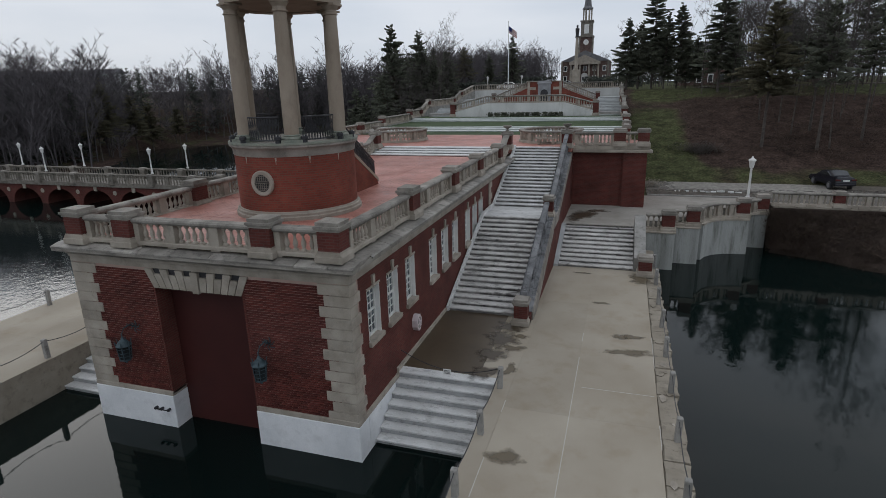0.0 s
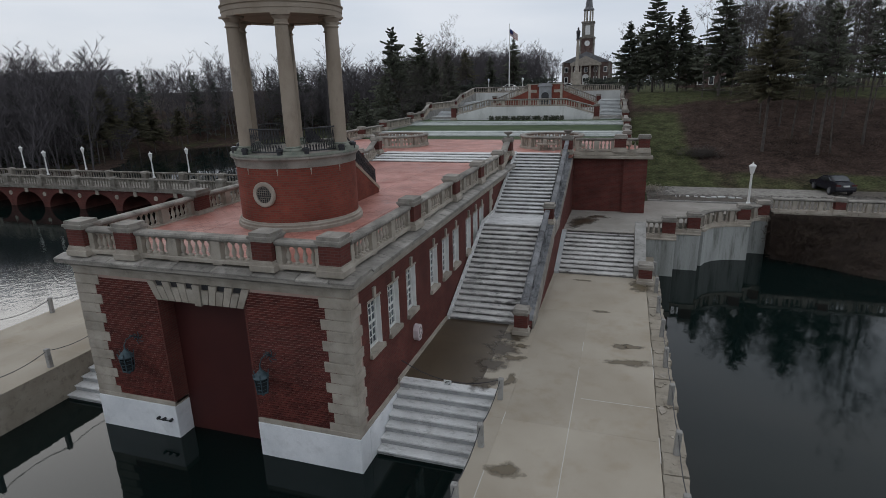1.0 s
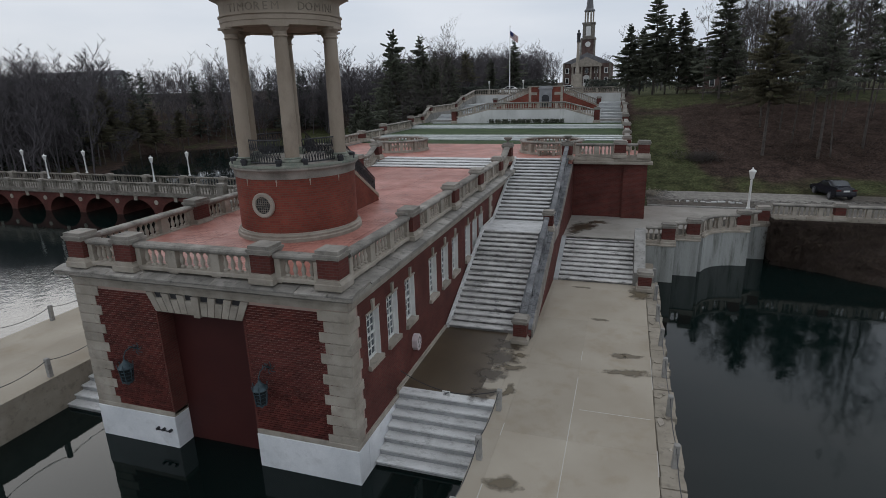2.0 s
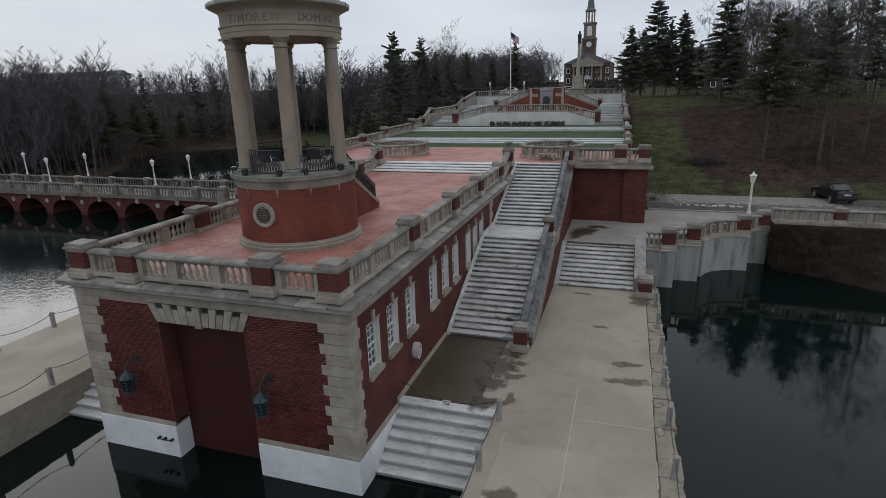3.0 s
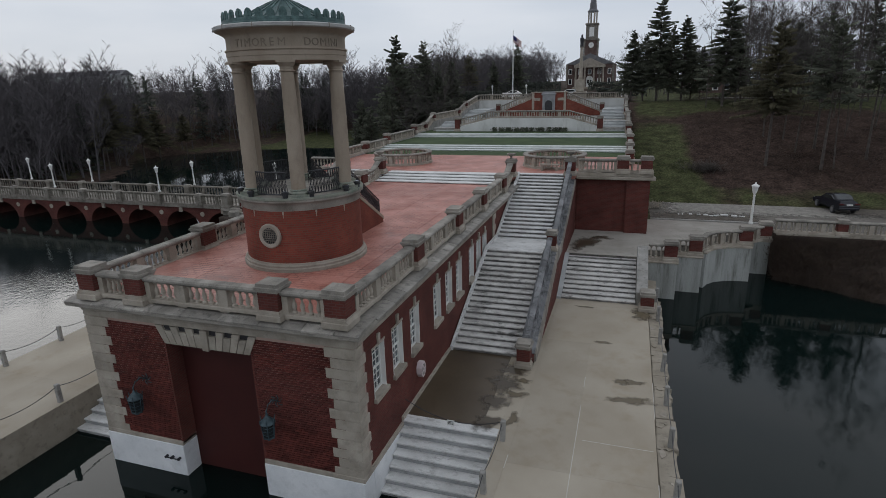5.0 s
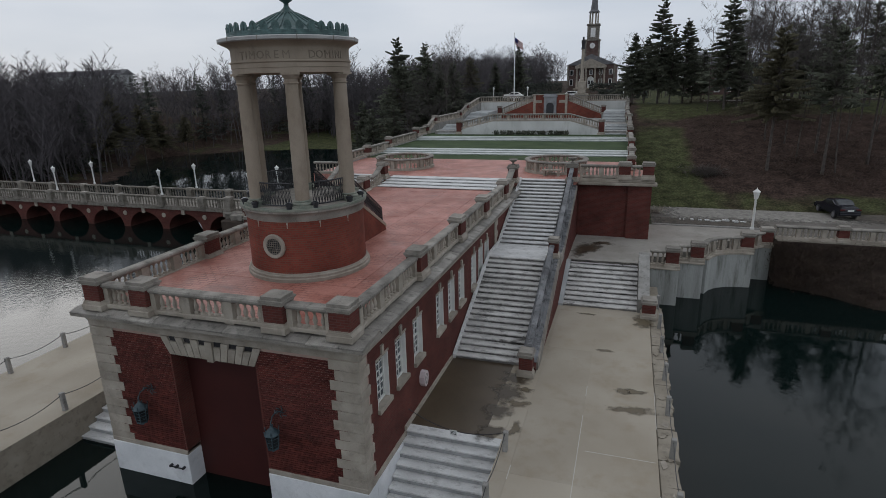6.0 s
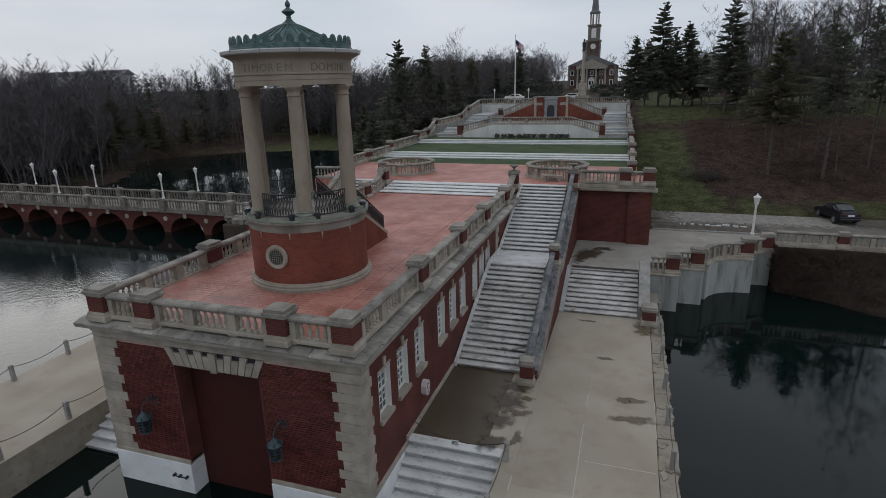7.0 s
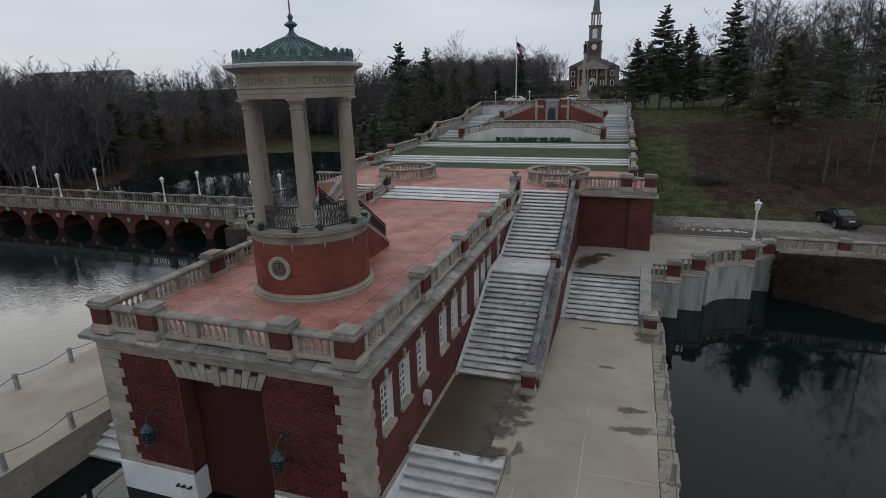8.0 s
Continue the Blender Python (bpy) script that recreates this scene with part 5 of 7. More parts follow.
# stepped side parapets
for px, sx in ((TXR, 1), (TXL - 0.1, -1)):
    runs = ((44.0, 48.3, TERRACE, TERRACE), (48.9, 54, TERRACE, TERRACE), (54, 62, TERRACE + 0.3, TERRACE + 0.3), (62, 65.6, L3, L3), (65.6, 68.8, L3, 8.75), (68.8, 80, 8.75, 8.75), (80, 84, 8.75, 9.6), (84, 91.4, 9.6, 10.4))
    for ya, yb, za, zb in runs:
        xx0 = px - sx * 0.9 * smooth(48, 92, ya) if sx > 0 else px
        xx1 = px - sx * 0.9 * smooth(48, 92, yb) if sx > 0 else px
        structure("parapet_wall", prism(bmesh.new(), [(ya, 2), (yb, 2), (yb, zb + 0.1), (ya, za + 0.1)], xx0 - 0.22, xx0 + 0.22, "x"), CONCRETE_GREY, "low concrete wall under the parapet", "wall")
        balustrade([(xx0, ya + 0.3, za + 0.1), (xx1, yb - 0.3, zb + 0.1)], group_of=5, far=True, height=0.85)
        pillar(xx0, ya, za + 0.1, 0.56, 0.56, 0.95)

# ---- road ----
edge = [(5.2, 44.7), (12.65, 44.66), (13.2, 42.95), (70, 42.95)] + [(70 - 64.8 * k / 60, 51.2 + 1.3 * smooth(30, 6, 70 - 64.8 * k / 60) + 0.9 * noise.noise(Vector((k * 0.35, 0.5, 2)))) for k in range(61)]
structure("road", prism(bmesh.new(), edge, 2.5, COURT + 0.012, "z"), ASPHALT, "worn grey-brown gravelly drive", "road")


def soft_patch(name, x0, x1, y0, y1, z, mat, label, category, bend=0.0):
    """A flat patch of loose ground that thins out towards a ragged rim."""
    n, m = 36, 14
    vs, fs, fade = [], [], []
    for j in range(m + 1):
        for i in range(n + 1):
            u, v = i / n, j / m
            vs.append((x0 + (x1 - x0) * u, y0 + (y1 - y0) * v + bend * u, z))
            fade.append(min(1.0, 4.5 * min(u, 1 - u), 3.2 * min(v, 1 - v)))
    for j in range(m):
        for i in range(n):
            k = j * (n + 1) + i
            fs.append((k, k + 1, k + n + 2, k + n + 1))
    me = bpy.data.meshes.new(name)
    me.from_pydata(vs, [], fs)
    me.attributes.new("fade", "FLOAT", "POINT").data.foreach_set("value", fade)
    me.materials.append(mat)
    return structure(name, me, mat, label, category)


soft_patch("gravel", 5.6, 20.5, 46.4, 54.6, COURT + 0.024, GRAVEL_FILM, "pale worn gravel beside the drive", "gravel", 0.4)
soft_patch("leaf_litter", 14.0, 42.0, 47.5, 55.5, COURT + 0.018, LITTER_FILM, "brown leaf litter over the drive", "leaves")
soft_patch("leaf_litter", 4.9, 13.5, 44.8, 47.2, COURT + 0.016, LITTER_FILM, "dark mossy strip along the drive", "leaves")
kerb_rng = random.Random(3)
for k in range(16):
    x = 7.4 + 4.6 * k / 15 + kerb_rng.uniform(-0.12, 0.12)
    ln = kerb_rng.uniform(0.12, 0.36) if k > 5 else kerb_rng.uniform(0.06, 0.16)
    piece = block(-ln / 2, ln / 2, -0.09, 0.09, 0, kerb_rng.uniform(0.05, 0.13), 0.02, pose(x, 46.45 + kerb_rng.uniform(-0.14, 0.14), COURT + 0.012, 0, 0, kerb_rng.uniform(-20, 20)))
    tagged(part("kerb_stone", piece, STEP_PAINT), "broken piece of white kerb stone by the drive", "kerb stone", "broken kerb stones")

# ---- bridge ----
B0 = Vector((-31.3, 44.0, 0))
BM = Matrix.Translation(B0) @ pose(0, 0, 0, 0, 0, 180)       # along +x is westwards, the far side is at local -y
SPAN, BN, BW = 5.05, 10, 4.1
bridge = tagged(thing("bridge", tuple(B0)), "red brick bridge of round arches with a stone balustrade", "bridge", "", "")
BZ = 2.5


def arch_face(i):
    """One bay of the bridge: two half piers and the vault between them."""
    x0 = i * SPAN
    cx, r = x0 + SPAN / 2, SPAN / 2 - 0.42
    zt, rise_ = BZ - 0.25, 1.75
    low = [(x0, -1.2), (cx - r, -1.2)] + [(cx - r * math.cos(math.pi * k / 16), 0.1 + rise_ * math.sin(math.pi * k / 16)) for k in range(17)] + [(cx + r, -1.2), (x0 + SPAN, -1.2)]
    bm = bmesh.new()
    rows = {}
    for y in (0.0, -BW):
        rows[y] = ([bm.verts.new(BM @ Vector((x, y, z))) for x, z in low], [bm.verts.new(BM @ Vector((x, y, zt))) for x, z in low])
    for k in range(len(low) - 1):
        if abs(low[k][0] - low[k + 1][0]) > 1e-6:
            for y in (0.0, -BW):
                a, b = rows[y]
                bm.faces.new((a[k], a[k + 1], b[k + 1], b[k]))
        a, b = rows[0.0][0], rows[-BW][0]
        bm.faces.new((a[k], a[k + 1], b[k + 1], b[k]))
    bmesh.ops.recalc_face_normals(bm, faces=bm.faces)
    return bm


for i in range(BN):
    part("arch", arch_face(i), BRICK, bridge)
    c = (i + 0.5) * SPAN
    part("keystone", block(c - 0.2, c + 0.2, 0.003, 0.1, 1.75, BZ - 0.25, 0, BM), LIMESTONE, bridge)
    d = bmesh.new()
    lathe(d, [(0.24, 0), (0.24, 0.06)], 20)
    bmesh.ops.transform(d, matrix=BM @ pose(i * SPAN, 0.003, 1.6) @ pose(0, 0, 0, -90, 0, 0), verts=d.verts)
    part("roundel", d, LIMESTONE, bridge)
part("deck", block(-2, BN * SPAN + 30, -BW - 0.2, 0.22, BZ - 0.246, BZ, 0, BM), RAIL_GREY, bridge, "pale stone deck edge")
for yy in (0.02, -BW + 0.02):
    for i in range(BN + 2):
        p, q = BM @ Vector((i * SPAN + 0.35, yy, BZ)), BM @ Vector(((i + 1) * SPAN - 0.35, yy, BZ))
        balustrade([tuple(p), tuple(q)], "grey limestone balustrade of the bridge", group_of=7, far=True, group="bridge balustrades", height=1.1, step=0.36, mat=RAIL_GREY)
        s = BM @ Vector((i * SPAN, yy, BZ))
        pillar(s.x, s.y, BZ, 0.62, 0.5, 1.12, "weathered limestone pillar of the bridge", group="bridge pillars", brick=RAIL_GREY)


abut = thing("abutment", (-32.0, 43.4, 0), "weathered stone abutment at the end of the bridge", "abutment")
part("body", block(-33.3, -29.5, 43.3, 48.4, -1.2, BZ - 0.26, 0.03), RAIL_GREY, abut)
part("coping", block(-33.4, -29.4, 43.2, 48.5, BZ - 0.256, BZ + 0.004, 0.03), LIMESTONE_WORN, abut)
pillar(-32.9, 43.6, BZ, 0.7, 0.6, 1.3, "weathered limestone pillar of the bridge", group="bridge pillars", brick=RAIL_GREY)
for x0, y0, tilt in ((-31.6, 42.8, 8), (-30.8, 42.6, -12), (-30.2, 43.0, 5)):
    tagged(part("stone_block", block(-0.45, 0.45, -0.3, 0.3, -0.3, 0.25, 0.04, pose(x0, y0, BZ - 0.35, tilt, tilt * 0.6, tilt * 2)), LIMESTONE_WORN), "tumbled limestone block by the abutment", "stone block", "tumbled blocks")
structure("abutment_bank", block(-33.0, -29.4, 42.2, 43.29, -1.2, BZ - 0.62, 0.1), EARTH, "earth heaped against the abutment", "bank")


# ---- lamps ----
def street_lamp(x, y, z, h=2.9):
    ob = thing("street_lamp", (x, y, z), "white painted lamp post with a tapered glass lantern", "street lamp", "street lamps")
    part("post", lathe(bmesh.new(), [(0.16, 0), (0.16, 0.12), (0.11, 0.16), (0.09, 0.3), (0.075, h - 0.9), (0.1, h - 0.86), (0.06, h - 0.8), (0.06, h - 0.74)], 12, x, y, z), WHITE_TRIM, ob, "", True)
    part("lantern", lathe(bmesh.new(), [(0.1, h - 0.74), (0.13, h - 0.7), (0.22, h - 0.22), (0.25, h - 0.2)], 8, x, y, z), WHITE_TRIM, ob)
    part("cap", lathe(bmesh.new(), [(0.27, h - 0.2), (0.24, h - 0.14), (0.1, h - 0.05), (0.05, h), (0.03, h + 0.1)], 8, x, y, z), WHITE_TRIM, ob)
    return ob


lamp = street_lamp(12.05, 44.45, COURT, 2.95)
for lx, ly in ((-30.6, 44.0), (-41.2, 44.0), (-55.4, 44.0), (-70.0, 44.0), (-30.2, 48.0), (-40.4, 48.0), (-54.7, 48.0), (-64.2, 48.0)):
    copy_thing(lamp, pose(lx, ly, BZ + 1.2) @ Matrix.Diagonal((0.86, 0.86, 0.86, 1)))


# ---- church ----
def church():
    y, x0, x1 = 210.0, -19.3, -3.2
    c = (x0 + x1) / 2
    ob = thing("church", (c, y, 10.6), "red brick church with white portico, clock tower and spire", "church")
    part("wall", block(x0, x1, y, y + 30, 9, 18.3), CHURCH_BRICK, ob)
    part("gable", prism(bmesh.new(), [(x0 - 0.4, 18.3), (x1 + 0.4, 18.3), (c, 21.9)], y - 0.3, y + 30, "y"), SLATE, ob, "grey gable roof")
    part("pediment", prism(bmesh.new(), [(c - 5.2, 18.0), (c + 5.2, 18.0), (c, 20.4)], y - 2.2, y - 0.35, "y"), LIMESTONE, ob)
    part("entablature", block(c - 5.2, c + 5.2, y - 2.2, y - 0.3, 17.2, 18.0), LIMESTONE, ob)
    for k in range(4):
        cx = c - 4.6 + 9.2 * k / 3
        part("column", lathe(bmesh.new(), [(0.42, 0), (0.42, 0.4), (0.34, 0.5), (0.3, 6.2), (0.42, 6.5)], 12, cx, y - 1.8, 10.7), LIMESTONE, ob, "", True)
    for k in range(5):
        cx = c - 6.6 + 13.2 * k / 4
        for z0, z1 in ((11.6, 13.6), (15.0, 16.8)):
            if k == 2 and z0 < 12:
                continue
            w = part("window", block(cx - 0.6, cx + 0.6, y - 0.08, y - 0.004, z0, z1), WHITE_TRIM, ob)
            part("pane", block(cx - 0.42, cx + 0.42, y - 0.1, y - 0.084, z0 + 0.15, z1 - 0.15), GLASS_DARK, w)
    arch = [(c - 1.1, 10.7), (c + 1.1, 10.7)] + [(c + 1.1 * math.cos(math.pi * k / 10), 13.4 + 1.1 * math.sin(math.pi * k / 10)) for k in range(11)]
    door_ = part("door", prism(bmesh.new(), arch, y - 0.12, y - 0.005, "y"), WHITE_TRIM, ob, "white arched church door")
    for sx in (-1, 1):
        part("panel", block(c + sx * 0.45 - 0.3, c + sx * 0.45 + 0.3, y - 0.14, y - 0.121, 11.9, 13.1), GLASS_DARK, door_)
    part("steps", block(c - 5.6, c + 5.6, y - 3.6, y - 0.2, 9.6, 10.7), CONCRETE, ob)
    part("tower", block(c - 2.2, c + 2.2, y + 1, y + 5.4, 18, 26.2), CHURCH_BRICK, ob)
    for sx in (-1, 1):
        part("pilaster", block(c + sx * 2.24 - 0.3, c + sx * 2.24 + 0.3, y + 0.9, y + 1.4, 18, 26.2), RAIL_GREY, ob)
    for k in (-1, -0.42, 0.42, 1):
        part("pilaster", block(c + k * 7.8 - 0.3, c + k * 7.8 + 0.3, y - 0.16, y - 0.004, 10.6, 18.3), RAIL_GREY, ob)
    for nm, w, z0, z1, mat_ in (("cornice", 2.5, 26.2, 26.7, RAIL_GREY), ("clock_stage", 1.95, 26.7, 31.2, RAIL_GREY), ("cornice", 2.2, 31.2, 31.7, RAIL_GREY)):
        part(nm, block(c - w, c + w, y + 3.2 - w, y + 3.2 + w, z0, z1), mat_, ob)
    d = bmesh.new()
    lathe(d, [(0.9, 0), (0.9, 0.1)], 20)
    bmesh.ops.transform(d, matrix=pose(c, y + 0.98, 24.6, 90, 0, 0), verts=d.verts)
    part("clock", d, WHITE_TRIM, ob)
    part("louvre", block(c - 0.8, c + 0.8, y + 1.2, y + 1.246, 27.4, 30.4), WHITE_TRIM, ob)
    for k in range(8):
        a = radians(22.5 + 45 * k)
        part("belfry_post", lathe(bmesh.new(), [(0.22, 0), (0.22, 3.6)], 8, c + 1.45 * math.cos(a), y + 3.2 + 1.45 * math.sin(a), 31.7), LIMESTONE, ob)
    part("belfry_cap", lathe(bmesh.new(), [(1.8, 35.3), (1.8, 35.7), (1.3, 36.2)], 8, c, y + 3.2, 0), SLATE, ob)
    part("spire", lathe(bmesh.new(), [(1.25, 36.2), (0.05, 47.0)], 8, c, y + 3.2, 0), SLATE, ob, "grey tapering spire")


church()




# ---- house behind the hilltop trees, and the lane before it ----
def hill_house():
    x0, x1, y, z = 13.2, 23.4, 122.0, 9.6
    ob = thing("house", ((x0 + x1) / 2, y, z), "brick house half hidden behind the hilltop trees", "house")
    part("wall", block(x0, x1, y, y + 9, z, 15.4), CHURCH_BRICK, ob)
    part("roof", prism(bmesh.new(), [(y - 0.5, 15.4), (y + 9.5, 15.4), (y + 4.5, 18.2)], x0 - 0.4, x1 + 0.4, "x"), SLATE, ob, "grey pitched roof")
    part("cornice", block(x0 - 0.2, x1 + 0.2, y - 0.2, y - 0.003, 15.0, 15.38), RAIL_GREY, ob)
    for k in range(5):
        cx = x0 + 1.1 + 2.0 * k
        for z0 in (10.7, 13.0):
            w = part("window", block(cx - 0.5, cx + 0.5, y - 0.06, y - 0.004, z0, z0 + 1.6), WHITE_TRIM, ob)
            part("pane", block(cx - 0.36, cx + 0.36, y - 0.075, y - 0.062, z0 + 0.14, z0 + 1.46), GLASS_DARK, w)


hill_house()
structure("upper_lane", block(13, 120, 88.0, 92.5, 9.6, 10.36), ASPHALT, "pale lane along the hilltop behind the trees", "road")

# ---- rotunda fittings ----
def tube(bm, pts, r, sides=5):
    """A round bar along points."""
    rings = []
    for i, p in enumerate(pts):
        a, b = Vector(pts[max(i - 1, 0)]), Vector(pts[min(i + 1, len(pts) - 1)])
        d = (b - a).normalized()
        u = d.orthogonal().normalized()
        v = d.cross(u)
        rings.append([bm.verts.new(Vector(p) + u * (r * math.cos(6.2832 * k / sides)) + v * (r * math.sin(6.2832 * k / sides))) for k in range(sides)])
    for a, b in zip(rings, rings[1:]):
        for k in range(sides):
            j = (k + 1) % sides
            bm.faces.new((a[k], a[j], b[j], b[k]))
    bm.faces.new(rings[0][::-1])
    bm.faces.new(rings[-1])
    return bm


def iron_railing(name, pts, h, label, step=0.1):
    """Rails and crossed bars along points of the foot."""
    ob = thing(name, pts[0], label, "railing", "iron railings")
    for z in (0.08, h):
        part("rail", tube(bmesh.new(), [(x, y, w + z) for x, y, w in pts], 0.03), IRON, ob)
    for a, b in zip(pts, pts[1:]):
        a, b = Vector(a), Vector(b)
        n = max(1, int((b - a).length / step))
        d = (b - a) / n
        for i in range(n):
            p, q = a + d * i, a + d * (i + 1)
            bm = tube(bmesh.new(), [(p.x, p.y, p.z + 0.08), (q.x, q.y, q.z + h)], 0.011, 4)
            tube(bm, [(q.x, q.y, q.z + 0.08), (p.x, p.y, p.z + h)], 0.011, 4)
            tube(bm, [(p.x, p.y, p.z + 0.08), (p.x, p.y, p.z + h)], 0.011, 4)
            part("bar", bm, IRON, ob)
    return ob


def on_ring(a, r, z):
    return (TX + r * math.cos(radians(a)), TY + r * math.sin(radians(a)), z)


for i, a in enumerate(COLS):
    if 60 < (a + 30) % 360 < 120:
        continue
    iron_railing("iron_railing", [on_ring(a + 11 + 38 * k / 6, 1.98, FLOOR_Z) for k in range(7)], 0.88, "dark wrought iron railing between the columns")
    for s in (-12, 11):
        x, y, z = on_ring(a + s, 2.28, FLOOR_Z)
        fl = thing("floodlight", (x, y, z), "small black floodlight on the rotunda's rim", "floodlight", "floodlights")
        part("housing", lathe(bmesh.new(), [(0.1, 0), (0.1, 0.1), (0.13, 0.12), (0.13, 0.22), (0.08, 0.23)], 12, x, y, z), IRON, fl, "", True)
        part("lens", lathe(bmesh.new(), [(0.085, 0.232), (0.085, 0.25)], 12, x, y, z), GLASS_DARK, fl)
# stair behind the rotunda
RS0, RS1 = TX - 0.55, TX + 0.55
rst = thing("rotunda_stairs", (TX, 24.75, DECK), "narrow brick-sided stair up to the rotunda", "stairs", "", "structure")
for i in range(13):
    y0 = 24.75 - 0.29 * i
    part("step", block(RS0, RS1, y0 - 0.31, y0, DECK + 0.2 * i, DECK + 0.2 * (i + 1)), LIMESTONE, rst)
for x in (RS0 - 0.13, RS1 + 0.13):
    part("side_wall", prism(bmesh.new(), [(24.95, DECK), (20.9, DECK), (20.9, FLOOR_Z - 0.1), (24.85, DECK + 0.2)], x - 0.13, x + 0.13, "x"), BRICK_LIGHT, rst)
    part("coping", loft(bmesh.new(), [(x, 24.95, DECK + 0.24), (x, 20.9, FLOOR_Z + 0.0)], rect(0.3, -0.1, 0.06)), COLUMN_STONE, rst)
    iron_railing("iron_railing", [(x, 24.85, DECK + 0.3), (x, 21.1, FLOOR_Z + 0.06)], 0.8, "sloping dark iron handrail of the rotunda stair")


# inscription on the frieze
def ring_words(text, a_mid, r, z, size):
    width = 0.0
    glyphs = []
    for ch in text:
        cu = bpy.data.curves.new("letter", "FONT")
        cu.body, cu.size, cu.extrude, cu.align_x, cu.resolution_u = ch, size, 0.012, "CENTER", 2
        adv = size * (0.4 if ch in "I " else 1.0 if ch == "M" else 0.76)
        glyphs.append((cu, width + adv / 2, ch))
        width += adv
    for cu, s, ch in glyphs:
        if ch == " ":
            continue
        a = a_mid + math.degrees((s - width / 2) / r)
        o = new("letter", cu)
        o.matrix_basis = pose(*on_ring(a, r, z)) @ pose(0, 0, 0, 0, 0, a + 90) @ pose(0, 0, 0, 90, 0, 0)
        dg = bpy.context.evaluated_depsgraph_get()
        me = bpy.data.meshes.new_from_object(o.evaluated_get(dg))
        me.materials.clear()
        me.materials.append(LETTER)
        m = o.matrix_basis.copy()
        bpy.data.objects.remove(o)
        lo = new("letter", me)
        lo.matrix_basis = m
        hang(lo, tower)


LETTER = material("carved_letter", ((0.165, 0.135, 0.105), (0.23, 0.195, 0.155)), 0.85, 40, 2, 0.1)
ring_words("TIMOREM", -84, 2.122, CH + 0.46, 0.37)
ring_words("DOMINI", -22, 2.122, CH + 0.46, 0.37)


# ---- boathouse fittings ----
def wall_lantern(x):
    zb = 3.85
    y = FRONT - 0.62
    ob = thing("wall_lantern", (x, FRONT, zb), "verdigris iron lantern hanging from a scrolled wall bracket", "lantern", "wall lanterns")
    pl = bmesh.new()
    for k in range(6):
        a = radians(60 * k)
        tube(pl, [(x, FRONT - 0.02, zb), (x + 0.12 * math.cos(a), FRONT - 0.05, zb + 0.12 * math.sin(a)), (x + 0.22 * math.cos(a + 0.5), FRONT - 0.03, zb + 0.22 * math.sin(a + 0.5))], 0.018)
    part("rosette", pl, LANTERN_METAL, ob)
    part("bracket", tube(bmesh.new(), [(x, FRONT - 0.02, zb), (x, FRONT - 0.25, zb + 0.16), (x, FRONT - 0.5, zb + 0.14), (x, y, zb - 0.02), (x, y, zb - 0.16)], 0.022, 6), LANTERN_METAL, ob)
    body = part("body", lathe(bmesh.new(), [(0.165, -0.9), (0.21, -0.42)], 6, x, y, zb), GLASS_DARK, ob, "dusky glass lantern body")
    for k in range(6):
        a, c = radians(60 * k), radians(60 * k + 60)
        part("edge", tube(bmesh.new(), [(x + 0.17 * math.cos(a), y + 0.17 * math.sin(a), zb - 0.95), (x + 0.225 * math.cos(a), y + 0.225 * math.sin(a), zb - 0.38), (x + 0.25 * math.cos(a), y + 0.25 * math.sin(a), zb - 0.24)], 0.017, 4), LANTERN_METAL, body)
        bars = bmesh.new()
        for f in (0.25, 0.5, 0.75):
            r, z = 0.172 + 0.05 * f, zb - 0.92 + 0.52 * f
            tube(bars, [(x + r * math.cos(a), y + r * math.sin(a), z), (x + r * math.cos(c), y + r * math.sin(c), z)], 0.008, 4)
        part("cross_bars", bars, LANTERN_METAL, body)
    part("crown", lathe(bmesh.new(), [(0.23, -0.43), (0.25, -0.4), (0.235, -0.37), (0.18, -0.33), (0.12, -0.25), (0.06, -0.2), (0.035, -0.13)], 12, x, y, zb), LANTERN_METAL, ob, "", True)
    part("foot", lathe(bmesh.new(), [(0.02, -1.06), (0.05, -1.02), (0.04, -0.98), (0.13, -0.96), (0.185, -0.94), (0.185, -0.89)], 6, x, y, zb), LANTERN_METAL, ob)
    scroll = bmesh.new()
    for sx in (-1, 1):
        tube(scroll, [(x, FRONT - 0.03, zb - 0.02), (x + sx * 0.07, FRONT - 0.16, zb + 0.1), (x + sx * 0.05, FRONT - 0.3, zb + 0.22), (x, FRONT - 0.36, zb + 0.16)], 0.012, 4)
    part("scroll", scroll, LANTERN_METAL, ob)


wall_lantern(-12.1)
wall_lantern(-6.85)
VENT_PAINT = material("faded_pink_white_paint", ((0.5, 0.42, 0.43), (0.62, 0.54, 0.55)), 0.6, 30, 3, 0.05)
vent = thing("wall_fan", (SIDE, 18.4, 2.3), "white octagonal ventilator box on the brick wall", "ventilator")
oct_pts = [(18.4 + 0.23 * math.cos(radians(22.5 + 45 * k)) / math.cos(radians(22.5)), 2.72 + 0.31 * math.sin(radians(22.5 + 45 * k)) / math.cos(radians(22.5))) for k in range(8)]
part("box", prism(bmesh.new(), oct_pts, SIDE - 0.05, SIDE + 0.2, "x"), VENT_PAINT, vent)
oct_in = [(18.4 + (p[0] - 18.4) * 0.72, 2.72 + (p[1] - 2.72) * 0.72) for p in oct_pts]
part("grille", prism(bmesh.new(), oct_in, SIDE + 0.19, SIDE + 0.206, "x"), CONCRETE_GREY, vent, "dark fan opening")
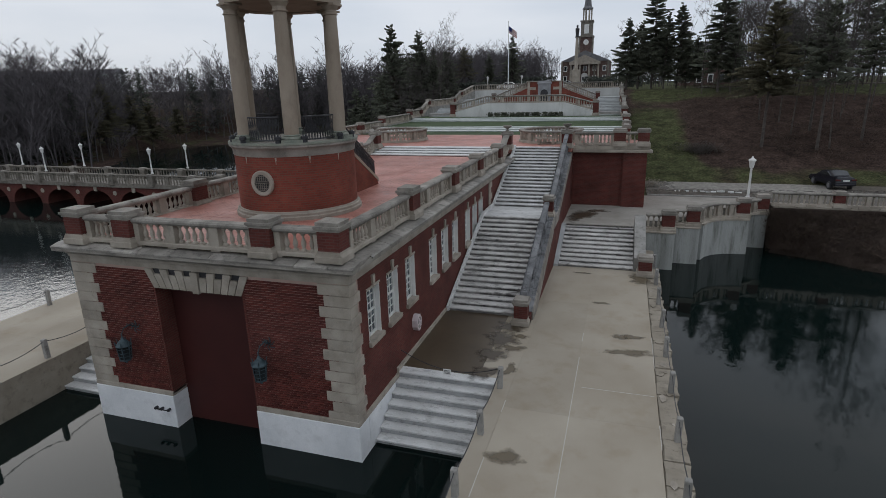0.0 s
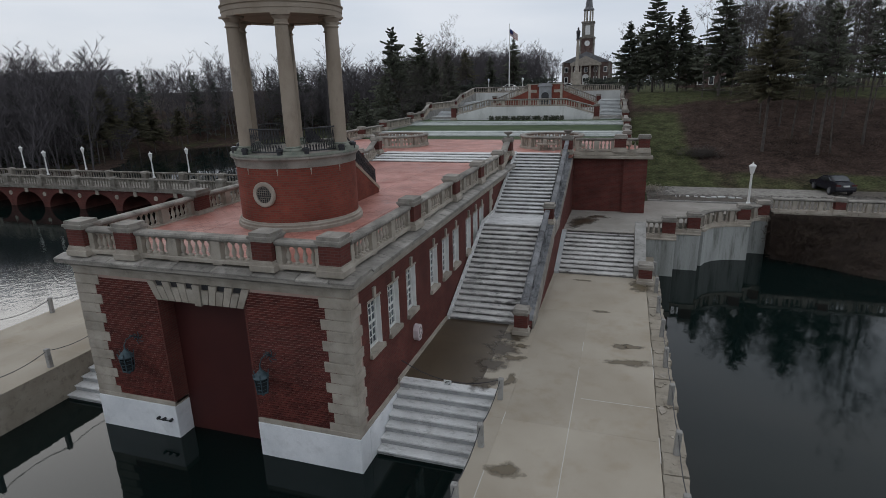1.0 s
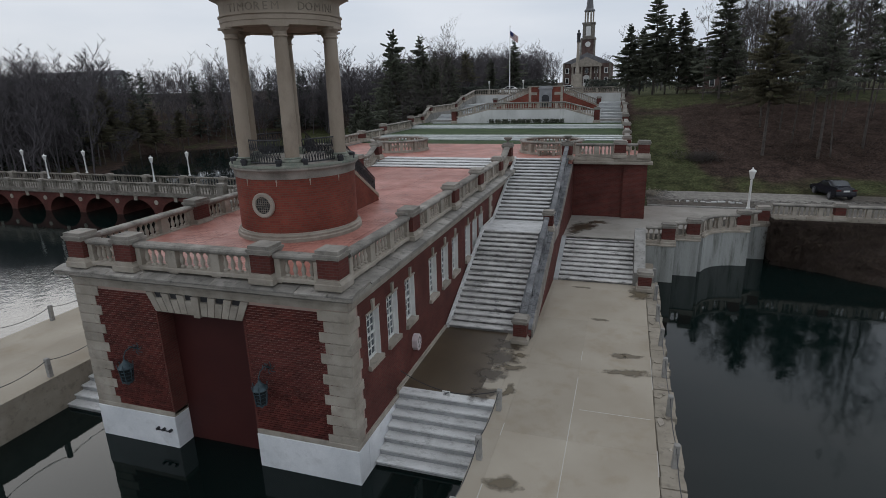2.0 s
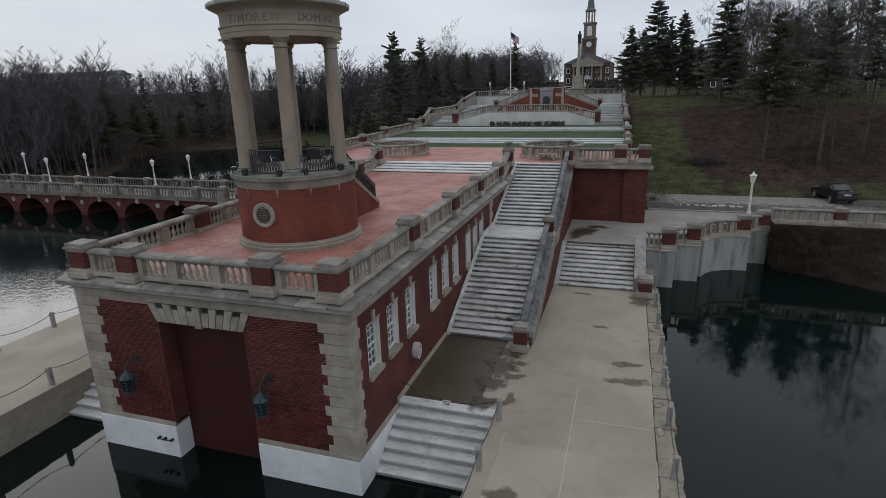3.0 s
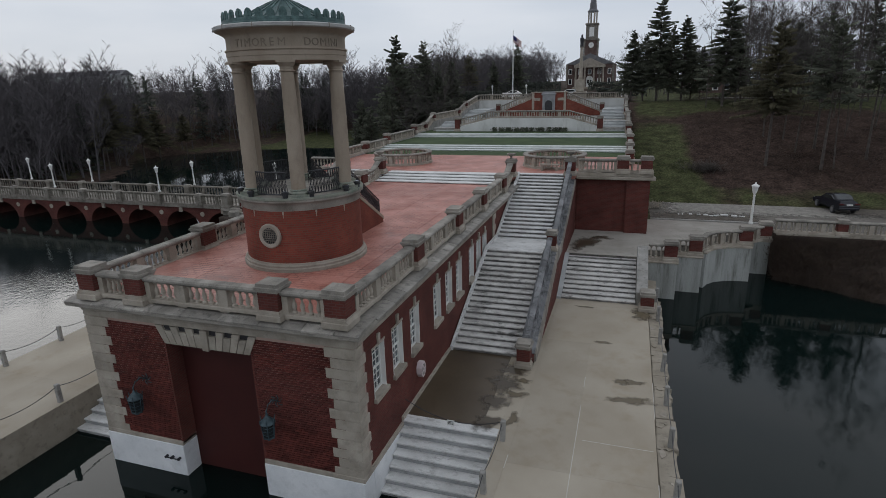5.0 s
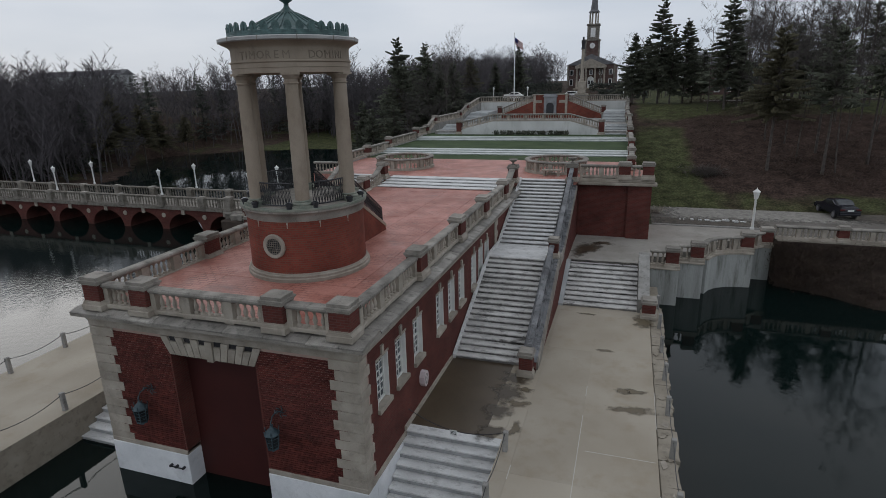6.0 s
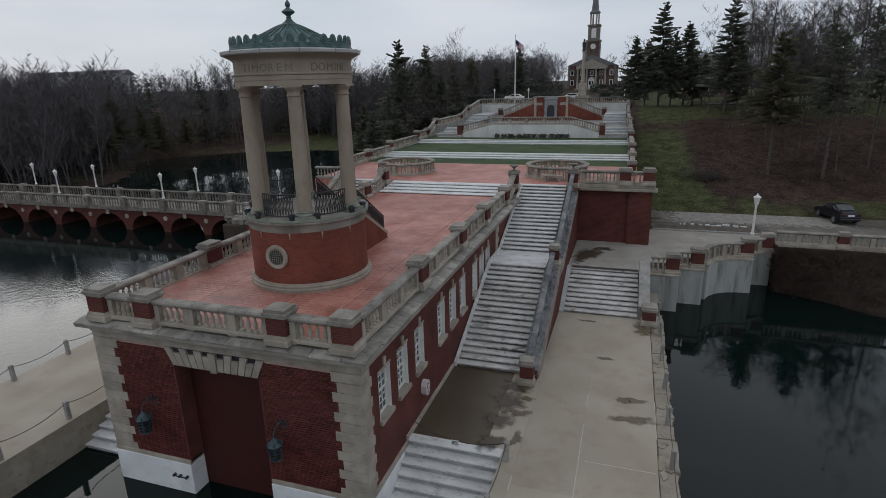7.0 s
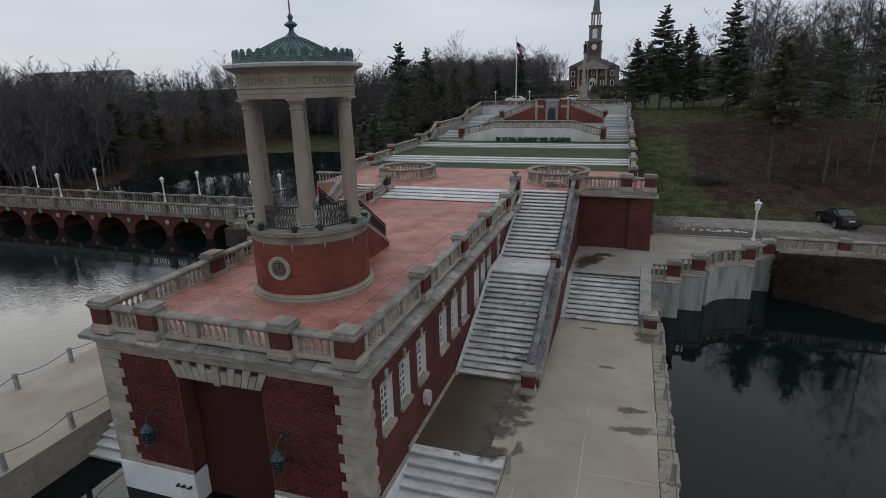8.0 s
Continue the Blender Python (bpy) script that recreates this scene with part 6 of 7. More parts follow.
for k in range(4):
    bl = block(SIDE + 0.207, SIDE + 0.22, -0.03, 0.03, 0.03, 0.19)
    bmesh.ops.transform(bl, matrix=Matrix.Translation((0, 18.4, 2.72)) @ pose(0, 0, 0, 90 * k + 20, 0, 0), verts=bl.verts)
    part("blade", bl, VENT_PAINT, vent)
pipes = thing("pipe_outlet", (-11.6, FRONT - 0.1, 0.85), "small dark pipe fittings on the white base", "pipe")
part("bar", tube(bmesh.new(), [(-11.75, FRONT - 0.13, 0.8), (-11.2, FRONT - 0.13, 0.8)], 0.02), IRON, pipes)
for x in (-11.75, -11.5, -11.2):
    part("outlet", tube(bmesh.new(), [(x, FRONT - 0.07, 0.86), (x, FRONT - 0.2, 0.86)], 0.05, 8), IRON, pipes)


# ---- chain posts ----
def chain_line(posts, sag, z, label="thin dark chain slung between the posts"):
    for (x0, y0), (x1, y1) in zip(posts, posts[1:]):
        pts = [(x0 + (x1 - x0) * k / 10, y0 + (y1 - y0) * k / 10, z - sag * (1 - (k / 5 - 1) ** 2)) for k in range(11)]
        o = tagged(part("chain", tube(bmesh.new(), pts, 0.016, 4), IRON), label, "chain", "chains")


post_bm = block(-0.085, 0.085, -0.085, 0.085, -0.05, 0.78, 0.02)
POST = data_of("post", post_bm, CONCRETE_GREY)


def chain_post(x, y, z, lean=0.0, turn=0.0):
    o = new("chain_post", POST)
    o.matrix_basis = pose(x, y, z, lean, turn, 0)
    return tagged(o, "square weathered concrete chain post on the pier edge", "post", "chain posts")


rp = random.Random(3)
right_posts = [(5.22, 30.9 - 2.68 * k) for k in range(17)]
for x, y in right_posts:
    chain_post(x, y, PIER - 0.05, rp.uniform(-2, 2), rp.uniform(-1, 4))
chain_line(right_posts, 0.22, PIER + 0.66)
near_posts = [(-0.2, 16.3 - 2.68 * k) for k in range(12)]
for x, y in near_posts:
    chain_post(x, y, PIER, rp.uniform(-2, 2), rp.uniform(-2, 2))
chain_line(near_posts, 0.2, PIER + 0.72)
for px in (-17.62, -22.95):
    lp = [(px, (13.95 if px > -20 else 18.25) + 8.1 - 2.7 * k) for k in range(12)]
    for x, y in lp:
        chain_post(x, y, PIER, rp.uniform(-1.5, 1.5), rp.uniform(-1.5, 1.5))
    chain_line(lp, 0.2, PIER + 0.7)
chain_line([(SIDE + 0.06, 16.75), (-0.2, 16.3)], 0.45, PIER + 0.72, "thin chain hung across the head of the steps")
sign = thing("sign", (-2.1, 16.45, PIER + 0.1), "small white warning sign hung on a chain", "sign")
part("plate", block(-2.25, -1.97, 16.47, 16.49, PIER + 0.12, PIER + 0.33, 0.004), WHITE_TRIM, sign)
for k in range(3):
    part("mark", block(-2.21, -2.01, 16.464, 16.469, PIER + 0.27 - 0.05 * k, PIER + 0.29 - 0.05 * k), IRON, sign)


# ---- stains and puddles on the pier ----
def blot(cx, cy, z, rx, ry, seed, mat, label, n=26, turn=0.0, rough=0.35):
    """A flat stain that fades out towards a ragged rim."""
    me = bpy.data.meshes.new("stain")
    c, s_ = math.cos(radians(turn)), math.sin(radians(turn))
    vs, fs, fade = [(cx, cy, z)], [], [1.0]
    for j in range(1, 7):
        for k in range(n):
            a = 2 * math.pi * k / n
            f = (1 + rough * noise.noise(Vector((math.cos(a) * 1.7 + seed, math.sin(a) * 1.7, seed * 0.7))) * 1.6) * 1.25 * j / 6
            x, y = rx * f * math.cos(a), ry * f * math.sin(a)
            vs.append((cx + c * x - s_ * y, cy + s_ * x + c * y, z))
            fade.append(1 - j / 6)
            p, q = 1 + (j - 1) * n + k, 1 + (j - 1) * n + (k + 1) % n
            fs.append((0, p, q) if j == 1 else (p - n, p, q, q - n))
    me.from_pydata(vs, [], fs)
    at = me.attributes.new("fade", "FLOAT", "POINT")
    at.data.foreach_set("value", fade)
    me.materials.append(mat)
    return structure("stain", me, mat, label, "stain")


PUDDLE = stain_material("damp_patch", (0.125, 0.098, 0.06), 0.5)
WET = stain_material("wet_film", (0.06, 0.044, 0.027), 0.35)
for cx, cy, rx, ry, sd, tn in ((3.95, 20.0, 0.95, 0.27, 1, 8), (3.6, 21.4, 0.35, 0.22, 2, 0), (4.05, 21.45, 0.4, 0.2, 3, 0), (2.75, 24.85, 0.36, 0.16, 4, 0), (-0.12, 17.65, 0.22, 0.42, 5, 0), (0.75, 12.75, 0.5, 0.3, 6, 10),
                               (4.45, 28.6, 0.5, 0.8, 7, 0), (-0.3, 19.3, 0.5, 0.25, 8, 0), (1.5, 29.0, 0.5, 0.15, 9, 0), (-0.2, 20.4, 0.35, 0.2, 10, 0)):
    blot(cx, cy, PIER + 0.003 + 0.0015 * sd, rx * 0.9, ry * 0.9, sd, PUDDLE, "dark damp patch on the concrete", turn=tn)
blot(0.9, 36.6, COURT + 0.005, 0.7, 1.6, 21, WET, "wet dark puddle on the court", turn=-20)
blot(1.9, 38.3, COURT + 0.006, 0.6, 0.4, 22, WET, "wet dark puddle on the court")
# ragged wet rim of the landing
for cx, cy, rx, ry, sd in ((-0.95, 17.3, 0.5, 0.5, 31), (-1.0, 18.6, 0.55, 0.5, 32), (-0.85, 20.0, 0.55, 0.6, 33), (-0.8, 21.2, 0.6, 0.5, 34)):
    blot(cx, cy, PIER - 0.002 + 0.001 * (sd - 30), rx, ry, sd, WET, "ragged dark wet edge of the landing")
# drips of lime on the drum and pale joints of the pier
for a in (-76, -46, -16, -108):
    x, y, z = on_ring(a, TR_ + 0.004, DECK + 2.27)
    drip = prism(bmesh.new(), [(-0.03, 0), (0.035, 0), (0.03, -0.1), (0.012, -0.14), (0.01, -0.24), (-0.008, -0.23), (-0.012, -0.1), (-0.026, -0.08)], -0.004, 0.002, "y", pose(x, y, z) @ pose(0, 0, 0, 0, 0, a + 90))
    part("lime_drip", drip, LIMESTONE, tower)
PALE_JOINT = material("pale_joint_filler", ((0.42, 0.4, 0.36), (0.52, 0.5, 0.46)), 0.9, 30, 3, 0.1)
for x, y0, y1 in ((2.18, 8, 19.2), (2.18, 20.6, 21.4), (4.785, 9.5, 12.0), (4.785, 14.2, 15.4), (4.785, 19.0, 21.6), (0.14, 5.0, 9.2), (0.14, 11.0, 12.6), (0.14, 14.9, 15.6)):
    structure("joint", block(x - 0.012, x + 0.012, y0, y1, PIER - 0.02, PIER + 0.0025), PALE_JOINT, "thin pale filled joint in the pier", "joint")
structure("joint", block(2.4, 4.7, 17.02, 17.045, PIER - 0.02, PIER + 0.0025), PALE_JOINT, "thin pale filled joint in the pier", "joint")
chip = random.Random(17)
for k in range(22):
    y = chip.uniform(9, 29)
    r = chip.uniform(0.05, 0.16)
    pts = [(r * chip.uniform(0.5, 1.2) * math.cos(6.283 * i / 7), r * 1.7 * chip.uniform(0.5, 1.2) * math.sin(6.283 * i / 7)) for i in range(7)]
    x = chip.uniform(4.85, 5.42)
    tagged(part("rubble", prism(bmesh.new(), [(x + a, y + b) for a, b in pts], PIER - 0.06, PIER - 0.05 + chip.uniform(0.008, 0.035), "z"), LIMESTONE if k % 3 == 0 else COPING), "loose flake of broken concrete on the coping", "rubble", "concrete flakes")


# ---- memorial, flag and far buildings ----
mem = thing("memorial", (-5.0, 100, 10.6), "pale stone memorial column on a stepped plinth", "memorial")
part("plinth", block(-6.1, -4.0, 99, 101, 10.3, 11.4), LIMESTONE, mem)
part("pedestal", block(-5.7, -4.45, 99.4, 100.6, 11.4, 13.4, 0.05), LIMESTONE, mem)
part("shaft", lathe(bmesh.new(), [(0.36, 13.4), (0.3, 14.0), (0.22, 18.3), (0.34, 18.5)], 12, -5.08, 100, 0), LIMESTONE, mem)
statue = tagged(part("statue", lathe(bmesh.new(), [(0.3, 18.5), (0.26, 18.9), (0.3, 19.4), (0.34, 19.8), (0.12, 20.0), (0.17, 20.15), (0.12, 20.35), (0.03, 20.4)], 10, -5.08, 100, 0), IRON), "dark bronze statue on top of the memorial column", "statue")
pole = thing("flagpole", (-16.5, 100, 10.5), "tall white flagpole with a striped flag", "flagpole")
part("pole", lathe(bmesh.new(), [(0.11, 10.3), (0.05, 21.4), (0.09, 21.45), (0.05, 21.6)], 8, -16.5, 100, 0), WHITE_TRIM, pole)
FLAG_RED = material("flag_red", ((0.26, 0.07, 0.07), (0.32, 0.09, 0.09)), 0.9, 30, 2, 0)
FLAG_BLUE = material("flag_blue", ((0.02, 0.03, 0.1), (0.03, 0.04, 0.13)), 0.9, 30, 2, 0)
flag = None
for k in range(7):
    bm = bmesh.new()
    rows = []
    for i in range(8):
        u = i / 7
        x, dy = -16.45 + 1.35 * u, 0.12 * math.sin(u * 7)
        zt = 20.8 - 1.0 * u - 0.15 * k
        rows.append([bm.verts.new((x, 100 + dy, zt)), bm.verts.new((x, 100 + dy, zt - 0.15)), bm.verts.new((x, 100.02 + dy, zt - 0.15)), bm.verts.new((x, 100.02 + dy, zt))])
    for a, b in zip(rows, rows[1:]):
        for i in range(4):
            bm.faces.new((a[i], a[(i + 1) % 4], b[(i + 1) % 4], b[i]))
    part("stripe", bm, FLAG_RED if k % 2 == 0 else WHITE_TRIM, pole)
part("canton", prism(bmesh.new(), [(-16.44, 20.15), (-15.9, 19.75), (-15.9, 20.4), (-16.44, 20.8)], 99.84, 99.86, "y"), FLAG_BLUE, pole)

hall = thing("long_hall", (-300, 262, 14), "long pale hall with a roof and skylights on the far ridge", "building")
part("wall", block(-349, -276, 262, 270, 8, 22.6), WALL_PAINT, hall)
part("roof", prism(bmesh.new(), [(261, 22.6), (271, 22.6), (266, 25.6)], -350, -275, "x"), SLATE, hall)
for k in range(7):
    x = -346 + 10.3 * k
    part("skylight", block(x, x + 6, 262.6, 264.4, 23.6, 25.1), SLATE, hall)


TAIL_RED = material("tail_light_glass", ((0.06, 0.008, 0.008), (0.09, 0.012, 0.012)), 0.2, 20, 2, 0, spec=0.6)


# ---- car ----
def car(m, paint, label):
    ob = thing("car", (0, 0, 0), label, "car")
    body = [(-2.3, 0.35), (2.25, 0.35), (2.32, 0.6), (2.2, 0.78), (1.1, 0.93), (0.45, 1.36), (-0.75, 1.42), (-1.45, 1.08), (-2.2, 1.02), (-2.33, 0.7)]
    bm = prism(bmesh.new(), body, -0.88, 0.88, "y")
    for v in bm.verts:
        if v.co.z > 1.0:
            v.co.y *= 0.76
    bmesh.ops.bevel(bm, geom=list(bm.edges), offset=0.05, segments=2, affect="EDGES")
    shell = part("body", bm, paint, ob, "", True)
    for s in (-1, 1):
        part("side_window", prism(bmesh.new(), [(0.85, 0.98), (0.38, 1.3), (-0.7, 1.35), (-1.25, 1.08)], s * 0.70, s * 0.80, "y"), GLASS_DARK, shell)
        part("headlight", block(2.12, 2.3, s * 0.45, s * 0.8, 0.62, 0.74), WHITE_TRIM, shell)
        part("taillight", block(-2.36, -2.24, s * 0.45, s * 0.84, 0.8, 0.9), TAIL_RED, shell)
        for x in (-1.4, 1.4):
            w = bmesh.new()
            lathe(w, [(0.32, -0.1), (0.32, 0.1)], 20)
            bmesh.ops.transform(w, matrix=pose(x, s * 0.82, 0.32, 90, 0, 0), verts=w.verts)
            wh = part("wheel", w, IRON, ob, "", True)
            r = bmesh.new()
            lathe(r, [(0.2, -0.115), (0.2, 0.115)], 14)
            bmesh.ops.transform(r, matrix=pose(x, s * 0.82, 0.32, 90, 0, 0), verts=r.verts)
            part("rim", r, SLATE, wh)
    part("rear_window", prism(bmesh.new(), [(-0.78, 1.4), (-1.44, 1.09), (-1.48, 1.11), (-0.82, 1.43)], -0.58, 0.58, "y"), GLASS_DARK, shell)
    part("number_plate", block(-2.37, -2.33, -0.25, 0.25, 0.74, 0.86), WHITE_TRIM, shell)
    part("bumper", block(-2.38, -2.26, -0.82, 0.82, 0.38, 0.55, 0.03), paint, shell)
    ob.matrix_basis = m


car(pose(18.95, 50.45, COURT + 0.03, 0, 0, 101) @ Matrix.Diagonal((0.82, 0.88, 0.95, 1)), BLACK_PAINT, "black sedan parked with its nose towards the grass")
for x, turn in ((-17.6, 4), (-7.6, 176)):
    car(pose(x, 107.5, height(x, 107.5) + 0.05, 0, 0, turn), WHITE_TRIM, "white car parked behind the top terrace")

# kerb between court and drive, and low plants along the garden wall
structure("kerb", block(5.2, 12.6, 44.42, 44.62, 2.8, COURT + 0.1, 0.02), CONCRETE_GREY, "low concrete kerb along the drive", "kerb")
hedge_rng = random.Random(8)
for k in range(14):
    x = -11.6 + 8.0 * k / 13 + hedge_rng.uniform(-0.15, 0.15)
    vs, fs = [], []
    for c in range(60):
        p = Vector((x + hedge_rng.gauss(0, 0.16), RY - 0.35 + hedge_rng.gauss(0, 0.1), L3 + hedge_rng.uniform(0.02, 0.45)))
        d = Vector((hedge_rng.gauss(0, 1), hedge_rng.gauss(0, 1), hedge_rng.gauss(0, 1))).normalized() * 0.13
        e = d.orthogonal().normalized() * 0.07
        k0 = len(vs)
        vs.extend([tuple(p - d), tuple(p + e), tuple(p + d), tuple(p - e)])
        fs.append((k0, k0 + 1, k0 + 2, k0 + 3))
    me = bpy.data.meshes.new("leaves")
    me.from_pydata(vs, [], fs)
    me.materials.append(NEEDLES)
    sh = thing("shrub", (x, RY - 0.35, L3), "low dark evergreen shrub against the white wall", "shrub", "shrubs")
    part("leaves", me, None, sh)
    part("stem", tube(bmesh.new(), [(x, RY - 0.35, L3 - 0.05), (x, RY - 0.35, L3 + 0.3)], 0.02), BARK, sh)
# far side of the grand stairs, seen past the rotunda
flight("west_stairs", -17.3, -14.2, 34.6, 38.7, TERRACE - 1.6, TERRACE, 11, "far flight of white steps on the lake side")
for x in (-14.0, -17.6):
    balustrade([(x, 34.6, TERRACE - 1.55), (x, 38.3, TERRACE)], group_of=0, far=True) if x < -15 else None
pillar(-17.6, 38.7, TERRACE, 0.6, 0.6, 1.1)
balustrade([(-18.0, 38.9, TERRACE), (-20.3, 38.9, TERRACE)], group_of=0, far=True)
structure("west_core", block(-20.4, -14.2, 33, 38.6, 0, TERRACE - 1.62), BRICK, "brick body of the lake side stairs", "wall")
structure("west_court", prism(bmesh.new(), [(-17.42, 34.0), (-23.3, 34.0), (-24.8, 36.0), (-26.4, 37.6), (-28.4, 40.4), (-30.2, 42.4), (-30.2, 48.4), (-17.42, 48.4)], -1.5, COURT - 0.5, "z"), BASTION_PAINT, "pale concrete court on the lake side", "pavement")
wc = [(-24.6, 36.0), (-26.2, 37.7), (-28.2, 40.4), (-29.9, 42.3)]
for a, b in zip(wc, wc[1:]):
    balustrade([(a[0], a[1], COURT - 0.5), (b[0], b[1], COURT - 0.5)], group_of=3, far=True)
    pillar(b[0], b[1], COURT - 0.5, 0.6, 0.6, 1.1)
bench = thing("bench", (-2.0, 40.4, TERRACE), "plain limestone bench before the ring balustrade", "bench")
part("seat", block(-2.7, -1.3, 40.2, 40.62, TERRACE + 0.38, TERRACE + 0.47, 0.01), LIMESTONE, bench)
for x in (-2.5, -1.5):
    part("leg", block(x - 0.08, x + 0.08, 40.25, 40.57, TERRACE, TERRACE + 0.38), LIMESTONE, bench)

def hedge(x0, x1, y, h, seed):
    """A clipped dark hedge of many small leaves."""
    rg = random.Random(seed)
    vs, fs = [], []
    for c in range(int((x1 - x0) * 150)):
        p = Vector((rg.uniform(x0, x1), y + rg.uniform(-0.6, 0.6), 10.4 + h * rg.random() ** 0.7 * (0.85 + 0.3 * noise.noise(Vector((x0 + c * 0.01, seed, 0))))))
        d = Vector((rg.gauss(0, 1), rg.gauss(0, 1), rg.gauss(0, 1))).normalized() * 0.2
        e = d.orthogonal().normalized() * 0.12
        k = len(vs)
        vs.extend([tuple(p - d), tuple(p + e), tuple(p + d), tuple(p - e)])
        fs.append((k, k + 1, k + 2, k + 3))
    me = bpy.data.meshes.new("leaves")
    me.from_pydata(vs, [], fs)
    me.materials.append(FAR_NEEDLES)
    tagged(new("hedge", me), "dark hedge on the plateau before the church", "hedge", "hedges", "stuff")


for k, (x0, x1, y, h) in enumerate(((-30, -19.2, 103, 1.6), (-15.6, -9.4, 105, 1.5), (-2.6, 5.5, 104, 1.7), (-40, -14, 150, 3.0), (-7.5, 12, 152, 2.6), (-60, -22, 190, 5.0), (-1, 40, 196, 4.5))):
    hedge(x0, x1, y, h, 60 + k)
for x in (-20.14, -14.14, 1.69):
    copy_thing(lamp, pose(x, 100, 10.4) @ Matrix.Diagonal((0.8, 0.8, 0.8, 1)))

# ---- trees ----
def limb(vs, fs, p, q, r0, r1, sides):
    d = (q - p).normalized()
    u = d.orthogonal().normalized()
    v = d.cross(u)
    k = len(vs)
    if sides == 1:
        side = (u + v * 0.6).normalized()
        vs.extend([tuple(p - side * r0), tuple(p + side * r0), tuple(q + side * r1), tuple(q - side * r1)])
        fs.append((k, k + 1, k + 2, k + 3))
        return
    for c, r in ((p, r0), (q, r1)):
        for i in range(sides):
            a = 2 * math.pi * i / sides
            vs.append(tuple(c + u * (r * math.cos(a)) + v * (r * math.sin(a))))
    for i in range(sides):
        j = (i + 1) % sides
        fs.append((k + i, k + j, k + sides + j, k + sides + i))


def bare_tree(rng, h, levels=3, low=0.35, kids=((9, 12), (5, 7), (4, 6), (3, 5)), fine=0.02):
    """A leafless tree: (wood vertices, faces), (twig vertices, faces)."""
    wood, twig = ([], []), ([], [])

    def grow(p, d, ln, r, lev):
        steps = (4, 3, 2, 1, 1)[lev]
        pts, rad = [p], [r]
        for s in range(steps):
            d = (d + Vector((rng.gauss(0, 0.12 if lev else 0.045), rng.gauss(0, 0.12 if lev else 0.045), 0.1 if lev else 0.03))).normalized()
            pts.append(pts[-1] + d * (ln / steps))
            rad.append(max(r * (1 - (0.75 if lev else 0.7) * (s + 1) / steps), fine * 0.5))
        dst = wood if lev < 2 else twig
        for i in range(steps):
            limb(*dst, pts[i], pts[i + 1], rad[i], rad[i + 1], ((7, 4, 3, 1, 1) if levels > 3 else (5, 3, 1, 1, 1))[lev])
        if lev >= levels:
            return
        for k in range(rng.randint(*kids[lev])):
            f = rng.uniform(low if lev == 0 else 0.25, 1.0)
            i = min(int(f * steps), steps - 1)
            b = pts[i].lerp(pts[i + 1], f * steps - i)
            a = rng.uniform(0, 6.283)
            side = Vector((math.cos(a), math.sin(a), 0))
            nd = (d * rng.uniform(0.7, 1.0) + side * rng.uniform(0.5, 1.0)).normalized()
            grow(b, nd, ln * rng.uniform(0.3, 0.5) * (1.2 - 0.6 * f if lev == 0 else 1), max(rad[i] * rng.uniform(0.28, 0.42), fine), lev + 1)
    grow(Vector((0, 0, -0.4)), Vector((rng.gauss(0, 0.03), rng.gauss(0, 0.03), 1)), h, h * 0.0062 + 0.025, 0)
    return wood, twig


def conifer(rng, h, base=0.12, width=0.22, gap=1.0, n_clump=7, droop=0.2, spray=1.0):
    """A spruce or pine: trunk, and boughs set with clumps of needles."""
    wood, need = ([], []), ([], [])
    limb(*wood, Vector((0, 0, -0.4)), Vector((0, 0, h)), h * 0.009 + 0.04, 0.02, 7)
    z = h * base
    while z < h * 0.985:
        f = (z - h * base) / (h * (1 - base))
        ln = h * width * (1 - f) ** 0.85 * rng.uniform(0.55, 1.15) + 0.25
        for k in range(rng.randint(5, 7)):
            a = rng.uniform(0, 6.283)
            l2 = ln * rng.uniform(0.45, 1.15)
            side = Vector((math.cos(a), math.sin(a), 0))
            p = Vector((0, 0, z + rng.uniform(-0.045, 0.045) * h))
            q = p + side * l2 + Vector((0, 0, l2 * rng.uniform(-droop - 0.28, 0.2 - droop) + 0.35 * f * l2))
            limb(*wood, p, q, 0.03 + 0.02 * (1 - f), 0.01, 3)
            cross = Vector((-side.y, side.x, 0))
            for c in range(n_clump):
                g = 0.18 + 0.85 * (c + rng.random()) / n_clump
                m = p.lerp(q, g)
                w = (l2 * 0.2 * (1.2 - g * 0.8) + 0.11) * spray
                for sgn in (-1, 1):
                    tip = m + side * w * rng.uniform(0.3, 0.9) + cross * sgn * w * rng.uniform(0.6, 1.3) + Vector((0, 0, -w * rng.uniform(0.0, 0.7)))
                    k0 = len(need[0])
                    need[0].extend([tuple(m - side * w * 0.2), tuple(m + side * w * 0.35 + Vector((0, 0, 0.06))), tuple(tip), tuple(m.lerp(tip, 0.5) - side * w * 0.3 + Vector((0, 0, -0.14)))])
                    need[1].append((k0, k0 + 1, k0 + 2, k0 + 3))
        z += h * 0.024 * gap + 0.12
    return wood, need


def raw_mesh(name, vf, mat):
    me = bpy.data.meshes.new(name)
    me.from_pydata(vf[0], [], vf[1])
    me.materials.append(mat)
    return me


def tree_thing(name, wood, leaf, leaf_mat, crown_name, label, group):
    ob = thing(name, (0, 0, 0), label, "tree", group)
    part("trunk", raw_mesh("trunk", wood, BARK), None, ob)
    tagged(part(crown_name, raw_mesh(crown_name, leaf, leaf_mat), None, ob), kind="stuff")
    return ob


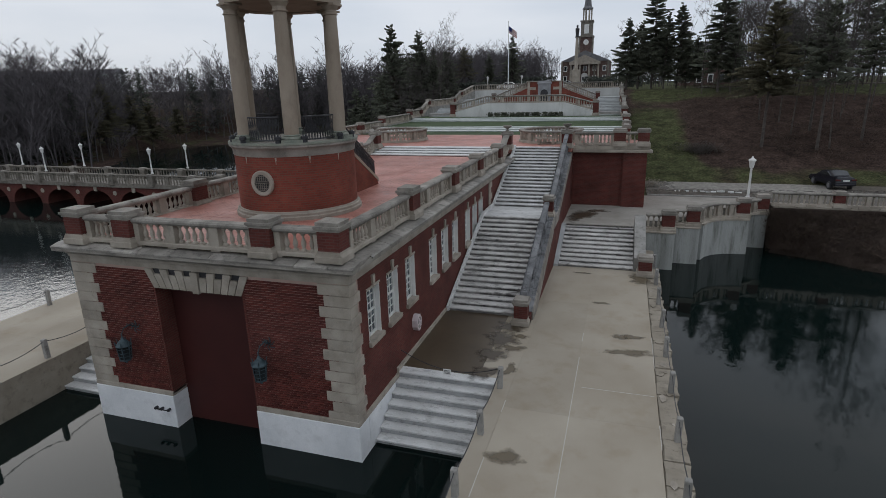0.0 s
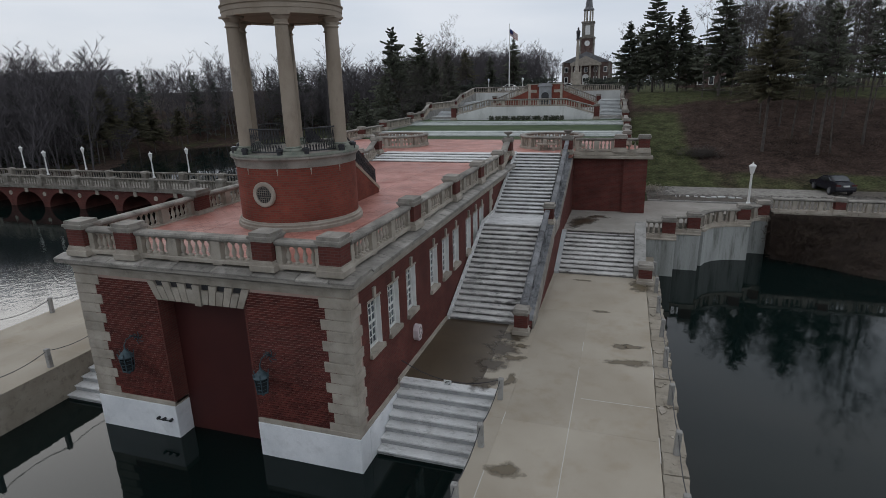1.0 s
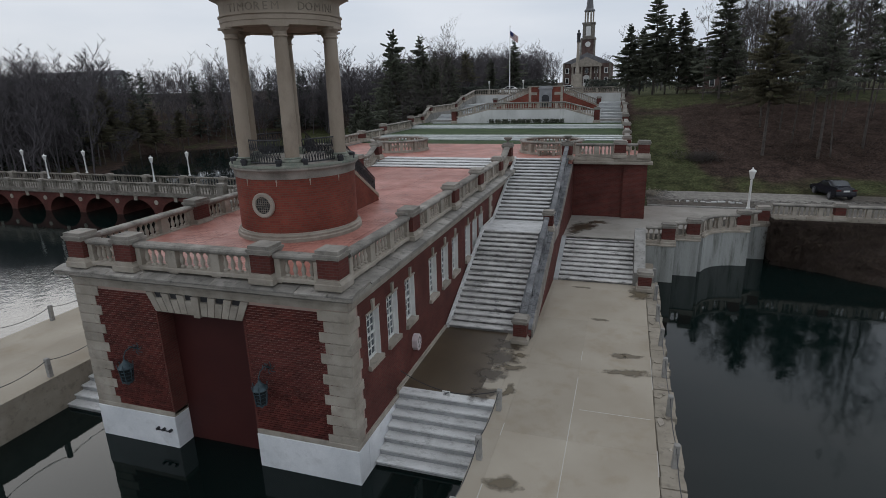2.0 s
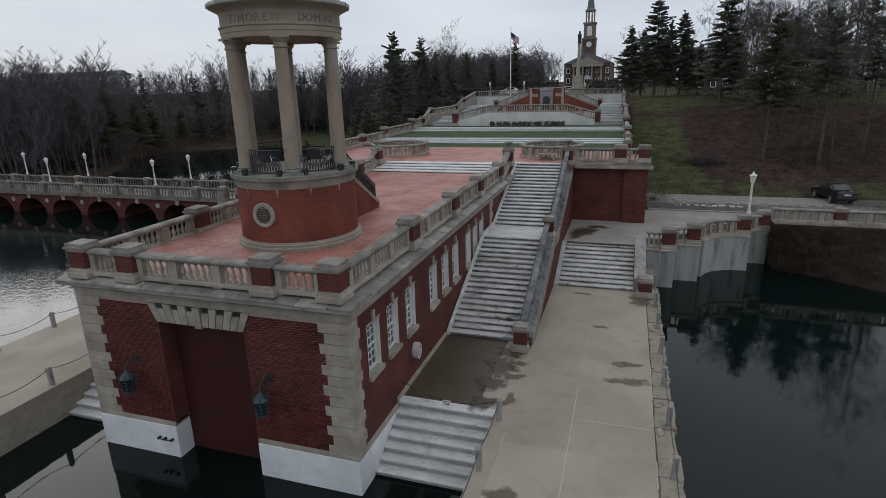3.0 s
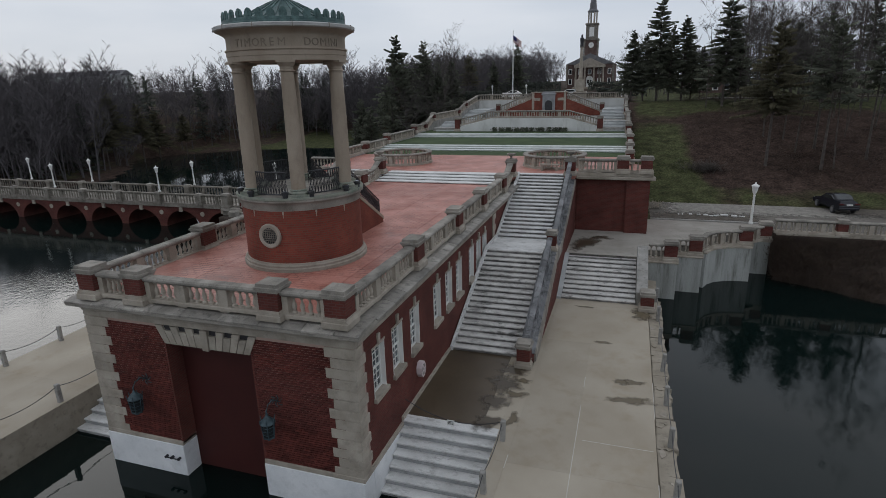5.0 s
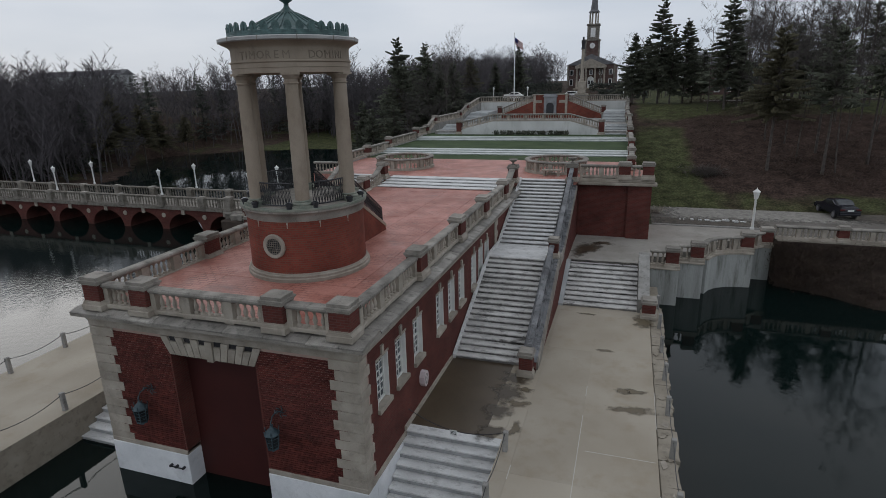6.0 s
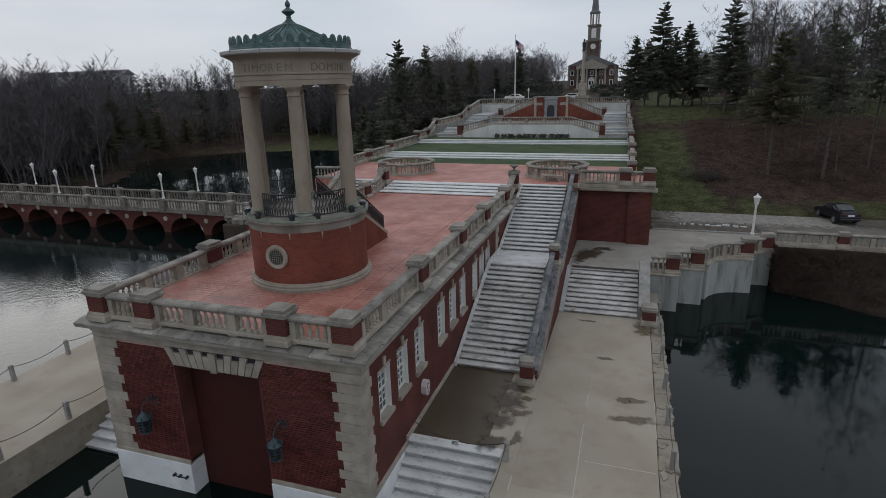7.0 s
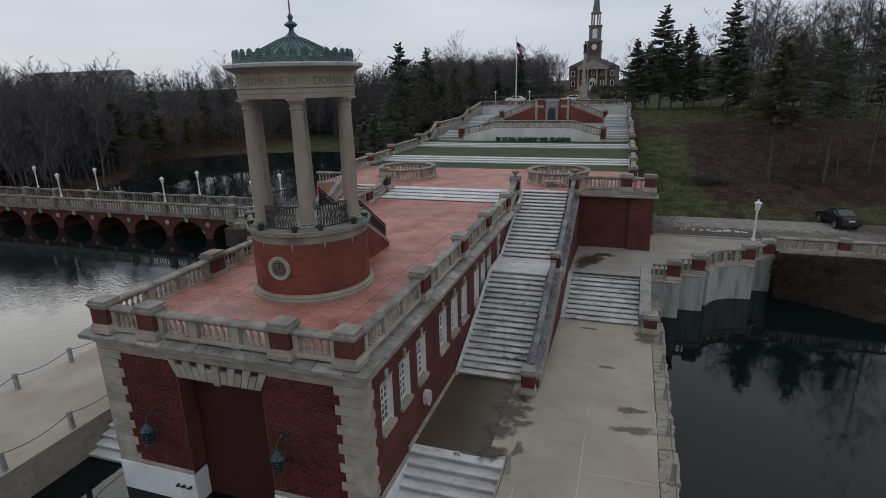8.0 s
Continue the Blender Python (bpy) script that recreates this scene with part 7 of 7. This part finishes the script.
rng = random.Random(11)
BARE = [tree_thing("bare_tree", *bare_tree(rng, h, 4, lo, fine=0.016), TWIGS, "twigwork", "tall bare winter tree with grey bark on the hillside", "bare trees") for h, lo in ((17, 0.42), (19, 0.5), (15, 0.36), (20, 0.55))]
FIR = [tree_thing("conifer", *conifer(rng, h, b, w, 0.42, 18, 0.1, 0.72), NEEDLES, "foliage", "dark green conifer on the hillside", "conifers") for h, b, w in ((13, 0.24, 0.29), (12.5, 0.28, 0.26), (10, 0.2, 0.28))]
PINE = [tree_thing("pine", *conifer(rng, h, b, w, 1.15, 11, 0.0), NEEDLES, "foliage", "tall dark pine with a bare lower trunk", "pines") for h, b, w in ((15, 0.5, 0.2), (15, 0.54, 0.22))]
CEDAR = [tree_thing("cedar", *conifer(rng, 11, 0.42, 0.25, 0.24, 32, 0.05, 0.42), OLIVE_NEEDLES, "foliage", "broad dense olive-brown evergreen on the hillside", "cedars")]
spent = set()
TALL = {ob.name: h for ob, h in zip(BARE + FIR + PINE + CEDAR, (17, 19, 15, 20, 13, 12.5, 10, 15, 15, 11))}


def plant(src, x, y, s=1.0):
    if -60 < x < -15:
        roof = 14.7 + math.hypot(x - 3, y) * (0.05 if src in BARE else 0.062)
        s = min(s, max(0.3, (roof - height(x, y)) / TALL[src.name]))
    elif x > 4 and src in BARE:
        lean = (x - 3) / y
        roof = math.hypot(x - 3, y) * (0.5 + 1.0 * max(0.0, lean - 0.3)) - 14.3
        s = min(s, max(0.3, (roof - height(x, y)) / TALL[src.name] / 1.12))
    m = pose(x, y, height(x, y), 0, 0, rng.uniform(0, 360)) @ Matrix.Diagonal((s, s, s, 1))
    if src.name in spent:
        return copy_thing(src, m)
    spent.add(src.name)
    src.matrix_basis = m
    return src


# the hillside above the drive: trees that stand out first
for src, x, y, s in ((FIR[0], 6.4, 85, 1.0), (FIR[1], 9.6, 85, 0.86), (FIR[2], 3.1, 85, 0.92), (FIR[2], 7.9, 84, 1.02), (FIR[1], 4.7, 87, 0.82), (FIR[2], 11.0, 88, 0.8),
                     (FIR[0], 13.6, 76.5, 0.97), (FIR[2], 15.2, 78, 0.78), (CEDAR[0], 15.6, 59.5, 1.14), (PINE[0], 19.9, 58.6, 0.86), (FIR[1], 21.5, 80, 0.86), (FIR[2], 12.4, 90, 0.75),
                     (PINE[0], 24.5, 78, 0.7), (PINE[1], 29, 80, 0.75), (PINE[0], 20.4, 63.4, 0.95), (PINE[1], 24.0, 61.0, 1.04),
                     (BARE[1], 18.6, 62.5, 0.95), (BARE[2], 16.4, 66, 1.0), (BARE[1], 23.6, 66, 1.05), (BARE[3], 21.0, 59.0, 1.0), (BARE[0], 26.3, 60.5, 1.0),
                     (BARE[0], 11.8, 76, 0.6), (BARE[3], 28.5, 65, 1.05), (BARE[0], 31.5, 62, 1.05), (BARE[2], 2.8, 93, 0.75), (BARE[3], 20.3, 75, 1.1), (BARE[2], 27.0, 69, 1.2), (BARE[0], 30.0, 74, 1.1)):
    plant(src, x, y, s)
spots_r = []
for k in range(2000):
    y = rng.uniform(64, 116) if k % 3 == 0 else rng.uniform(78, 106)
    x = y * rng.uniform(0.19, 0.44)
    if len(spots_r) >= 105 or (y < 74 and x < 0.25 * y) or any((x - a) ** 2 + (y - b) ** 2 < 3.0 for a, b in spots_r):
        continue
    spots_r.append((x, y))
    r = rng.random()
    if r < 0.84:
        plant(BARE[rng.randrange(4)], x, y, rng.uniform(0.75, 1.1))
    elif r < 0.88 and y > 74:
        plant(FIR[rng.randrange(3)], x, y, rng.uniform(0.6, 0.9))
    elif y > 74:
        plant(PINE[rng.randrange(2)], x, y, rng.uniform(0.55, 0.8))
for k in range(16):
    plant(BARE[k % 4], rng.uniform(2.5, 16), rng.uniform(94, 118), rng.uniform(0.4, 0.55))
# dark trees beside the terrace on the lake side
for src, x, y, s in ((FIR[1], -27, 86, 0.95), (PINE[0], -30, 78, 0.85), (FIR[0], -26.5, 96, 0.75), (BARE[1], -26, 74, 0.8), (BARE[0], -33, 84, 0.75), (BARE[3], -29, 92, 0.7),
                     (FIR[0], -20.0, 122, 0.8), (BARE[2], -24, 104, 0.7), (BARE[1], -38, 96, 0.75), (PINE[1], -36, 90, 0.9), (BARE[0], -23, 82, 0.75), (FIR[2], -24.5, 120, 0.8)):
    plant(src, x, y, s)

for k in range(34):
    y = rng.uniform(68, 112)
    x = -23.5 - 0.3 * max(0.0, 80 - y) - rng.uniform(0, 20)
    if y > shore(x) + 2:
        plant(BARE[k % 4], x, y, rng.uniform(0.55, 0.8))
for k in range(16):
    y = rng.uniform(80, 112)
    plant(FIR[k % 3] if k % 2 else PINE[k % 2], rng.uniform(-46, -24.5), y, rng.uniform(0.62, 0.85))


for src, x, y, s in ((FIR[1], -27.2, 86, 0.95), (FIR[0], -29.2, 90, 0.9), (FIR[2], -25.2, 85, 1.0), (FIR[1], -24.8, 91, 0.8), (FIR[2], -33.0, 94, 1.1), (FIR[0], -36.5, 98, 0.95), (FIR[0], -31.5, 84, 1.24), (PINE[0], -33.5, 88, 1.05), (BARE[1], -28.5, 80, 0.95), (BARE[2], -26.5, 84, 1.0), (BARE[0], -25.2, 88, 0.88), (BARE[3], -24.6, 80, 0.78), (BARE[1], -30.0, 92, 0.92), (BARE[2], -23.8, 93, 0.85), (BARE[3], -36.0, 86, 0.85)):
    plant(src, x, y, s * (1.0 if src.name.startswith("bare") else 1.3 if x > -31 else 1.1))
for k in range(44):
    y = rng.uniform(84, 108)
    x = rng.uniform(-48, -25.5)
    if y > shore(x) + 3:
        plant(BARE[k % 4] if k % 5 else CEDAR[0], x, y, rng.uniform(0.6, 0.86))
for k in range(7):
    y = 77 + 2.2 * k
    plant(FIR[k % 3], -31.0 - 2.2 * (k % 4) - 0.3 * max(0, 84 - y), y, rng.uniform(0.9, 1.1))


for x, y, sc in ((-92.0, 75.0, 1.28), (-97.5, 80.0, 1.05)):
    plant(FIR[1], x, y, sc)
for x, y, sc in ((-81.5, 74, 0.85), (-85, 79, 1.0), (-86, 86, 0.95), (-88, 92, 0.9), (-86.5, 98, 0.7), (-91, 84, 1.1)):
    plant(CEDAR[0], x, y, sc)


# far woods, joined
def woods(spots, rng, kinds):
    vs, fs = [], []
    for x, y, s, kind in spots:
        ang = rng.uniform(0, 6.283)
        ca, sa, z0 = math.cos(ang) * s, math.sin(ang) * s, height(x, y)
        for src_v, src_f in kinds[kind]:
            k = len(vs)
            vs.extend([(x + ca * p[0] - sa * p[1], y + sa * p[0] + ca * p[1], z0 + s * p[2]) for p in src_v])
            fs.extend([tuple(i + k for i in f) for f in src_f])
    return vs, fs


r2 = random.Random(5)
FAR_KIDS = ((11, 14), (6, 7), (4, 5), (2, 3))
far_kinds = [bare_tree(r2, h, 3, lo, FAR_KIDS, 0.032) for h, lo in ((13, 0.15), (15, 0.2), (11, 0.08), (14, 0.2))]
far_firs = [conifer(r2, 13, 0.03, 0.25, 1.7, 4, 0.1), conifer(r2, 13, 0.1, 0.29, 1.9, 4, 0.0)]


def in_park(x, y):
    return -95 < x < -44 and y < shore(x) + 20 and x > -90.5 + 0.2 * (y - 90)


def crest(x, y):
    """How high the tops of the far woods stand: low before the long hall, higher beside it."""
    r = x / y
    k = 0.047 if r < -1.36 else 0.044 if r < -1.0 else 0.041 if r < -0.4 else 0.044
    return 12.6 + k * y


def wood_spots(n, x0, x1, y0, y1, rng, full, kinds, keep, span=(0.72, 0.95)):
    out = []
    for k in range(n):
        x, y = rng.uniform(x0, x1), rng.uniform(y0, y1)
        if keep(x, y):
            room = crest(x, y) - height(x, y)
            out.append((x, y, min(room * rng.uniform(*span), full * rng.uniform(0.75, 1.05)) / 13.0, rng.randrange(kinds)))
    return out


def lake_side(x, y):
    d = max(y - shore(x), spit(x, y))
    return d > 2.5 and -1.48 < x / y < -0.28 and (x < -46 or y > 112) and not in_park(x, y) and (d < 34 or r2.random() < 0.25)


def by_church(x, y):
    return -0.34 < x / y < -0.1 and x < -24.0 + 0.02 * (y - 110)


spots = wood_spots(1380, -230, -24, 50, 190, r2, 17, 4, lake_side)
spots += wood_spots(110, -150, -91, 10, 75, r2, 18, 4, lambda x, y: y > shore(x) + 1.5)
spots += wood_spots(150, -108, -74, 52, 82, r2, 19, 4, lambda x, y: spit(x, y) > 0.8)
spots += wood_spots(420, -75, -18, 104, 215, r2, 12, 4, by_church)
spots += [(r2.uniform(2, 12), r2.uniform(110, 190), r2.uniform(0.45, 0.66), r2.randrange(4)) for k in range(16)]
for k in range(150):
    y = r2.uniform(118, 185)
    spots.append((y * r2.uniform(0.14 if k % 3 else 0.05, 0.48), y, r2.uniform(0.45, 0.68), r2.randrange(4)))
spots += [(r2.uniform(-70, 40), r2.uniform(245, 290), r2.uniform(0.7, 0.95), r2.randrange(4)) for k in range(60)]
spots += [(r2.uniform(60, 150), r2.uniform(60, 120), r2.uniform(0.8, 1.0), r2.randrange(4)) for k in range(40)]
back_kinds = [bare_tree(r2, 13, 2, 0.1, ((17, 20), (9, 11)), 0.04) for k in range(4)]


def behind(x, y):
    d = max(y - shore(x), spit(x, y))
    return -1.5 < x / y < -0.22 and (x < -46 or y > 112) and 22 < d < 75


back = wood_spots(1900, -230, -28, 60, 200, r2, 17, 4, behind, (0.62, 0.88))
back += wood_spots(360, -85, -12, 150, 235, r2, 12, 4, lambda x, y: -0.38 < x / y < -0.1 and (x < -24 or y > 222), (0.7, 0.95))
tagged(new("backwoods", raw_mesh("backwoods", woods(back, r2, back_kinds), FAR_TWIGS)), "bare woods rising behind the lake shore", "woods", "", "stuff")
tagged(new("far_woods", raw_mesh("far_woods", woods(spots, r2, far_kinds), FAR_TWIGS)), "dense bare winter woods across the lake", "woods", "", "stuff")
spots = wood_spots(620, -230, -26, 60, 190, r2, 17, 2, lake_side, (0.75, 1.03))
spots += wood_spots(26, -130, -91, 45, 75, r2, 16, 2, lambda x, y: y > shore(x) + 2)
spots += wood_spots(16, -100, -80, 56, 76, r2, 17, 2, lambda x, y: spit(x, y) > 1)
spots += wood_spots(46, -70, -22, 104, 190, r2, 11, 2, by_church)
spots += [(r2.uniform(20, 90), r2.uniform(115, 200), r2.uniform(0.5, 0.75), r2.randrange(2)) for k in range(40)]
tagged(new("far_conifers", raw_mesh("far_conifers", woods(spots, r2, far_firs), FAR_NEEDLES)), "dark conifers among the far woods", "woods", "", "stuff")


# undergrowth: thin stems on the hillside and along the bank
def brush(spots, rng, h0, h1):
    vs, fs = [], []
    for x, y, z in spots:
        for s in range(5):
            a, l = rng.uniform(0, 6.283), rng.uniform(h0, h1)
            p = Vector((x + rng.gauss(0, 0.25), y + rng.gauss(0, 0.25), z - 0.05))
            q = p + Vector((math.cos(a) * l * 0.6, math.sin(a) * l * 0.6, l))
            limb(vs, fs, p, q, 0.02, 0.008, 1)
            for t in range(3):
                b = p.lerp(q, rng.uniform(0.3, 0.95))
                c = b + Vector((rng.gauss(0, 0.3), rng.gauss(0, 0.3), rng.uniform(0.05, 0.4))) * l * 0.6
                limb(vs, fs, b, c, 0.014, 0.006, 1)
    return vs, fs


heap = []
for k in range(160):
    x, y = 10.3 + r2.gauss(0, 0.8), 58.6 + r2.gauss(0, 0.5)
    heap.append((x, y, height(x, y)))
tagged(new("brush_heap", raw_mesh("brush_heap", brush(heap, r2, 0.3, 0.8), BARK)), "heap of cut branches on the grass", "brush", "", "stuff")
fallen = []
for k in range(26):
    fallen.append((5.5 + r2.gauss(0, 0.3), 48.4 + r2.gauss(0, 0.25), COURT + 0.05))
tagged(new("fallen_branch", raw_mesh("fallen_branch", brush(fallen, r2, 0.25, 0.7), COPING)), "pale dead branch lying by the terrace corner", "branch", "", "stuff")
bs = []
for k in range(3600):
    x, y = r2.uniform(9, 70), r2.uniform(55, 88)
    if noise.noise(Vector((x * 0.12, y * 0.12, 9))) > -0.12 and not (x < 15 and y < 62):
        bs.append((x, y, height(x, y)))
tagged(new("undergrowth", raw_mesh("undergrowth", brush(bs, r2, 0.35, 1.2), BRUSH)), "tangled brown undergrowth on the hillside", "undergrowth", "", "stuff")
bs = []
for k in range(5200):
    bs.append(bank_slope(13.1 + 40 * r2.random() ** 1.4, r2.random() * 0.86))
tagged(new("bank_brush", raw_mesh("bank_brush", brush(bs, r2, 0.15, 0.55), BRUSH)), "dead brown creepers hanging over the bank wall", "brush", "", "stuff")


# ---- bricks of the front wall ----
BW_, BH_, JT, HJ = 0.228, 0.062, 0.022, 0.01
brick_me = data_of("brick", block(-BW_ / 2, BW_ / 2, -0.024, 0.05, -BH_ / 2, BH_ / 2), BRICK_PIECE)
front_panels = [o for o in boathouse.children if o.name.startswith("front_wall")]
rest = bmesh.new()
for x0, x1, home, near in ((LEFT + 0.55, DOOR_L, front_panels[0], False), (DOOR_R, SIDE - 0.5, front_panels[1], True)):
    rows = int((6.0 - 1.555) / (BH_ + JT))
    made = 0
    for r in range(rows):
        z = 1.555 + (r + 0.5) * (BH_ + JT)
        x = x0 + (BW_ + HJ) / 2 - (r % 2) * (BW_ + HJ) / 2
        while x < x1 - 0.02:
            a, b = max(x - BW_ / 2, x0), min(x + BW_ / 2, x1)
            if b - a > 0.03:
                whole = b - a > BW_ - 0.01
                if near and whole and made < 290 and z > 3.0:
                    o = new("brick", brick_me)
                    o.location = (x, FRONT - 0.004 + 0.0012 * noise.noise(Vector((x * 9, z * 9, 2))), z)
                    hang(o, home)
                    made += 1
                else:
                    d = 0.0012 * noise.noise(Vector((x * 9, z * 9, 2)))
                    box(rest, a, b, FRONT - 0.028 + d, FRONT + 0.04, z - BH_ / 2, z + BH_ / 2)
            x += BW_ + HJ
tagged(part("brickwork", rest, BRICK_JOINED, boathouse), kind="stuff")

for x0, x1 in ((DOOR_L - 0.06, DOOR_L + 0.004), (DOOR_R - 0.004, DOOR_R + 0.06)):
    part("jamb", block(x0, x1, FRONT - 0.0295, FRONT + 0.043, 1.546, 5.98), BRICK, boathouse)
